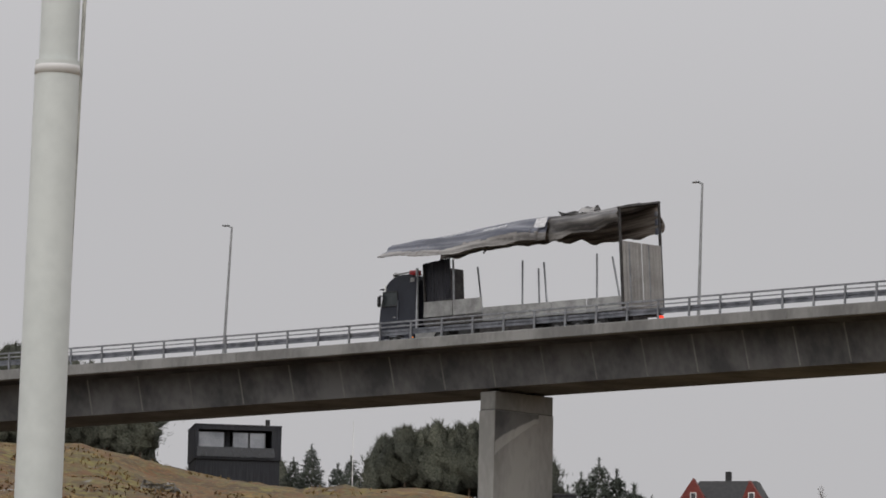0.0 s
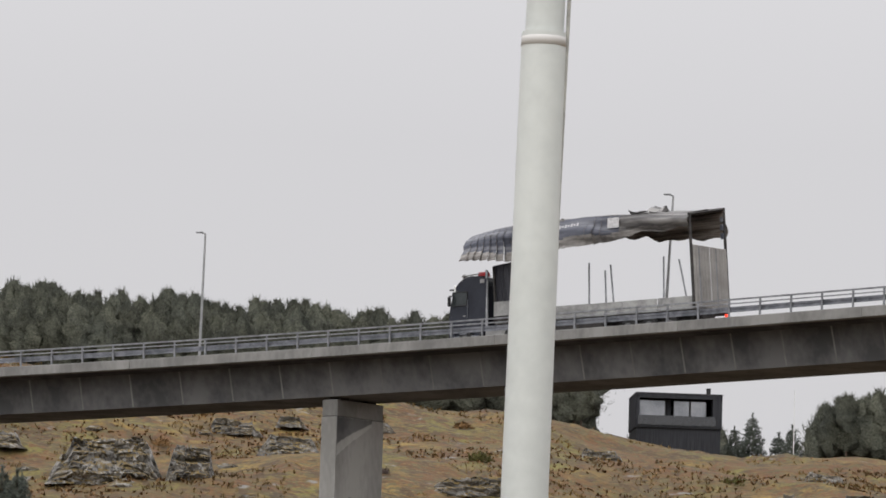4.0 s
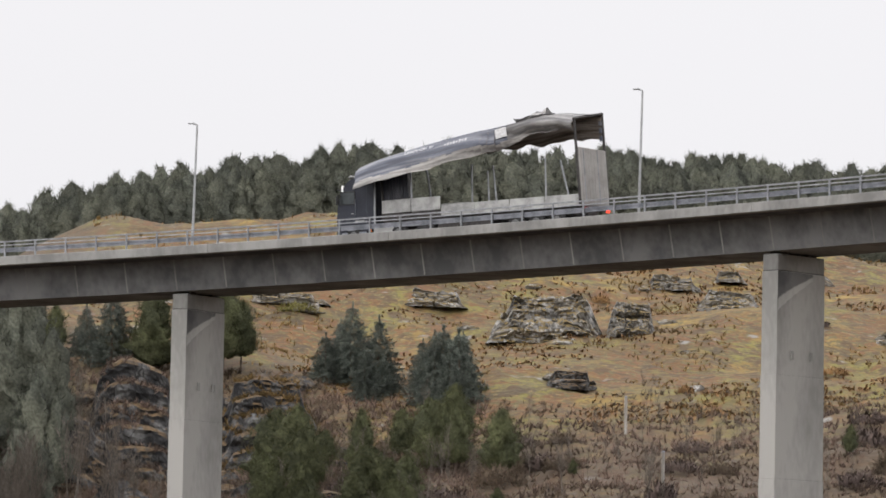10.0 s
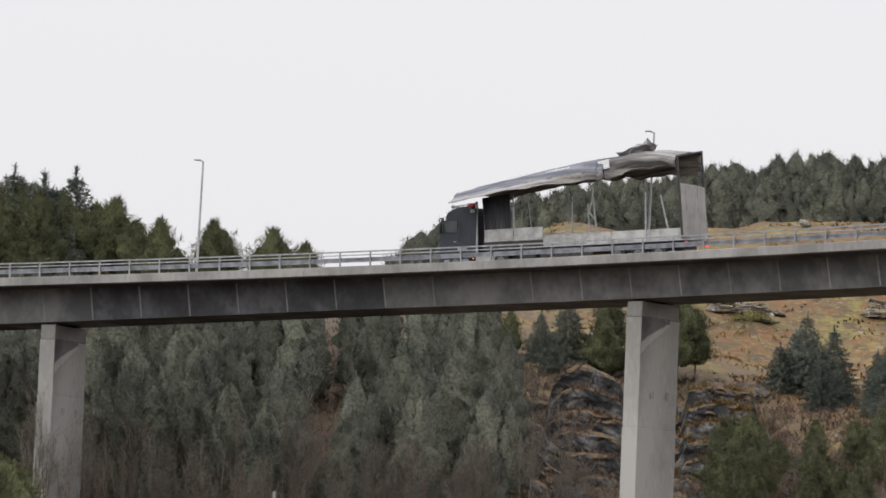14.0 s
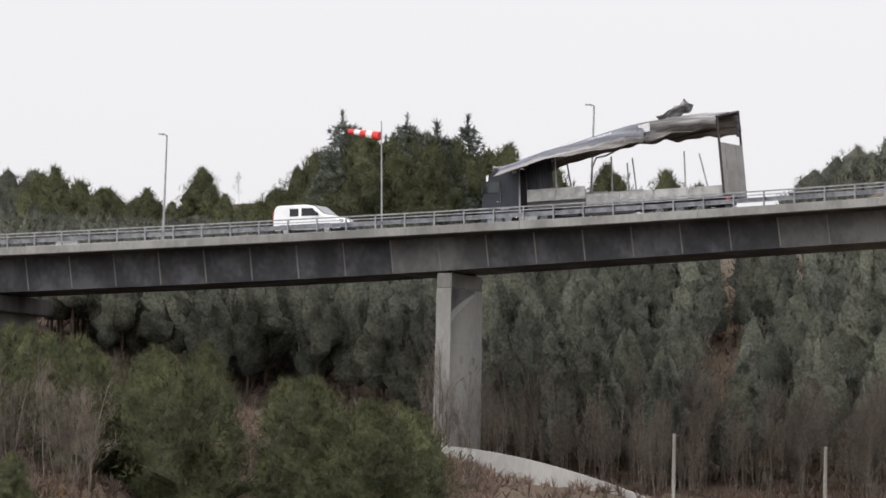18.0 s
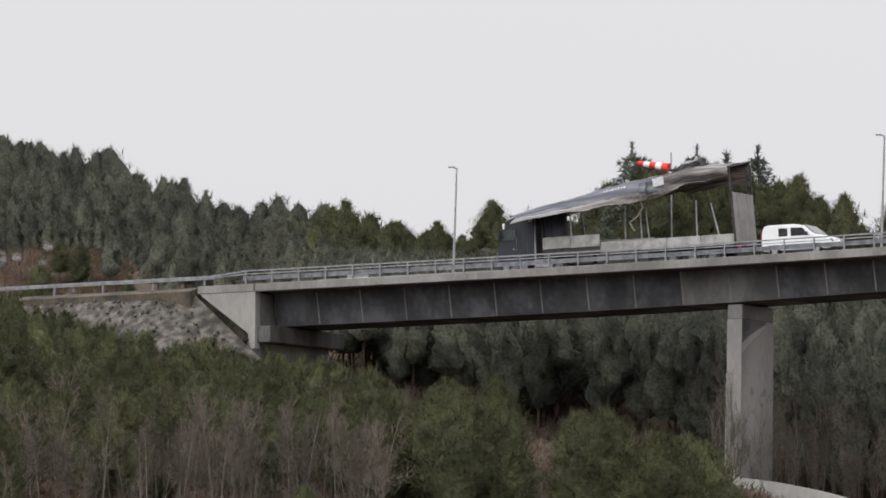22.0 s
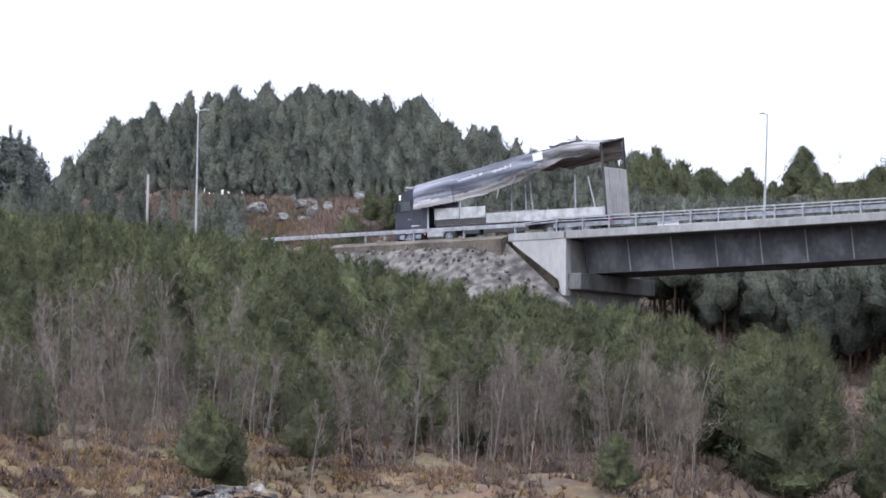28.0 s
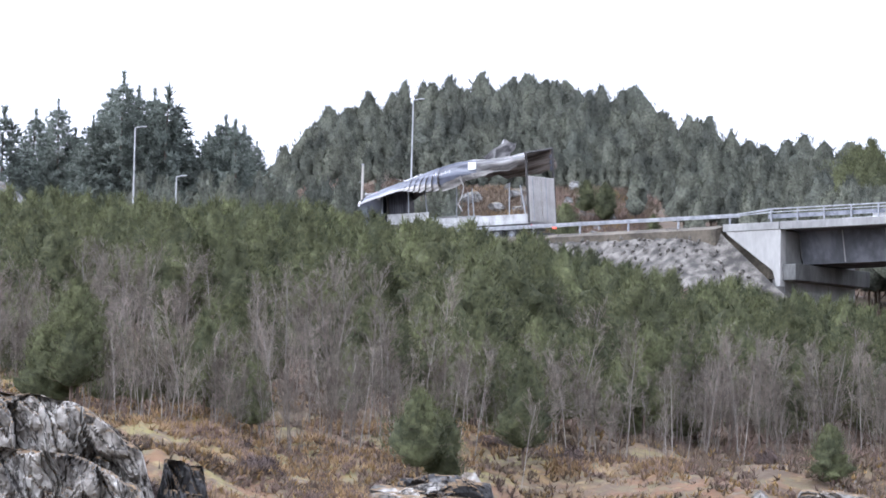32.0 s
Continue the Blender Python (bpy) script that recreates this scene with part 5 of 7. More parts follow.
for k in range(36):
    bush("juniper_bush", "low dark juniper bush on the open hill", rng.uniform(-12.5, 1.0), rng.uniform(330, 430), rng.uniform(1.2, 3.4), rng.uniform(0.35, 0.8), (OLIVE, PURPLE, RUST)[k % 3], 240)

small = [(-12 + 14.5 * rng.uniform(0, 1), 330 + 105 * rng.uniform(0, 1), rng.uniform(0.5, 1.3), rng.uniform(0.6, 1), rng.uniform(0.25, 0.5), -0.12) for _ in range(30)]
rocks(small, ROCK, "grey rock breaking through dry grass", "crag rocks", 0.75)
ledges = [(0.5 + 3.8 * rng.uniform(0, 1), 310 + 34 * rng.uniform(0, 1), rng.uniform(0.8, 2.2), rng.uniform(0.8, 1.4), rng.uniform(0.6, 1.3), -0.1) for _ in range(18)]
rocks(ledges + [(6.2, 336, 2.2, 2, 1.8, 0.4), (6.5, 338, 1.8, 2, 1.4, 0.4), (4.6, 330, 2.0, 2, 1.5, 0), (5.3, 334, 1.7, 2, 1.2, 0), (0.2, 300, 2.0, 2, 0.8, 0), (7.6, 300, 1.6, 1.4, 0.8, 0), (7.9, 302, 1.2, 1, 0.9, 0), (8.0, 298, 1.6, 1.2, 0.7, 0), (-0.4, 306, 1.6, 1.4, 0.6, 0)],
      ROCK_DARK, "dark wet rock ledge with a grassy top", "dark rocks")
rocks(((11.3, 368, 2.4, 2, 0.6, -0.4), (10.8, 367, 1.8, 1.5, 0.5, -0.3), (11.7, 367, 1.5, 1.5, 0.5, -0.3), (17.54, 370, 1.2, 1.0, 0.5, 0.1), (16.9, 371, 0.8, 0.8, 0.45, 0.1), (16.35, 370, 0.6, 0.6, 0.45, 0.2), (18.1, 368, 0.9, 0.8, 0.5, 0.1),
       (17.2, 367, 0.8, 0.7, 0.45, 0.1), (16.7, 367, 0.6, 0.6, 0.5, 0.1), (17.8, 366, 0.7, 0.6, 0.4, 0), (17.0, 366, 0.5, 0.5, 0.35, 0), (22.7, 356, 3.0, 2, 2.0, 1.0), (22.25, 357, 2.4, 2, 1.5, 0.8), (23.3, 356, 2.6, 2, 2.2, 1.0), (21.9, 355, 1.6, 1.5, 1.1, 0.4)),
      BOULDER, "pale grey boulder on the wooded knoll", "boulders")
rocks([(rng.uniform(15.8, 18.5), rng.uniform(352, 374), rng.uniform(0.3, 0.9), rng.uniform(0.3, 0.8), rng.uniform(0.25, 0.6), 0.05) for _ in range(24)], BOULDER, "pale grey boulder in the knoll's heather", "boulders")
rocks([(17.0 + 1.4 * rng.uniform(0, 1), 162 + 3 * rng.uniform(0, 1), rng.uniform(0.5, 1.3), rng.uniform(0.4, 0.8), rng.uniform(0.2, 0.5), 0.1) for _ in range(9)], CLIFF, "flat grey rock slab below a low pine", "shore boulders")
rocks(((17.5, 176, 1.6, 1.2, 1.0, -0.2), (18.0, 172, 1.4, 1.2, 0.7, 0), (17.1, 170, 1.3, 1.0, 0.6, 0), (12.9, 186, 1.3, 1, 0.5, 0.2), (12.4, 188, 0.8, 0.8, 0.45, 0.2), (12.1, 190, 0.7, 0.6, 0.5, 0.2), (11.6, 190, 0.9, 0.8, 0.4, 0.2), (14.2, 184, 0.5, 0.5, 0.4, 0.2)),
      CLIFF, "pale boulder in the grass by the shore", "shore boulders")

# stony embankment beside the abutment, starting along the wing wall's sloping end
def bank(a, b):
    """A place on the bank: a along the road, b down the slope, both 0 to 1."""
    up = -0.25 - 4.6 * b * min(1, 0.35 + 1.2 * (1 - a))
    start = 211.4 - 1.32 * max(0, -0.5 - up)
    out = min(1, 0.12 + 5 * a) * min(1, 0.35 + 1.6 * (1 - a))
    return on(start + (232 - start) * a, 0.05 - 5.0 * b * out, up)


verts = [bank(i / 60, j / 16) + Vector((0, -0.2 * abs(noise.noise(Vector((i * 0.6, j * 0.7, 3)))), 0.16 * noise.noise(Vector((i * 0.9, j * 0.9, 0))))) * min(1, i / 4) for i in range(61) for j in range(17)]
faces = [(i * 17 + j, i * 17 + j + 1, i * 17 + j + 18, i * 17 + j + 17) for i in range(60) for j in range(16)]
emb = link("stone_embankment", verts, faces, RUBBLE)
tagged(emb, "grey blasted-stone embankment with dry grass beside the bridge", "embankment", kind="structure")

stone_meshes = []
for k in range(4):
    bm = B()
    bmesh.ops.create_icosphere(bm, subdivisions=1, radius=1)
    for v in bm.verts:
        v.co = Vector((v.co.x, v.co.y * 0.8, v.co.z * 0.65)) * (1 + 0.5 * noise.noise(v.co * 1.5 + Vector((k * 5, 0, 0))))
    first = part("stone", bm, RUBBLE, emb)
    stone_meshes.append(first)
for k in range(296):
    p = bank(rng.uniform(0.03, 0.95), rng.uniform(0, 1)) + Vector((0, -0.1, 0.05))
    ob = stone_meshes[k] if k < 4 else new("stone", stone_meshes[k % 4].data)
    ob.parent = emb
    r = rng.uniform(0.07, 0.2)
    ob.matrix_basis = Matrix.Translation(p) @ Euler(rng.uniform(0, 6, 3)).to_matrix().to_4x4() @ Matrix.Scale(r, 4)

# ---- dry tussocks and heather, joined ----
def tufts(name, label, n, a0, a1, d0, d1, length, width, material, per=7, keep=None):
    az, dd = rng.uniform(a0, a1, n * 3), rng.uniform(d0, d1, n * 3)
    p = [spot(a, d, 0.02) for a, d in zip(az, dd) if keep is None or keep(polar(a, d))][:n]
    c = np.array([tuple(q) for q in p])
    up = np.repeat([[0, 0, 1.2]], len(c), axis=0)
    v, f, nn = tufted(c, up, per, length, width, 0.0, up)
    ob = link(name, v.tolist(), f.tolist(), material)
    soften(ob, nn)
    tagged(ob, label, "grass", kind="stuff")


tufts("dry_grass", "ochre dry grass by the shore rocks", 7000, 11, 24.5, 150, 210, 0.26, 0.08, TUSSOCK, 7)
tufts("heather", "low rust-brown heather on the hill", 9000, -13, 5, 276, 338, 0.32, 0.1, HEATHER, 8, lambda p: noise.noise(p * 0.09 + Vector((4, 4, 0))) < 0.2)
tufts("scrub", "dark brown scrub at the foot of the slope", 9000, -13, 4, 262, 328, 0.42, 0.12, SCRUB, 8)
tufts("heather", "rust-brown clumps of heather on the open hill", 9000, -13, 3, 326, 445, 0.2, 0.2, RUST, 6, lambda p: noise.noise(p * 0.05) + 0.6 * noise.noise(p * 0.2) > 0.16)
tufts("dry_grass", "ochre tussocks on the open hill", 7000, -13, 3, 326, 445, 0.3, 0.1, TUSSOCK, 7, lambda p: noise.noise(p * 0.11 + Vector((3, 1, 0))) > 0.12)
tufts("scrub", "dark brown scrub under the trees", 12000, 2.5, 24.5, 205, 350, 0.7, 0.12, SCRUB, 8)
tufts("scrub", "brown heather mounds among shore rocks", 8000, 12, 24.5, 148, 210, 0.28, 0.08, SCRUB, 9, lambda p: noise.noise(p * 0.18) > -0.02)
tufts("heather", "rust heather above the shore", 7000, 12, 24.5, 148, 210, 0.26, 0.08, HEATHER, 9, lambda p: noise.noise(p * 0.3 + Vector((1, 7, 0))) > -0.05)

tufts("heather", "rust-brown heather on the knoll behind the road", 9500, 15.4, 20, 346, 378, 0.5, 0.09, HEATHER, 9)
tufts("dry_grass", "dry orange grass in clumps above the shore", 9000, 15, 24.5, 150, 200, 0.28, 0.08, ORANGE, 8, lambda p: noise.noise(p * 0.25 + Vector((2, 9, 0))) > -0.05)
tufts("dry_grass", "dry grass on the road bank", 700, 13.8, 17, 306, 312, 0.3, 0.06, TUSSOCK, 6)
tufts("scrub", "dark brown scrub on the knoll", 3800, 15.4, 20, 346, 378, 0.7, 0.1, SCRUB, 9, lambda p: noise.noise(p * 0.16) > 0.0)
tufts("dry_grass", "dry yellow grass on the knoll", 1800, 15.6, 18.9, 350, 376, 0.4, 0.09, TUSSOCK, 7, lambda p: noise.noise(p * 0.2 + Vector((5, 0, 0))) > 0.12)
for k in range(12):
    a, d = rng.uniform(15.4, 18.4), rng.uniform(350, 360)
    plant_to(PINES, k, a, d, spot(a, d).z + rng.uniform(1.8, 3.6), 0.15)
# shrubs and trees at the foot of the open slope
for k in range(30):
    a, d = rng.uniform(-1.7, 1.1), rng.uniform(280, 322)
    plant_to(PINES, k, a, d, spot(a, d).z + rng.uniform(2.2, 5.6), 0.15)
for k in range(8):
    a, d = rng.uniform(-6, 3), rng.uniform(280, 330)
    plant_to(PINES, k + 2, a, d, spot(a, d).z + rng.uniform(1.2, 2.6), 0.1)
tufts("heather", "dark rust heather between the rock ledges", 5200, 0.2, 5.2, 296, 346, 0.55, 0.1, HEATHER, 9)
tufts("scrub", "brown scrub between the rock ledges", 2600, -1.5, 5.6, 290, 340, 0.8, 0.1, SCRUB, 9)
tufts("scrub", "brown scrub beside the pier", 1600, 8.0, 10.6, 255, 300, 0.7, 0.1, SCRUB, 9)
# the strip between the shelf and the wood, and the ground under the front birches
bare_wood("brush_thicket", "leafless brown brush beside the abutment",
          [(a, d, rng.uniform(1.2, 2.8)) for a, d in zip(rng.uniform(9.5, 12.9, 70), rng.uniform(276, 312, 70)) if d < level(BEHIND, a) - 12 or d > level(BEHIND, a) + 2])
tufts("scrub", "brown brush beside the abutment", 3000, 9.5, 13.2, 262, 320, 0.8, 0.11, SCRUB, 9)
tufts("heather", "rust heather under the front birches", 6500, 12.2, 24.8, 198, 240, 0.45, 0.1, HEATHER, 8)
tufts("scrub", "brown heather between the shore rocks", 6500, 12.2, 24.8, 150, 214, 0.28, 0.08, SCRUB, 8)
rocks([(rng.uniform(10.6, 12.8), rng.uniform(292, 306), rng.uniform(0.4, 1.0), rng.uniform(0.4, 0.9), rng.uniform(0.3, 0.7), 0.05) for _ in range(16)], BOULDER, "grey boulder on the slope below the bridge", "slope boulders")


# ---- houses on the hill ----
def face_camera(az, d, z, turn=0.0):
    """x to the right as seen from the camera, y away, z up."""
    return Matrix.Translation(polar(az, d, z)) @ Matrix.Rotation(radians(az + turn), 4, "Z")


def window(parent, w, h, at, glass=GLASS, frame_mat=BLACK):
    bm = B()
    for x in (-w / 2, w / 2):
        box(bm, (0.08, 0.1, h + 0.08), (at[0] + x, at[1], at[2]), 0.01)
    for z in (-h / 2, h / 2):
        box(bm, (w, 0.1, 0.08), (at[0], at[1], at[2] + z), 0.01)
    fr = part("window", bm, frame_mat, parent)
    bm = B()
    box(bm, (w - 0.06, 0.03, h - 0.06), at, 0)
    part("pane", bm, glass, fr)


house = thing("modern_house", face_camera(-8.57, 480, 38.6, 6), "black flat-roofed modern house with large upper windows", "house")
bm = B()
box(bm, (8.0, 7.0, 2.5), (0, 3.5, 1.25), 0.03)
part("lower_wall", bm, HOUSEBLACK, house)
for name, size, at in (("floor_slab", (8.2, 7.2, 0.3), (0, 3.4, 2.65)), ("roof_slab", (8.2, 7.2, 0.4), (0, 3.4, 5.5)), ("side_wall", (0.35, 7.2, 2.9), (-3.93, 3.4, 4.1)),
                       ("side_wall", (0.9, 7.2, 2.9), (3.65, 3.4, 4.1)), ("inner_wall", (0.5, 5.9, 2.9), (-0.9, 4.0, 4.1)), ("rear_wall", (8.0, 0.2, 2.9), (0, 6.8, 4.1))):
    part(name, box(B(), size, at, 0.02), HOUSEBLACK, house)
bm = B()
box(bm, (8.3, 7.3, 0.12), (0, 3.4, 5.76), 0.02)
part("roof", bm, SLATE, house)
bm = B()
box(bm, (0.4, 0.4, 0.9), (3.1, 3.0, 6.2), 0.02)
part("chimney", bm, BLACK, house)
window(house, 2.5, 1.9, (-2.5, 0.6, 4.2), GLASS_PALE)
window(house, 1.5, 1.9, (0.3, 0.6, 4.2), GLASS_PALE)
window(house, 1.5, 1.9, (1.9, 0.6, 4.2), GLASS_PALE)
bm = B()
box(bm, (7.4, 0.03, 0.9), (-0.2, -0.3, 3.2), 0)
part("balustrade", bm, GLASS, house, "smoked glass balustrade")
bm = B()
box(bm, (1.3, 0.5, 0.35), (-0.7, -0.6, 0.1), 0.05)
part("step", bm, WHITEPAINT, house)

red = thing("red_house", face_camera(-14.05, 455, 31.2, -12), "dark red timber house with a black gabled roof", "house")
bm = B()
box(bm, (7.0, 6.0, 4.2), (0, 3, 2.1), 0.02)
part("wall", bm, REDWOOD, red)
bm = B()
v = [bm.verts.new(c) for c in ((-3.9, -0.4, 4.1), (3.9, -0.4, 4.1), (3.9, 6.4, 4.1), (-3.9, 6.4, 4.1), (-2.6, 2.2, 6.9), (2.6, 2.2, 6.9), (2.6, 3.8, 6.9), (-2.6, 3.8, 6.9))]
for q in ((0, 1, 5, 4), (1, 2, 6, 5), (2, 3, 7, 6), (3, 0, 4, 7), (4, 5, 6, 7), (3, 2, 1, 0)):
    bm.faces.new([v[i] for i in q])
bmesh.ops.recalc_face_normals(bm, faces=bm.faces)
part("roof", bm, BLACK, red)
bm = B()
box(bm, (0.5, 0.5, 1.2), (-0.1, 3, 7.2), 0.03)
part("chimney", bm, BLACK, red)
for pts, x in ((((-4.5, 4.0), (-2.6, 6.95), (-0.9, 4.0)), -2.55), (((1.5, 4.0), (2.55, 6.75), (4.4, 4.0)), 2.75)):
    bm = B()
    ends = [[bm.verts.new((px, y, pz)) for px, pz in pts] for y in (-0.55, 0.3)]
    bm.faces.new(ends[0])
    bm.faces.new(ends[1][::-1])
    for k in range(3):
        bm.faces.new((ends[0][k], ends[1][k], ends[1][(k + 1) % 3], ends[0][(k + 1) % 3]))
    bmesh.ops.recalc_face_normals(bm, faces=bm.faces)
    part("gable", bm, REDWOOD, red, "red boarded gable")
    window(red, 0.5, 0.8, (x, -0.58, 5.2), GLASS, WHITEPAINT)
for x in (-2.2, 0.2, 2.3):
    window(red, 0.9, 1.1, (x, -0.03, 2.4), GLASS, WHITEPAINT)

hut = thing("grey_house", face_camera(-12.95, 470, 33.4, 8), "long low grey timber cabin with a flat roof", "house")
bm = B()
box(bm, (6.2, 4, 2.3), (0, 2, 1.15), 0.02)
part("wall", bm, GREYWOOD, hut)
bm = B()
box(bm, (6.8, 4.8, 0.25), (0, 1.9, 2.45), 0.03)
part("roof", bm, SLATE, hut)
for x in (-2.3, -1.1, 0.2, 1.5, 2.5):
    window(hut, 0.85, 1.4, (x, -0.03, 1.3), GLASS_PALE, WHITEPAINT)
shed = thing("dark_shed", face_camera(-12.28, 455, 33.0, 4), "small dark blue shed below the cabin", "shed")
bm = B()
box(bm, (1.9, 2.2, 3.4), (0, 1.1, 1.7), 0.02)
part("wall", bm, HOUSEBLACK, shed)
bm = B()
box(bm, (2.1, 2.4, 0.14), (0, 1.1, 3.45), 0.02)
part("roof", bm, SLATE, shed)
window(shed, 1.4, 1.1, (0, -0.03, 2.6), GLASS_PALE)

flag = thing("thin_mast", face_camera(-9.87, 470, 37.5), "thin pale flag mast on the ridge", "flagpole")
bm = B()
rod(bm, (0, 0, 0), (0, 0, 6.6), 0.05, 0.03, 6)
part("pole", bm, WHITEPAINT, flag)


# ---- posts, lamps and the wind sock ----
def wood_post(az, d, top_el, label, r=0.11, cross=False):
    p = spot(az, d, 0.3)
    h = d * math.tan(radians(top_el)) - p.z
    t = thing("wooden_pole", Matrix.Translation(p), label, "utility pole", "poles on the slope")
    bm = B()
    rod(bm, (0, 0, 0), (0, 0, h), r, r * 0.8, 8)
    part("pole", bm, WOODPOLE, t)
    if cross:
        bm = B()
        box(bm, (0.9, 0.1, 0.1), (0, 0, h - 0.2), 0.02)
        part("crossarm", bm, WOODPOLE, t)
    bm = B()
    rod(bm, (0, 0, h - 0.02), (0, 0, h + 0.06), r * 1.1, r * 0.5, 8)
    part("cap", bm, ZINC_DARK, t)


for az, d, el, lab in ((-1.78, 375, 4.58, "grey wooden utility pole on the grass slope"), (-3.05, 322, 3.47, "grey wooden pole among shrubs"), (-3.48, 290, 2.86, "slim grey wooden pole at the foot of the slope"),
                       (18.75, 352, 4.66, "grey wooden stub of a pole beside the road"), (5.98, 285, 2.22, "short pale wooden pole under the bridge"), (4.28, 285, 2.1, "short pale wooden pole under the bridge")):
    wood_post(az, d, el, lab)
for az, d, el, arm in ((18.2, 347, 5.4, 0.5), (21.33, 340, 5.0, 0.5), (20.85, 338, 4.46, 0.4), (22.85, 342, 4.9, 0.5)):
    p = spot(az, d, 0.2)
    street_lamp(p, d * math.tan(radians(el)), "slim grey steel street lamp beside the road", radians(az), arm)

sock = thing("wind_sock", on_pose(182.7, DECK + 0.25, -0.4), "red and white striped wind sock on a slim steel mast", "wind sock")
h_mast = 7.8
bm = B()
rod(bm, (0, 0, 0), (0, 0, h_mast), 0.06, 0.04, 8)
part("mast", bm, LAMP_STEEL, sock)
for i in range(5):
    bm = B()
    rod(bm, (0.15 + i * 0.42, 0, h_mast - 0.9 + i * 0.08), (0.57 + i * 0.42, 0, h_mast - 0.82 + i * 0.08), 0.26 - 0.025 * i, 0.235 - 0.025 * i, 12)
    part("sock_ring", bm, (REDCLOTH, WHITECLOTH)[i % 2], sock, ("red band", "white band")[i % 2])
bm = B()
rod(bm, (0, 0, h_mast - 0.9), (0.15, 0, h_mast - 0.9), 0.02, 0.02, 6)
part("swivel", bm, ZINC_DARK, sock)

# white panel on the bridge and the concrete barrier below
panel = thing("white_signboard", on_pose(199.8, 0.6, 0.0), "small white sign board standing by the railing", "sign")
bm = B()
box(bm, (1.5, 0.06, 0.36), (0, 0, 0.2), 0.01)
part("board", bm, WHITEPAINT, panel)
bar = thing("concrete_barrier", Matrix(), "low curved pale concrete barrier beside the lower road", "barrier", kind="structure")
pts = []
for i in range(26):
    f = i / 25
    az = 8.75 - 2.9 * f
    el = 2.05 - 0.72 * f ** 1.6 + 0.02 * math.sin(f * 3)
    pts.append(polar(az, 288 - 10 * f, (288 - 10 * f) * math.tan(radians(el))))
v = []
for i, p in enumerate(pts):
    t = (pts[min(i + 1, 25)] - pts[max(i - 1, 0)]).normalized()
    n = Vector((-t.y, t.x, 0))
    v += [p + n * 0.12, p - n * 0.12, p - n * 0.3 + Vector((0, 0, -2.2)), p + n * 0.3 + Vector((0, 0, -2.2))]
link("barrier_wall", v, [(i * 4 + j, i * 4 + (j + 1) % 4, i * 4 + 4 + (j + 1) % 4, i * 4 + 4 + j) for i in range(25) for j in range(4)] + [(0, 1, 2, 3), (103, 102, 101, 100)], CONCRETE_PALE, bar)

# ---- the flagpole close to the camera ----
fp = thing("flagpole", Matrix.Translation(polar(-8.255, 9.0, -1.7)) @ pose(0, 0, 0, 0, 0.9, 0), "white fibreglass flagpole with a jointed sleeve and halyard", "flagpole")
bm = B()
rod(bm, (0, 0, 0), (0, 0, 3.17), 0.047, 0.0405, 64)
part("lower_tube", bm, WHITE_POLE, fp)
bm = B()
rod(bm, (0, 0, 3.16), (0, 0, 6.2), 0.0345, 0.03, 64)
part("upper_tube", bm, WHITE_POLE, fp)
bm = B()
rod(bm, (0, 0, 3.145), (0, 0, 3.17), 0.0415, 0.040, 64)
part("joint_ring", bm, WHITEPAINT, fp, "bright joint ring", True)
bm = B()
for i in range(24):
    z0, z1 = 0.4 + i * 0.23, 0.4 + (i + 1) * 0.23
    w = lambda z: (0.044 - 0.002 * z + 0.006 * math.sin(z * 2.1), -0.012)
    rod(bm, (*w(z0), z0), (*w(z1), z1), 0.0035, 0.0035, 6)
part("halyard", bm, ROPE, fp)

# ---- the lorry: x forward, y to its left (towards the camera), z up from the road ----
lorry = thing("articulated_lorry", on_pose(56.1, 5.7), "dark articulated lorry with a wrecked curtain-sided trailer and raised rear roof", "lorry")
NEAR_TOP, FAR_TOP = 5.85, 6.36
LEAN = Matrix.Translation((0, 0, 1.3)) @ Matrix.Rotation(radians(5.5), 4, "Y") @ Matrix.Translation((0, 0, -1.3))


def piece(name, blocks, material, parent, label="", bevel=0.02):
    bm = B()
    for size, at in blocks:
        box(bm, size, at, bevel)
    return part(name, bm, material, parent, label)


piece("chassis", (((12.4, 0.9, 0.28), (6.4, 0, 0.95)), ((5.6, 0.9, 0.25), (13.5, 0, 0.8)), ((13.0, 2.4, 0.12), (6.6, 0, 1.18))), STEEL_DARK, lorry)
piece("bed", (((13.2, 2.5, 0.12), (6.6, 0, 1.28)),), GREYWOOD, lorry, "grey plank trailer bed")


def wheel(x, y, dual=True):
    w = new("wheel")
    w.parent = lorry
    w.matrix_basis = Matrix.Translation((x, y, 0.5))
    bm = B()
    rod(bm, (0, -0.17, 0), (0, 0.17, 0), 0.5, 0.5, 20)
    bmesh.ops.bevel(bm, geom=[e for e in bm.edges if abs(e.verts[0].co.y - e.verts[1].co.y) < 0.01], offset=0.05, segments=2, affect="EDGES")
    part("tyre", bm, RUBBER, w)
    bm = B()
    rod(bm, (0, -0.175, 0), (0, 0.175, 0), 0.28, 0.28, 16)
    part("rim", bm, RIM, w)
    bm = B()
    rod(bm, (0, -0.2, 0), (0, 0.2, 0), 0.1, 0.1, 10)
    part("hub", bm, ZINC_DARK, w)
    return w


WHEELS = [wheel(x, y) for x in (1.6, 2.95, 4.3, 12.1, 15.2) for y in (-1.08, 1.08)]
# side boards: each a ribbed drop panel; two at the front stand higher


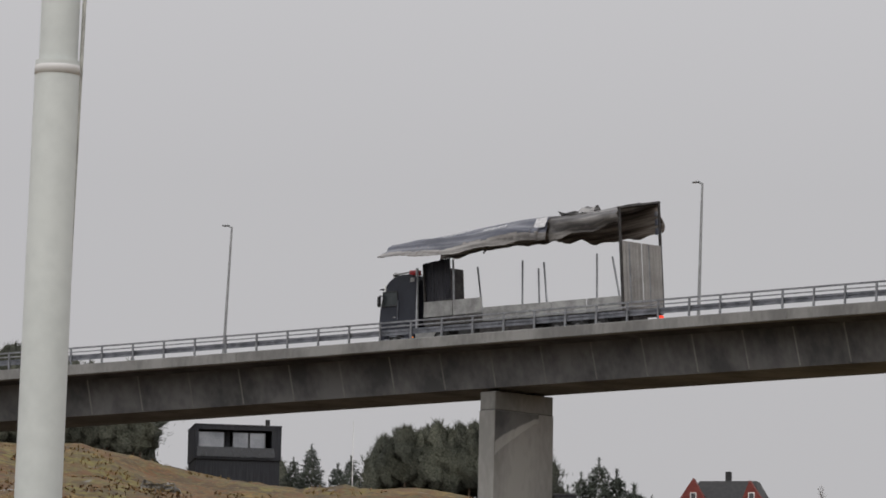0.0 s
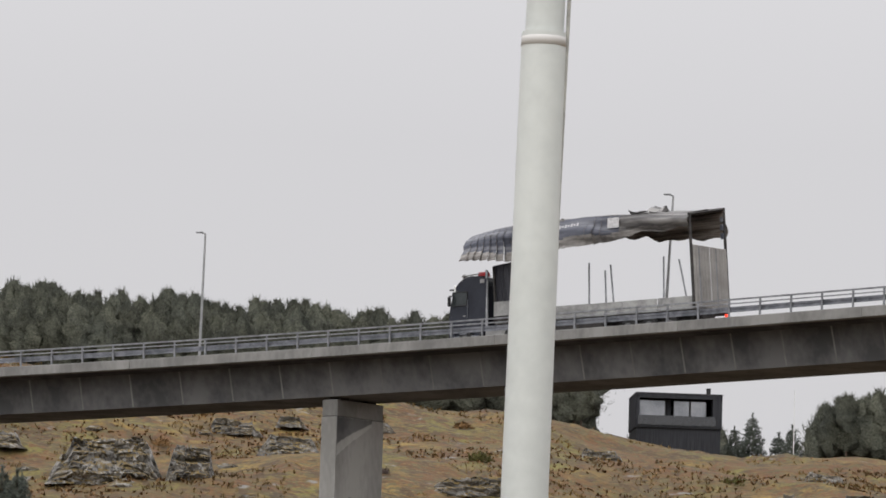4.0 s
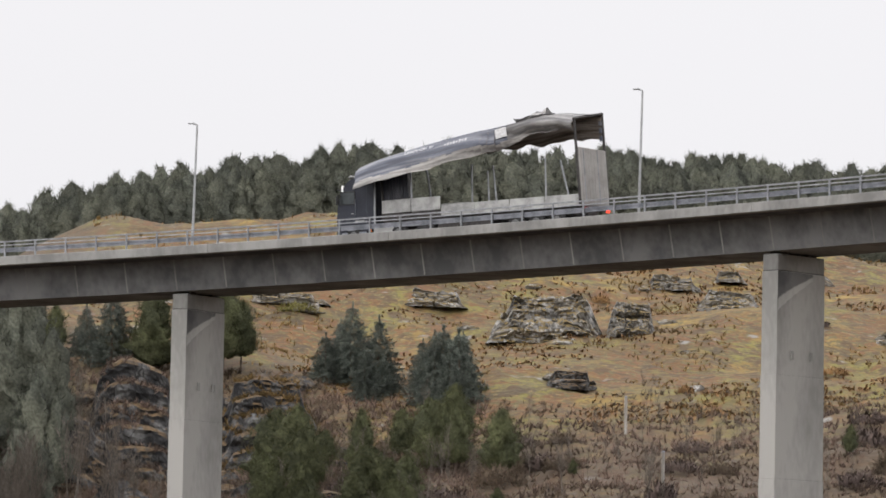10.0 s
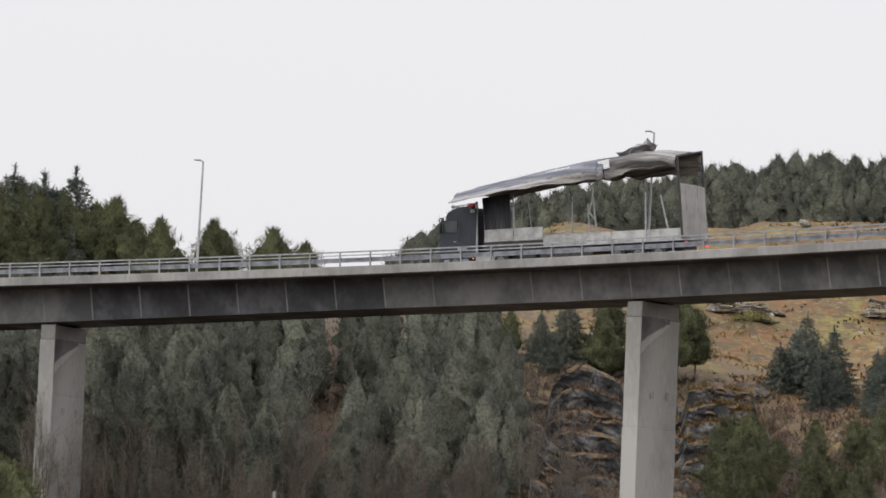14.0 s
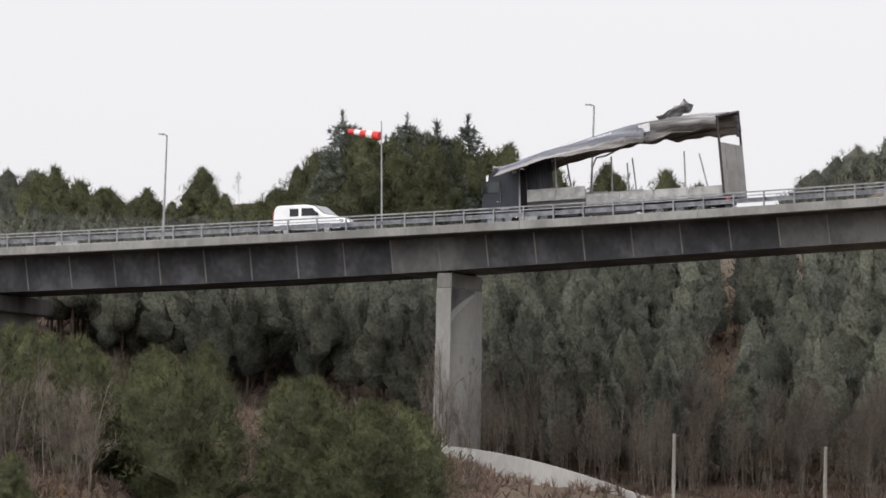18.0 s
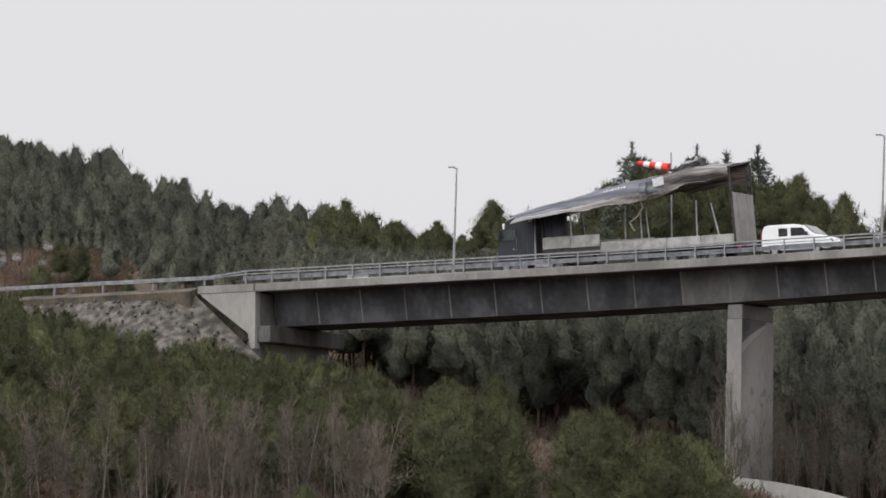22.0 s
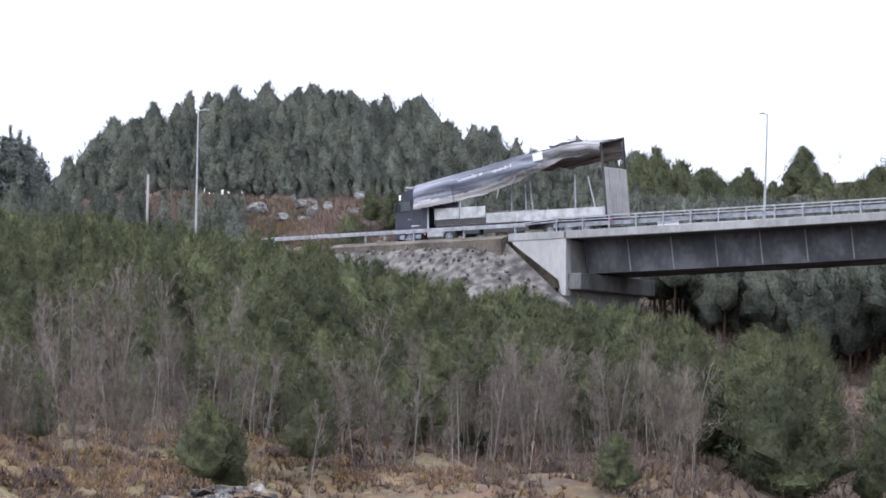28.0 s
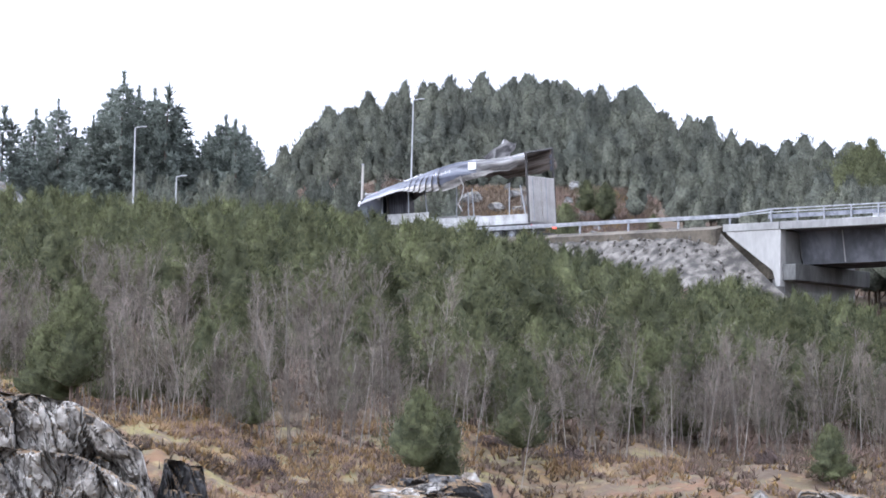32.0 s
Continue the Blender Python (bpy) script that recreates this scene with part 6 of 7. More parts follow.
def side_board(x, y, w, z0, z1):
    piece("side_board", [((w - 0.04, 0.03, z1 - z0), (x + w / 2, y, (z0 + z1) / 2))] + [((w - 0.06, 0.045, 0.04), (x + w / 2, y, z0 + 0.05 + k * (z1 - z0 - 0.1) / 3)) for k in range(4)], ALU, lorry)


for i in range(4):
    side_board(0.1 + i * 2.28, 1.27, 2.28, 1.2, 1.84)
    side_board(0.1 + i * 2.28, -1.27, 2.28, 1.2, 1.9 if i < 3 else 2.2)
for i in range(2):
    side_board(9.25 + i * 2.0, 1.27, 2.0, 1.6, 2.32)
    side_board(9.25 + i * 2.0, -1.27, 2.0, 1.6, 2.25)
piece("sill", (((4.0, 0.05, 0.3), (11.25, 1.25, 1.42)), ((4.0, 0.05, 0.3), (11.25, -1.25, 1.42))), STEEL_DARK, lorry)
# bare stakes along the far side, some leaning
for x, lean, top in ((11.15, 11, 4.1), (8.55, 2, 4.15), (7.4, 4, 3.72), (6.85, 8, 4.0), (3.65, 2, 4.15), (2.0, 16, 4.05)):
    bm = B()
    box(bm, (0.085, 0.06, top - 1.34), (0, 0, (top - 1.34) / 2), 0.01)
    part("stake", bm, ZINC, lorry).matrix_basis = pose(x, -0.6, 1.34, 0, lean, 0)
bm = B()
box(bm, (0.09, 0.07, 2.0), (0, 0, 1.0), 0.01)
part("stake", bm, ZINC, lorry).matrix_basis = pose(11.25, 1.2, 2.2, 0, 4, 0)
# rear frame and doors, leaning forward since the wreck; the near post is the shorter
for y, top in ((1.24, NEAR_TOP), (-1.24, FAR_TOP)):
    piece("rear_post", [((0.12, 0.12, top - 1.3), (0.06, y, (top + 1.3) / 2))], STEEL_DARK, lorry).matrix_basis = LEAN
bm = B()
rod(bm, (0.06, 1.3, NEAR_TOP - 0.06), (0.06, -1.3, FAR_TOP - 0.05), 0.08, 0.08, 4)
part("rear_header", bm, STEEL_DARK, lorry).matrix_basis = LEAN
for y0 in (-1.2, 0.02):
    door = piece("rear_door", [((0.05, 1.18, 3.0), (0.0, y0 + 0.59, 2.82))], DOORS, lorry, "pale ribbed rear door")
    door.matrix_basis = LEAN
    for k in range(6):
        piece("rib", [((0.05, 0.1, 2.96), (-0.045, y0 + 0.1 + k * 0.2, 2.82))], DOORS, door)
    bm = B()
    rod(bm, (-0.09, y0 + 0.85, 1.4), (-0.09, y0 + 0.85, 4.25), 0.018, 0.018, 6)
    part("lock_rod", bm, ZINC_DARK, door)
# navy end strips of the curtain still clipped to the far rear post
for k in range(3):
    piece("curtain_clip", [((0.2, 0.05, 0.3), (0.16, -1.16, 5.0 + 0.42 * k))], TARP_NAVY, lorry, "navy curtain end on the rear post").matrix_basis = LEAN
piece("bumper", [((0.1, 2.4, 0.16), (-0.02, 0, 0.62))], STEEL_DARK, lorry)
piece("tail_light", [((0.08, 0.3, 0.14), (-0.06, -1.0, 1.08))], REDLIGHT, lorry, "lit red tail light")
piece("tail_light", [((0.08, 0.3, 0.14), (-0.06, 1.0, 1.08))], REDGLASS, lorry, "unlit red tail light")
piece("side_marker", [((0.09, 0.04, 0.06), (14.0, 1.24, 0.75))], AMBER, lorry, "lit amber side marker")
# front bulkhead with the gathered curtain
bulk = piece("bulkhead", [((0.1, 2.5, 2.85), (13.15, 0, 2.73))], STEEL_DARK, lorry)
FLEAN = Matrix.Translation((12.4, 0, 1.3)) @ Matrix.Rotation(radians(5), 4, "Y") @ Matrix.Translation((-12.4, 0, -1.3))
bulk.matrix_basis = FLEAN
bm = B()
n = 26
v = []
for side in (1,):
    for i in range(n + 1):
        x = 11.42 + 1.85 * i / n
        y = side * (1.25 + 0.02 * math.sin(i * 1.9) + 0.012 * math.sin(i * 4.1)) - 0.12
        v += [bm.verts.new((x, y, 2.33)), bm.verts.new((x + 0.05 * math.sin(i), y, 4.22))]
    o = (n + 1) * 2 * (0 if side == 1 else 1)
    for i in range(n):
        bm.faces.new([v[o + 2 * i + k] for k in (0, 2, 3, 1)])
bmesh.ops.solidify(bm, geom=list(bm.faces), thickness=0.02)
part("gathered_curtain", bm, CURTAIN, lorry, "dark curtain gathered at the front").matrix_basis = FLEAN
bm = B()
rod(bm, (13.8, 1.15, 1.0), (13.9, 1.15, 3.95), 0.075, 0.07, 10)
part("exhaust_pipe", bm, ZINC, lorry)
# cab
cab = new("cab")
cab.parent = lorry
cab.matrix_basis = Matrix.Translation((1.03, 0, 0))
bm = B()
prof = [(12.95, 0.75), (12.95, 3.3), (13.05, 3.56), (13.35, 3.72), (14.1, 3.7), (14.6, 3.58), (14.95, 3.32), (15.18, 2.9), (15.36, 2.2), (15.42, 1.5), (15.38, 0.55), (14.9, 0.45), (14.8, 0.85), (13.6, 0.85), (13.5, 0.6)]
left = [bm.verts.new((x, 1.22, z)) for x, z in prof]
right = [bm.verts.new((x, -1.22, z)) for x, z in prof]
bm.faces.new(left)
bm.faces.new(right[::-1])
for i in range(len(prof)):
    j = (i + 1) % len(prof)
    bm.faces.new((left[i], right[i], right[j], left[j]))
bmesh.ops.recalc_face_normals(bm, faces=bm.faces)
bmesh.ops.bevel(bm, geom=list(bm.edges), offset=0.09, segments=3, affect="EDGES")
part("cab_body", bm, CAB, cab)
for y in (1.225, -1.225):
    side = piece("side_window", [((1.0, 0.05, 0.06), (14.62, y, 2.95)), ((1.0, 0.05, 0.06), (14.62, y, 2.28)), ((0.06, 0.05, 0.7), (14.12, y, 2.62)), ((0.06, 0.05, 0.7), (15.1, y, 2.62))], BLACK, cab, "black-framed side window", 0.01)
    piece("pane", [((0.94, 0.02, 0.62), (14.61, y, 2.615))], CABGLASS, side, "tinted glass pane", 0)
    piece("air_deflector", [((0.5, 0.05, 2.5), (13.05, y * 0.99, 2.3))], CAB, cab, "", 0.02)
    piece("locker_hatch", [((0.5, 0.02, 0.45), (13.6, y, 1.35))], CAB, cab, "", 0.01)
    piece("grab_rail", [((0.03, 0.05, 0.9), (14.03, y * 1.02, 2.1))], ZINC_DARK, cab, "", 0.01)
piece("door_seam", [((0.02, 0.02, 1.9), (14.15, 1.225, 1.7)), ((1.1, 0.02, 0.02), (14.7, 1.225, 1.9))], BLACK, cab, "", 0)
bm = B()
box(bm, (0.06, 2.2, 0.8), (15.22, 0, 2.7), 0.02, Matrix.Rotation(radians(-15), 4, "Y"))
part("windscreen", bm, GLASS, cab)
piece("wheel_arch", [((1.25, 0.1, 0.16), (14.2, 1.18, 1.12))], BLACK, cab, "", 0.04)
piece("door_handle", [((0.16, 0.03, 0.05), (14.25, 1.235, 1.75))], ALU, cab, "", 0.01)
piece("marker_lamp", [((0.1, 0.06, 0.1), (15.02, 1.2, 3.2)), ((0.16, 0.12, 0.4), (14.98, 1.18, 3.12))], WHITEPAINT, cab, "white corner marker lamp", 0.04)
piece("side_stripe", [((1.6, 0.02, 0.1), (14.2, 1.226, 1.32))], ALU, cab, "", 0.01)
piece("deflector_cap", [((0.36, 0.14, 0.26), (13.08, 1.18, 3.42))], ALU, cab, "pale metal cap behind the roof", 0.05)
piece("sun_visor", [((0.4, 2.3, 0.06), (15.25, 0, 3.12))], BLACK, cab)
piece("door_panel", [((1.15, 0.02, 1.1), (14.62, 1.228, 1.68))], CAB, cab, "", 0.01)
piece("side_skirt", [((1.7, 0.05, 0.28), (14.15, 1.2, 0.62))], ZINC_DARK, cab, "", 0.02)
for y in (1.42, -1.42):
    piece("mirror", [((0.12, 0.2, 0.5), (15.15, y, 2.5)), ((0.05, 0.3, 0.05), (15.12, y * 0.93, 2.78))], BLACK, cab, "", 0.04)
piece("grille", [((0.05, 1.9, 0.9), (15.4, 0, 1.3))], BLACK, cab)
piece("front_bumper", [((0.3, 2.4, 0.45), (15.3, 0, 0.45))], CAB, cab)
for k in range(2):
    piece("step", [((0.5, 0.2, 0.06), (14.3, 1.18, 0.5 + 0.35 * k))], ZINC_DARK, cab)
bm = B()
rod(bm, (13.5, 0.95, 3.84), (14.75, 0.95, 3.78), 0.035, 0.035, 6)
rod(bm, (13.5, -0.95, 3.84), (14.75, -0.95, 3.78), 0.035, 0.035, 6)
rod(bm, (14.7, -1.0, 3.78), (14.7, 1.0, 3.78), 0.035, 0.035, 6)
for x in (13.6, 14.2, 14.7):
    for y in (0.95, -0.95):
        rod(bm, (x, y, 3.5), (x, y, 3.8), 0.02, 0.02, 5)
part("roof_bar", bm, ALU, cab)
for i in range(4):
    piece("roof_lamp", [((0.14, 0.24, 0.2), (14.78, -0.75 + 0.5 * i, 3.8))], ALU, cab, "", 0.05)
piece("red_beacon", [((0.58, 0.34, 0.2), (13.4, 0.8, 3.82)), ((0.66, 0.38, 0.05), (13.4, 0.8, 3.72))], REDGLASS, cab, "red roof beacon", 0.05)
piece("fuel_tank", [((1.4, 0.6, 0.6), (13.2, 0.95, 0.75))], ALU, lorry, "", 0.12)
piece("side_skirt", [((3.5, 0.04, 0.5), (7.7, 1.2, 0.85))], STEEL_DARK, lorry)
piece("toolbox", [((1.1, 0.5, 0.5), (10.3, 1.0, 0.85))], BLACK, lorry)

# the torn roof and curtains: a chain of stiff lengths, each turning on the one behind it
NSEG, SEG = 36, 0.4
DROP = ((0, 0.55), (2.5, 0.75), (4.6, 1.15), (7, 1.55), (10, 1.7), (14.3, 1.75))
FAR_DROP = ((0, 1.35), (3, 1.25), (6, 0.8), (9, 0.5), (14.3, 0.45))


# the roof cloth by time: the climb of the roof going forward, how deep the curtain hangs there, then the strap's and the torn flap's angle
CLOTH = []


def cloth(t, climb, deep, strap, flap):
    CLOTH.append((t, climb + deep + (strap, flap)))


cloth(0, (-7, -1, -1, -1, -4, -5, -4, -4, -4, -4, -3), (1.8, 1.7, 1.4, 1.2, 1.2, 1.3, 1.3, 1.4, 1.3, 1.1, 0.7), -20, 3)
cloth(1, (-2, 1, 1, -5, -9, -9, -11, -11, -11, -6, -3), (1.7, 1.5, 1.4, 1.4, 1.4, 1.5, 1.6, 1.7, 1.7, 1.6, 1.6), -20, 5)
cloth(2, (-2, 1, 17, 17, 2, -9, -13, -14, -16, -16, -16), (1.2, 1.1, 1.3, 1.8, 2.2, 2.4, 2.3, 2.2, 2.0, 1.7, 1.3), -30, 0)
cloth(3, (2, 7, 4, 1, 1, 1, 2, 2, 2, -3, -11), (1.7, 1.6, 1.6, 1.4, 1.5, 1.6, 1.9, 2.1, 2.3, 2.3, 1.7), -30, 0)
cloth(6, (-5, -2, -5, -5, -5, -2, -4, -5, -5, -8, -8), (1.2, 1.3, 1.8, 1.7, 1.6, 1.5, 1.5, 1.4, 1.4, 1.2, 1.0), 65, 5)
cloth(7, (12, -15, -5, -2, -4, -16, -16, -11, -9, -9, -11), (1.6, 1.5, 1.3, 1.4, 1.5, 1.4, 1.3, 1.1, 1.0, 0.9, 0.8), -75, 12)
cloth(8, (3, -1, -7, -7, -9, -10, -3, -1, -1, -1, 4), (1.5, 1.4, 1.2, 1.1, 1.1, 1.1, 1.1, 1.2, 1.3, 1.1, 0.6), -80, 0)
cloth(9, (10, -2, -3, -4, -13, -13, -13, -11, -6, -6, -9), (1.1, 1.1, 1.1, 1.0, 1.1, 1.0, 0.9, 0.8, 0.8, 0.9, 0.9), 38, 8)
cloth(10, (9, -1, -11, -9, -8, -8, -8, -8, -9, -9, -18), (1.6, 1.6, 1.4, 1.4, 1.5, 1.5, 1.6, 1.7, 1.6, 1.6, 1.5), -12, 10)
cloth(11, (-7, -2, -4, -7, -7, -6, -6, -6, -4, -3, -3), (1.4, 1.4, 1.5, 1.4, 1.3, 1.3, 1.2, 1.1, 0.9, 0.8, 0.7), -80, 0)
cloth(12, (8, -3, -8, -8, -5, -4, -4, -4, -4, -9, -10), (1.4, 1.4, 1.3, 1.2, 1.0, 1.0, 1.0, 1.1, 1.1, 1.0, 0.7), -50, 0)
cloth(13, (11, -2, -3, -6, -6, -9, -9, -10, -11, -11, -9), (1.4, 1.3, 1.2, 1.2, 1.1, 1.1, 1.1, 1.1, 1.0, 1.0, 0.9), -130, 28)
cloth(16, (9, -3, -10, -10, -9, -7, -7, -7, -10, -10, -10), (1.5, 1.7, 1.8, 1.7, 1.6, 1.5, 1.5, 1.3, 1.2, 1.0, 0.8), -60, 8)
cloth(17, (7, -5, -8, -8, -8, -10, -10, -10, -6, -6, -6), (1.6, 1.6, 1.4, 1.3, 1.2, 1.1, 1.0, 0.9, 0.8, 0.8, 0.7), -80, 0)
cloth(18, (2, -2, -2, -8, -11, -11, -13, -13, -13, -14, -14), (1.3, 1.3, 1.3, 1.4, 1.3, 1.3, 1.2, 1.0, 0.9, 0.9, 0.8), -40, 28)
cloth(19, (-5, -4, -4, -4, -4, -4, -10, -10, -10, -16, -17), (1.4, 1.4, 1.3, 1.3, 1.3, 1.2, 1.2, 1.2, 1.2, 1.1, 0.8), -120, 38)
cloth(20, (3, -5, -5, -9, -10, -10, -10, -10, -10, -7, -6), (1.4, 1.2, 1.2, 1.1, 1.0, 0.9, 0.8, 0.7, 0.6, 0.7, 0.9), -70, 14)
cloth(21, (1, -4, -13, -13, -13, -10, -10, -10, -9, -9, -9), (1.5, 1.6, 1.6, 1.5, 1.4, 1.4, 1.4, 1.2, 1.1, 0.9, 0.8), -60, 8)
cloth(22, (1, 0, -11, -10, -9, -9, -10, -11, -11, -12, -12), (1.5, 1.7, 1.6, 1.5, 1.5, 1.4, 1.4, 1.3, 1.2, 1.1, 0.9), -85, 20)
cloth(23, (-1, 1, -11, -11, -10, -9, -9, -11, -12, -14, -17), (1.8, 1.7, 1.3, 1.3, 1.4, 1.4, 1.4, 1.4, 1.4, 1.2, 1.0), -110, 10)
cloth(24, (-8, -6, -7, -7, -8, -8, -8, -8, -8, -8, -8), (1.4, 1.4, 1.3, 1.2, 1.1, 1.0, 0.9, 0.9, 0.8, 0.8, 0.7), -70, 24)
cloth(27, (2, -5, -13, -11, -11, -10, -10, -9, -9, -9, -8), (1.9, 2.0, 1.8, 1.8, 1.8, 2.0, 2.0, 2.0, 2.0, 2.0, 1.9), -90, 12)
cloth(28, (4, -6, -9, -10, -10, -11, -11, -11, -10, -10, -10), (1.8, 1.9, 2.0, 2.1, 2.0, 1.9, 2.0, 2.0, 1.9, 1.9, 1.8), -50, 14)
cloth(29, (0, -7, -12, -10, -10, -8, -8, -8, -9, -9, -12), (1.9, 1.9, 1.8, 1.8, 1.9, 1.9, 1.9, 1.8, 1.8, 1.7, 1.6), -80, 10)
cloth(30, (-2, -8, -10, -11, -11, -10, -10, -10, -11, -11, -11), (1.7, 1.9, 1.8, 1.7, 1.6, 1.5, 1.4, 1.3, 1.2, 1.0, 0.9), -95, 6)
cloth(31, (-7, 3, -7, -9, -11, -11, -10, -6, -6, -6, 0), (2.0, 2.0, 2.0, 1.8, 1.6, 1.4, 1.2, 1.2, 1.2, 0.9, 0.6), -60, 8)
cloth(32, (-10, -5, -2, 1, -5, -12, -13, -14, -14, -14, -13), (1.7, 1.9, 2.0, 2.2, 2.2, 2.0, 1.7, 1.3, 1.0, 1.0, 0.9), -100, 42)


def cloth_at(t):
    """Climb and depth of each length, and the strap's and the flap's angle."""
    ts = [r[0] for r in CLOTH]
    v = [float(np.interp(t, ts, [r[1][k] for r in CLOTH])) for k in range(24)]
    mid = [(k + 0.5) * NSEG / 11 - 0.5 for k in range(11)]
    spread = np.hanning(13)[1:-1] / 6

    def smooth(values):
        return np.convolve(np.pad(np.interp(range(NSEG), mid, values), 5, mode="edge"), spread, "valid")

    return [smooth(v[:11]), smooth(np.maximum(v[11:22], 0.85)), v[22], v[23]]


def swung(deep, i):
    """How far a length of the curtain is blown out from hanging, for the depth that it then shows."""
    return math.acos(min(1.0, max(0.1, (deep - 0.2) / along(DROP, (i + 0.5) * SEG))))


USUAL = [float(np.mean([swung(cloth_at(r[0])[1][i], i) for r in CLOTH])) for i in range(NSEG)]
TWIST = np.gradient(USUAL)


def creases(p):
    return 0.07 * noise.noise(p) + 0.045 * noise.noise(p * 2.7 + Vector((3, 1, 5))) + 0.02 * noise.noise(p * 6)


def two_faced(name, rows, inward, outer, label):
    """A length of cloth from rows of points: the outer face in its own colour, the lining a finger's width inside."""
    n, k = len(rows), len(rows[0])
    v = [p for r in rows for p in r] + [(p[0], p[1] + inward(j)[0], p[2] + inward(j)[1]) for r in rows for j, p in enumerate(r)]
    o = n * k
    f = []
    for a in range(n - 1):
        for b in range(k - 1):
            q = a * k + b
            f.append((q, q + 1, q + k + 1, q + k))
    f += [tuple(i + o for i in q[::-1]) for q in f]
    m = len(f) // 2
    ob = link(name, v, f, outer, lorry, label, True)
    ob.data.materials.append(LINING)
    for i, face in enumerate(ob.data.polygons):
        face.material_index = 1 if m <= i < 2 * m else 0
    return ob


def tarp_piece(i):
    """One length of roof cloth with the far curtain hanging from it; x runs forward from its hinge."""
    nx, ny, rows = 3, 28, []
    for a in range(nx + 1):
        g = -0.015 + (SEG + 0.03) * a / nx + i * SEG
        far = along(FAR_DROP, g) + 0.16 * noise.noise(Vector((g * 1.1, 0, 4)))
        row = []
        for b in range(ny + 1):
            q = b / ny
            if q < 0.62:
                w = q / 0.62
                y, z = 1.26 - 2.5 * w, 0.14 * math.sin(math.pi * w)
            else:
                w = (q - 0.62) / 0.38
                y, z = -1.24 + 0.12 * math.sin(5 * w * far + g * 0.4), -far * w
            c = creases(Vector((g * 0.3, y * 1.6, z * 1.6)))
            row.append((g, y + 0.5 * c, z + 1.3 * c * min(1, q * 6)))
        rows.append(row)
    return two_faced("roof_length", rows, lambda b: (0, -0.02) if b < ny * 0.62 else (0.02, 0), TARP, "creased grey tarpaulin roof with a brown lining")


def side_piece(i):
    """One length of the near side curtain, hanging from the roof's near edge; z runs down from it."""
    nx, ny, rows = 3, 20, []
    for a in range(nx + 1):
        g = -0.015 + (SEG + 0.03) * a / nx + i * SEG
        drop = along(DROP, g) + 0.14 * noise.noise(Vector((g * 0.8, 0, 9))) + 0.05 * noise.noise(Vector((g * 3.1, 0, 2)))
        row = []
        for b in range(ny + 1):
            w = b / ny
            fold = 0.055 * math.sin(7.5 * w * drop / 1.3 + g * 0.35 + 1.5 * noise.noise(Vector((g * 0.25, 2, 0)))) * min(1, 4 * w)
            c = creases(Vector((g * 0.32, 5.0, -drop * w * 1.7)))
            y, z, turn = 0.02 + 0.16 * math.sin(math.pi * min(1, w * 1.1)) - 0.1 * w + fold + 1.2 * c * min(1, 5 * w), -drop * w, TWIST[i] * (a / nx - 0.5)
            row.append((g + 0.06 * w * (a / nx - 0.5), y * math.cos(turn) - z * math.sin(turn), y * math.sin(turn) + z * math.cos(turn)))
        rows.append(row[::-1])
    ob = two_faced("curtain_length", rows, lambda b: (-0.02, 0), TARP if i < 11 else TARP_NAVY, "creased torn grey curtain" if i < 11 else "creased navy side curtain with a pale hem")
    # the hem is the pale, worn lower band
    ob.data.materials.append(TARP_WHITE)
    for k, face in enumerate(ob.data.polygons):
        if face.material_index == 0 and k < nx * ny and k % ny < 5 + 3 * noise.noise(Vector((k // ny * 0.12 + i * SEG, 3, 3)) * 0.7):
            face.material_index = 2
    return ob


TARPS = [tarp_piece(i) for i in range(NSEG)]
SIDES = [side_piece(i) for i in range(NSEG)]


def side_patch(i, g, z, w, h, material, name, label):
    """A piece of cloth or print lying on the curtain."""
    bm = B()
    box(bm, (w, 0.012, h), (g, 0.15, z), 0.004)
    return part(name, bm, material, SIDES[i], label)


side_patch(11, 4.75, -0.35, 0.75, 0.5, LETTER, "white_patch", "white torn patch")
words = bpy.data.curves.new("lettering", "FONT")
words.body, words.size, words.extrude, words.align_x = "Leverandør av", 0.34, 0.004, "CENTER"
holder = bpy.data.objects.new("lettering", words)
flat = bpy.data.meshes.new_from_object(holder)
bpy.data.objects.remove(holder)
flat.materials.append(SIGNTEXT)
sign = new("lettering", flat)
sign.parent = SIDES[24]
sign.matrix_basis = Matrix.Translation((10.0, 0.26, -0.55)) @ Matrix.Rotation(math.pi, 4, "Z") @ Matrix.Rotation(radians(90), 4, "X")
sign["label"] = "worn white lettering"
# the rest of the worn print: plain bars
for i, n in ((20, 2), (19, 2), (18, 2), (17, 2)):
    for k in range(n):
        side_patch(i, i * SEG + 0.1 + k * 0.2, -0.48, 0.11, 0.1 if k % 3 else 0.18, SIGNTEXT, "print_bar", "worn white print")
# loose strap: a chain of five stiff lengths from the roof's middle
STRAPS = []
for k in range(5):
    bm = B()
    box(bm, (0.66, 0.03, 0.1), (0.31, 0, 0), 0.01)
    STRAPS.append(part("loose_strap", bm, TARP_WHITE, lorry, "loose pale strap whipping in the wind"))

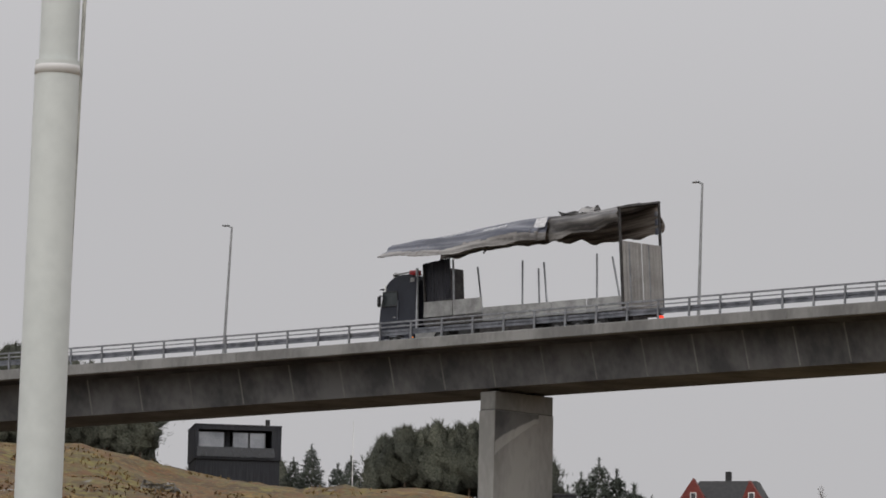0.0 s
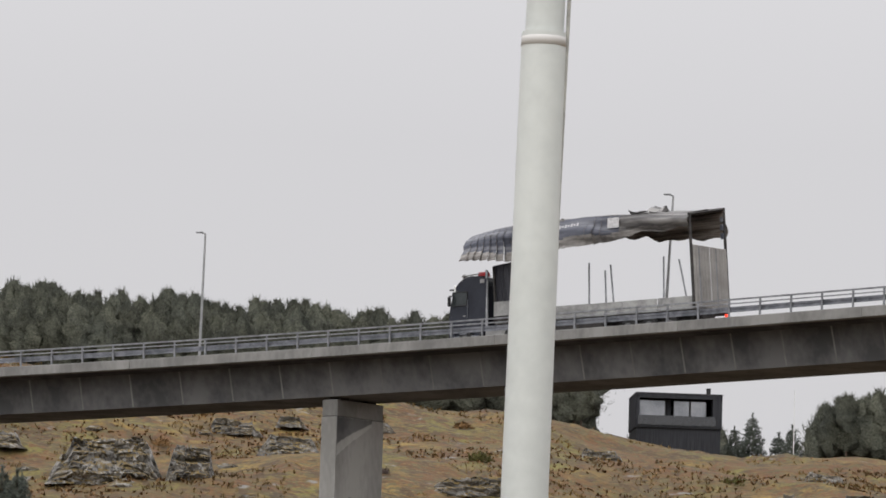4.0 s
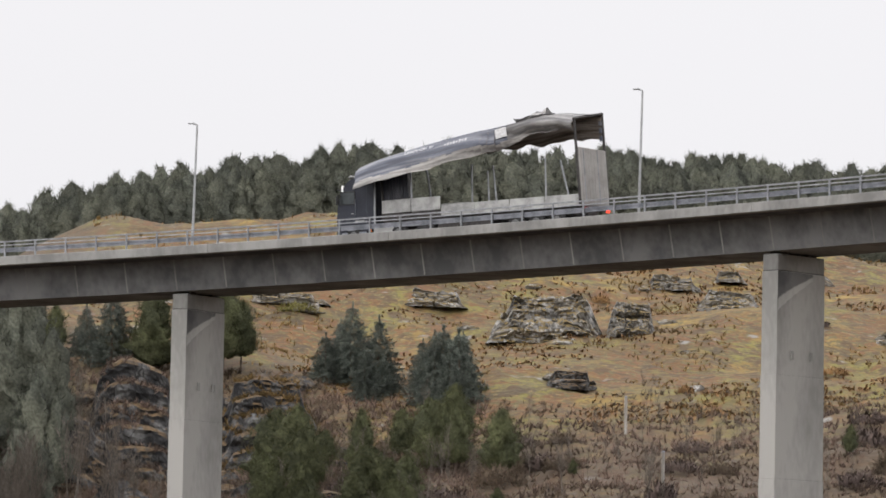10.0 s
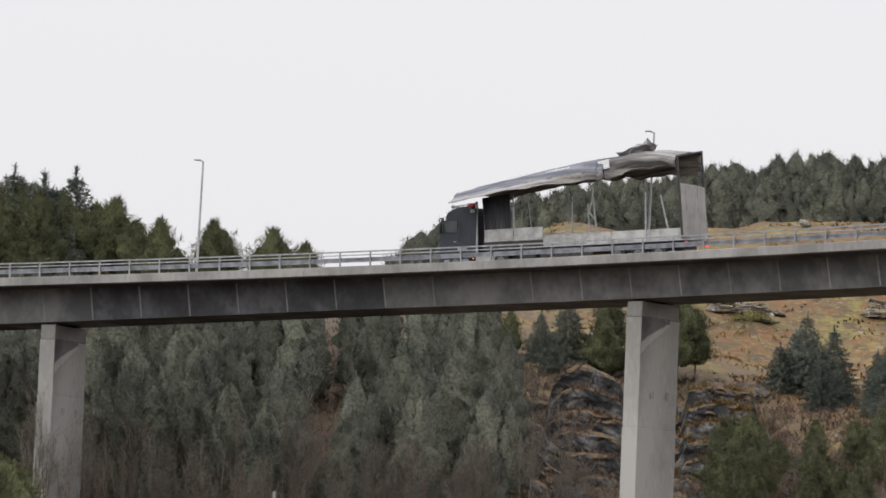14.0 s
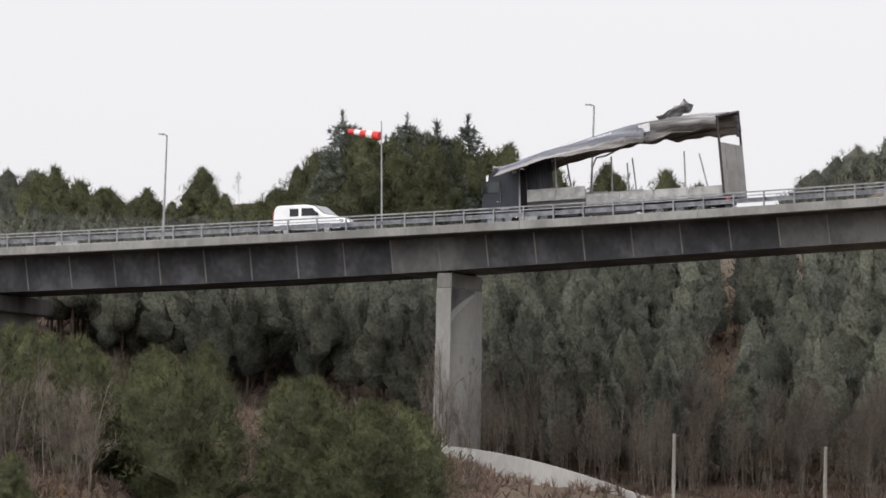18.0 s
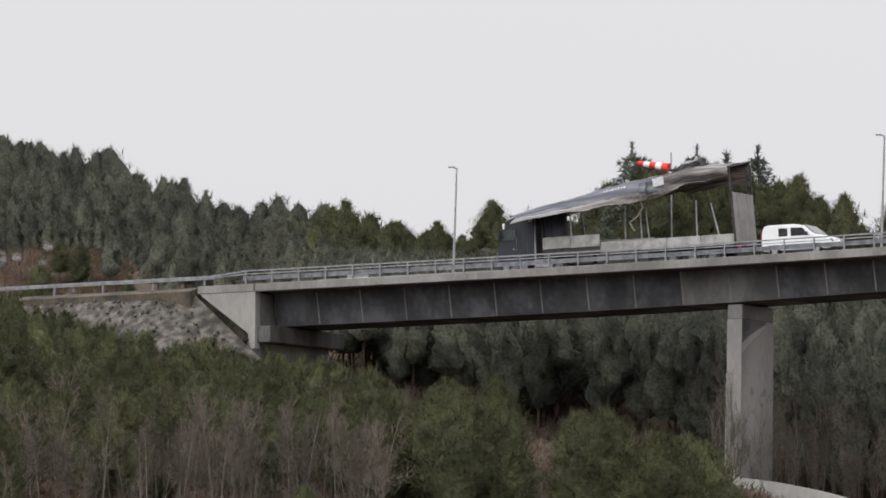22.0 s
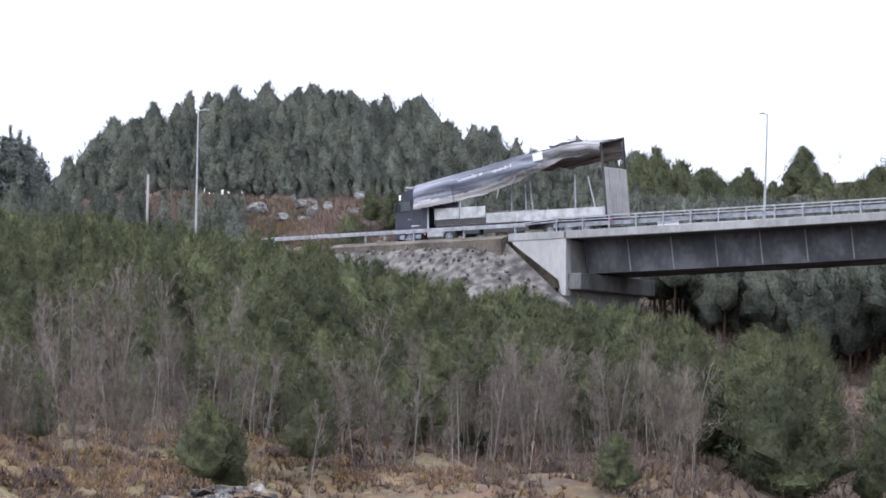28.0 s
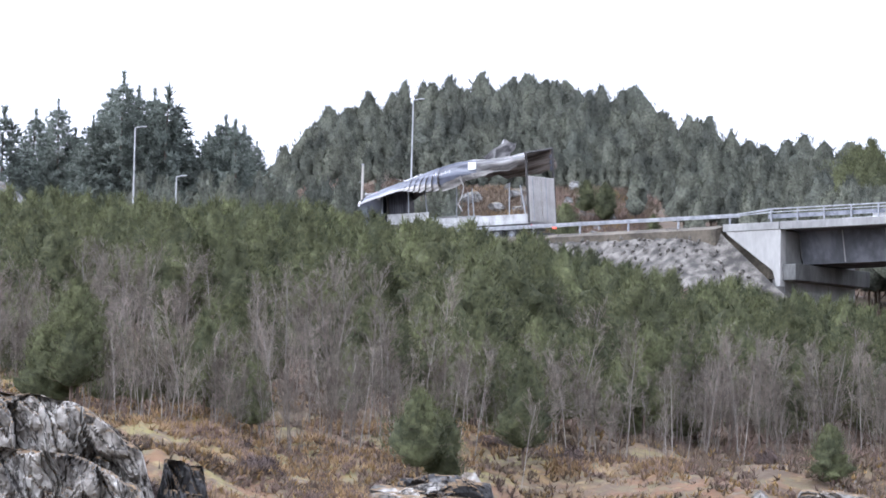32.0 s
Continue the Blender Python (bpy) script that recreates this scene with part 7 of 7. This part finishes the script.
# a torn flap that the wind lifts off the rear of the roof
v, f = [], []
for a in range(9):
    for b in range(13):
        x, y = 1.7 * a / 8, 1.2 - 2.4 * b / 12
        v.append((x, y * (1 - 0.45 * a / 8), 0.05 + 0.34 * noise.noise(Vector((x, y, 3)) * 1.5) + 0.12 * math.sin(y * 3 + x * 2)))
f = [(a * 13 + b, a * 13 + b + 1, a * 13 + b + 14, a * 13 + b + 13) for a in range(8) for b in range(12)]
FLAP = link("torn_flap", v, f, TARP, lorry, "torn roof flap lifted by the wind", True)

# ---- the van waiting on the bridge ----
van = thing("white_van", on_pose(182, 2.3), "small white panel van with dark side windows", "van")
VL = 4.6
bm = B()
prof = [(0.02, 0.35), (0.0, 1.2), (0.12, 1.75), (0.35, 1.84), (2.2, 1.84), (2.75, 1.72), (3.45, 1.2), (4.3, 1.0), (4.55, 0.75), (4.6, 0.35)]
left = [bm.verts.new((x, 0.88, z)) for x, z in prof]
right = [bm.verts.new((x, -0.88, z)) for x, z in prof]
bm.faces.new(left)
bm.faces.new(right[::-1])
for i in range(len(prof)):
    j = (i + 1) % len(prof)
    bm.faces.new((left[i], right[i], right[j], left[j]))
bmesh.ops.recalc_face_normals(bm, faces=bm.faces)
bmesh.ops.bevel(bm, geom=list(bm.edges), offset=0.08, segments=3, affect="EDGES")
part("body", bm, VANWHITE, van)
for y in (0.885, -0.885):
    for x0, x1 in ((1.15, 1.75), (1.95, 2.7)):
        bm = B()
        q = [bm.verts.new((x, y, z)) for x, z in ((x0, 1.15), (x1 + (0.45 if x1 > 2 else 0), 1.15), (x1, 1.6), (x0, 1.62))]
        bm.faces.new(q)
        bmesh.ops.solidify(bm, geom=list(bm.faces), thickness=0.02)
        part("side_window", bm, GLASS, van)
    piece("side_moulding", [((3.4, 0.03, 0.1), (2.2, y, 0.62))], BLACK, van)
    piece("door_handle", [((0.2, 0.03, 0.04), (2.1, y, 0.98))], BLACK, van)
    piece("mirror", [((0.14, 0.16, 0.2), (3.0, y * 1.1, 1.25))], BLACK, van)
bm = B()
box(bm, (0.92, 1.5, 0.03), (3.1, 0, 1.5), 0.01, Matrix.Rotation(radians(36), 4, "Y"))
part("windscreen", bm, GLASS, van)
VWHEELS = []
for x in (0.9, 3.65):
    for y in (0.8, -0.8):
        w = new("wheel")
        w.parent = van
        w.matrix_basis = Matrix.Translation((x, y, 0.32))
        bm = B()
        rod(bm, (0, -0.1, 0), (0, 0.1, 0), 0.32, 0.32, 18)
        part("tyre", bm, RUBBER, w)
        bm = B()
        rod(bm, (0, -0.105, 0), (0, 0.105, 0), 0.19, 0.19, 14)
        part("rim", bm, ALU, w)
        VWHEELS.append(w)
for y in (0.62, -0.62):
    piece("headlight", [((0.25, 0.3, 0.18), (4.42, y, 0.82))], GLASS_PALE, van, "clear headlight", 0.04)
    piece("tail_light", [((0.05, 0.12, 0.5), (0.0, y * 1.25, 1.2))], REDGLASS, van, "red tail light", 0.02)
piece("bumper", [((0.16, 1.7, 0.25), (4.58, 0, 0.42))], BLACK, van, "", 0.05)


# ---- what moves ----
LORRY = ((0, 56.1), (1, 61.73), (2, 67.42), (3, 73.17), (6, 90.54), (7, 96.36), (8, 102.07), (9, 107.78), (11, 118.95), (13, 130.03), (16, 146.94), (17, 152.55), (18, 158.02), (19, 162.94),
         (20, 167.17), (21, 171.48), (22, 176.1), (23, 180.87), (24, 185.74), (27, 201.36), (28, 206.9), (29, 212.7), (30, 218.8), (31, 224.9), (32, 231.3))
VAN = ((0, 190), (10, 187.2), (15.5, 186.4), (17, 186.25), (18, 186.0), (19, 184.9), (20, 182.85), (21, 178.95), (22, 172.8), (22.5, 169.2), (23, 165.2), (24, 156.0), (26, 134.0), (29, 98.0), (32, 60.0))


def turned(m):
    return m @ Matrix.Rotation(math.pi, 4, "Z")


def motions():
    rows, wheel_rows, van_rows, vw_rows = [], [], [], []
    times = [0.5 * i for i in range(65)]
    for t in times:
        rows.append((t, on_pose(along(LORRY, t), 5.7)))
        van_rows.append((t, turned(on_pose(along(VAN, t), 2.3))))
    walk(lorry, rows)
    walk(van, van_rows)
    for group, path, sign, radius in ((WHEELS, LORRY, 1, 0.5), (VWHEELS, VAN, -1, 0.32)):
        fine = [0.125 * i for i in range(257)]
        for w in group:
            home = w.matrix_basis.translation.copy()
            walk(w, [(t, Matrix.Translation(home) @ Matrix.Rotation(sign * (along(path, t) - along(path, 0)) / radius, 4, "Y")) for t in fine])
    knots = [0.25 * i for i in range(129)]
    tracks = [[] for _ in TARPS]
    sides = [[] for _ in SIDES]
    straps = [[] for _ in STRAPS]
    flap = []
    for t in knots:
        climb, deep, swing, lifted = cloth_at(t)
        x, z = 0.5, 5.98
        for i in range(NSEG):
            a = radians(climb[i] + 1.0 * noise.noise(Vector((t * 1.6, i * 0.18, 2))))
            tilt = 0.2 * max(0, 1 - i / 15) + 0.04 * noise.noise(Vector((t * 1.3, i * 0.12, 8)))
            home = Matrix.Translation((x, 0, z)) @ Matrix.Rotation(-a, 4, "Y") @ Matrix.Rotation(-tilt, 4, "X")
            tracks[i].append((t, home @ Matrix.Translation((-i * SEG, 0, 0))))
            out = swung(deep[i], i) + 0.05 * noise.noise(Vector((t * 1.1, i * 0.12, 5)))
            sides[i].append((t, home @ Matrix.Translation((-i * SEG, 1.26, 0)) @ Matrix.Rotation(tilt + out, 4, "X")))
            x, z = x + SEG * math.cos(a), z + SEG * math.sin(a)
            if i == 9:
                flap.append((t, Matrix.Translation((x, 0, z + 0.05)) @ pose(0, 0, 0, 0, 0, 180) @ Matrix.Rotation(a * 0.5 - radians(lifted + 6 * noise.noise(Vector((t * 2.2, 1, 1)))), 4, "Y")))
            if i == 14:
                sx, sz = x, z
        x, y, z = sx, 1.3, sz - 0.5
        for k in range(5):
            a = radians(swing + (0, -25, 30, 50, -35)[k] * (0.7 + noise.noise(Vector((t * 0.8, 4, 1)))) + 30 * noise.noise(Vector((t * 1.5, k, 6))))
            straps[k].append((t, Matrix.Translation((x, y, z)) @ Matrix.Rotation(-a, 4, "Y")))
            x, z = x + 0.62 * math.cos(a), z + 0.62 * math.sin(a)
    for ob, r in zip(TARPS + SIDES + STRAPS + [FLAP], tracks + sides + straps + [flap]):
        walk(ob, r)


motions()
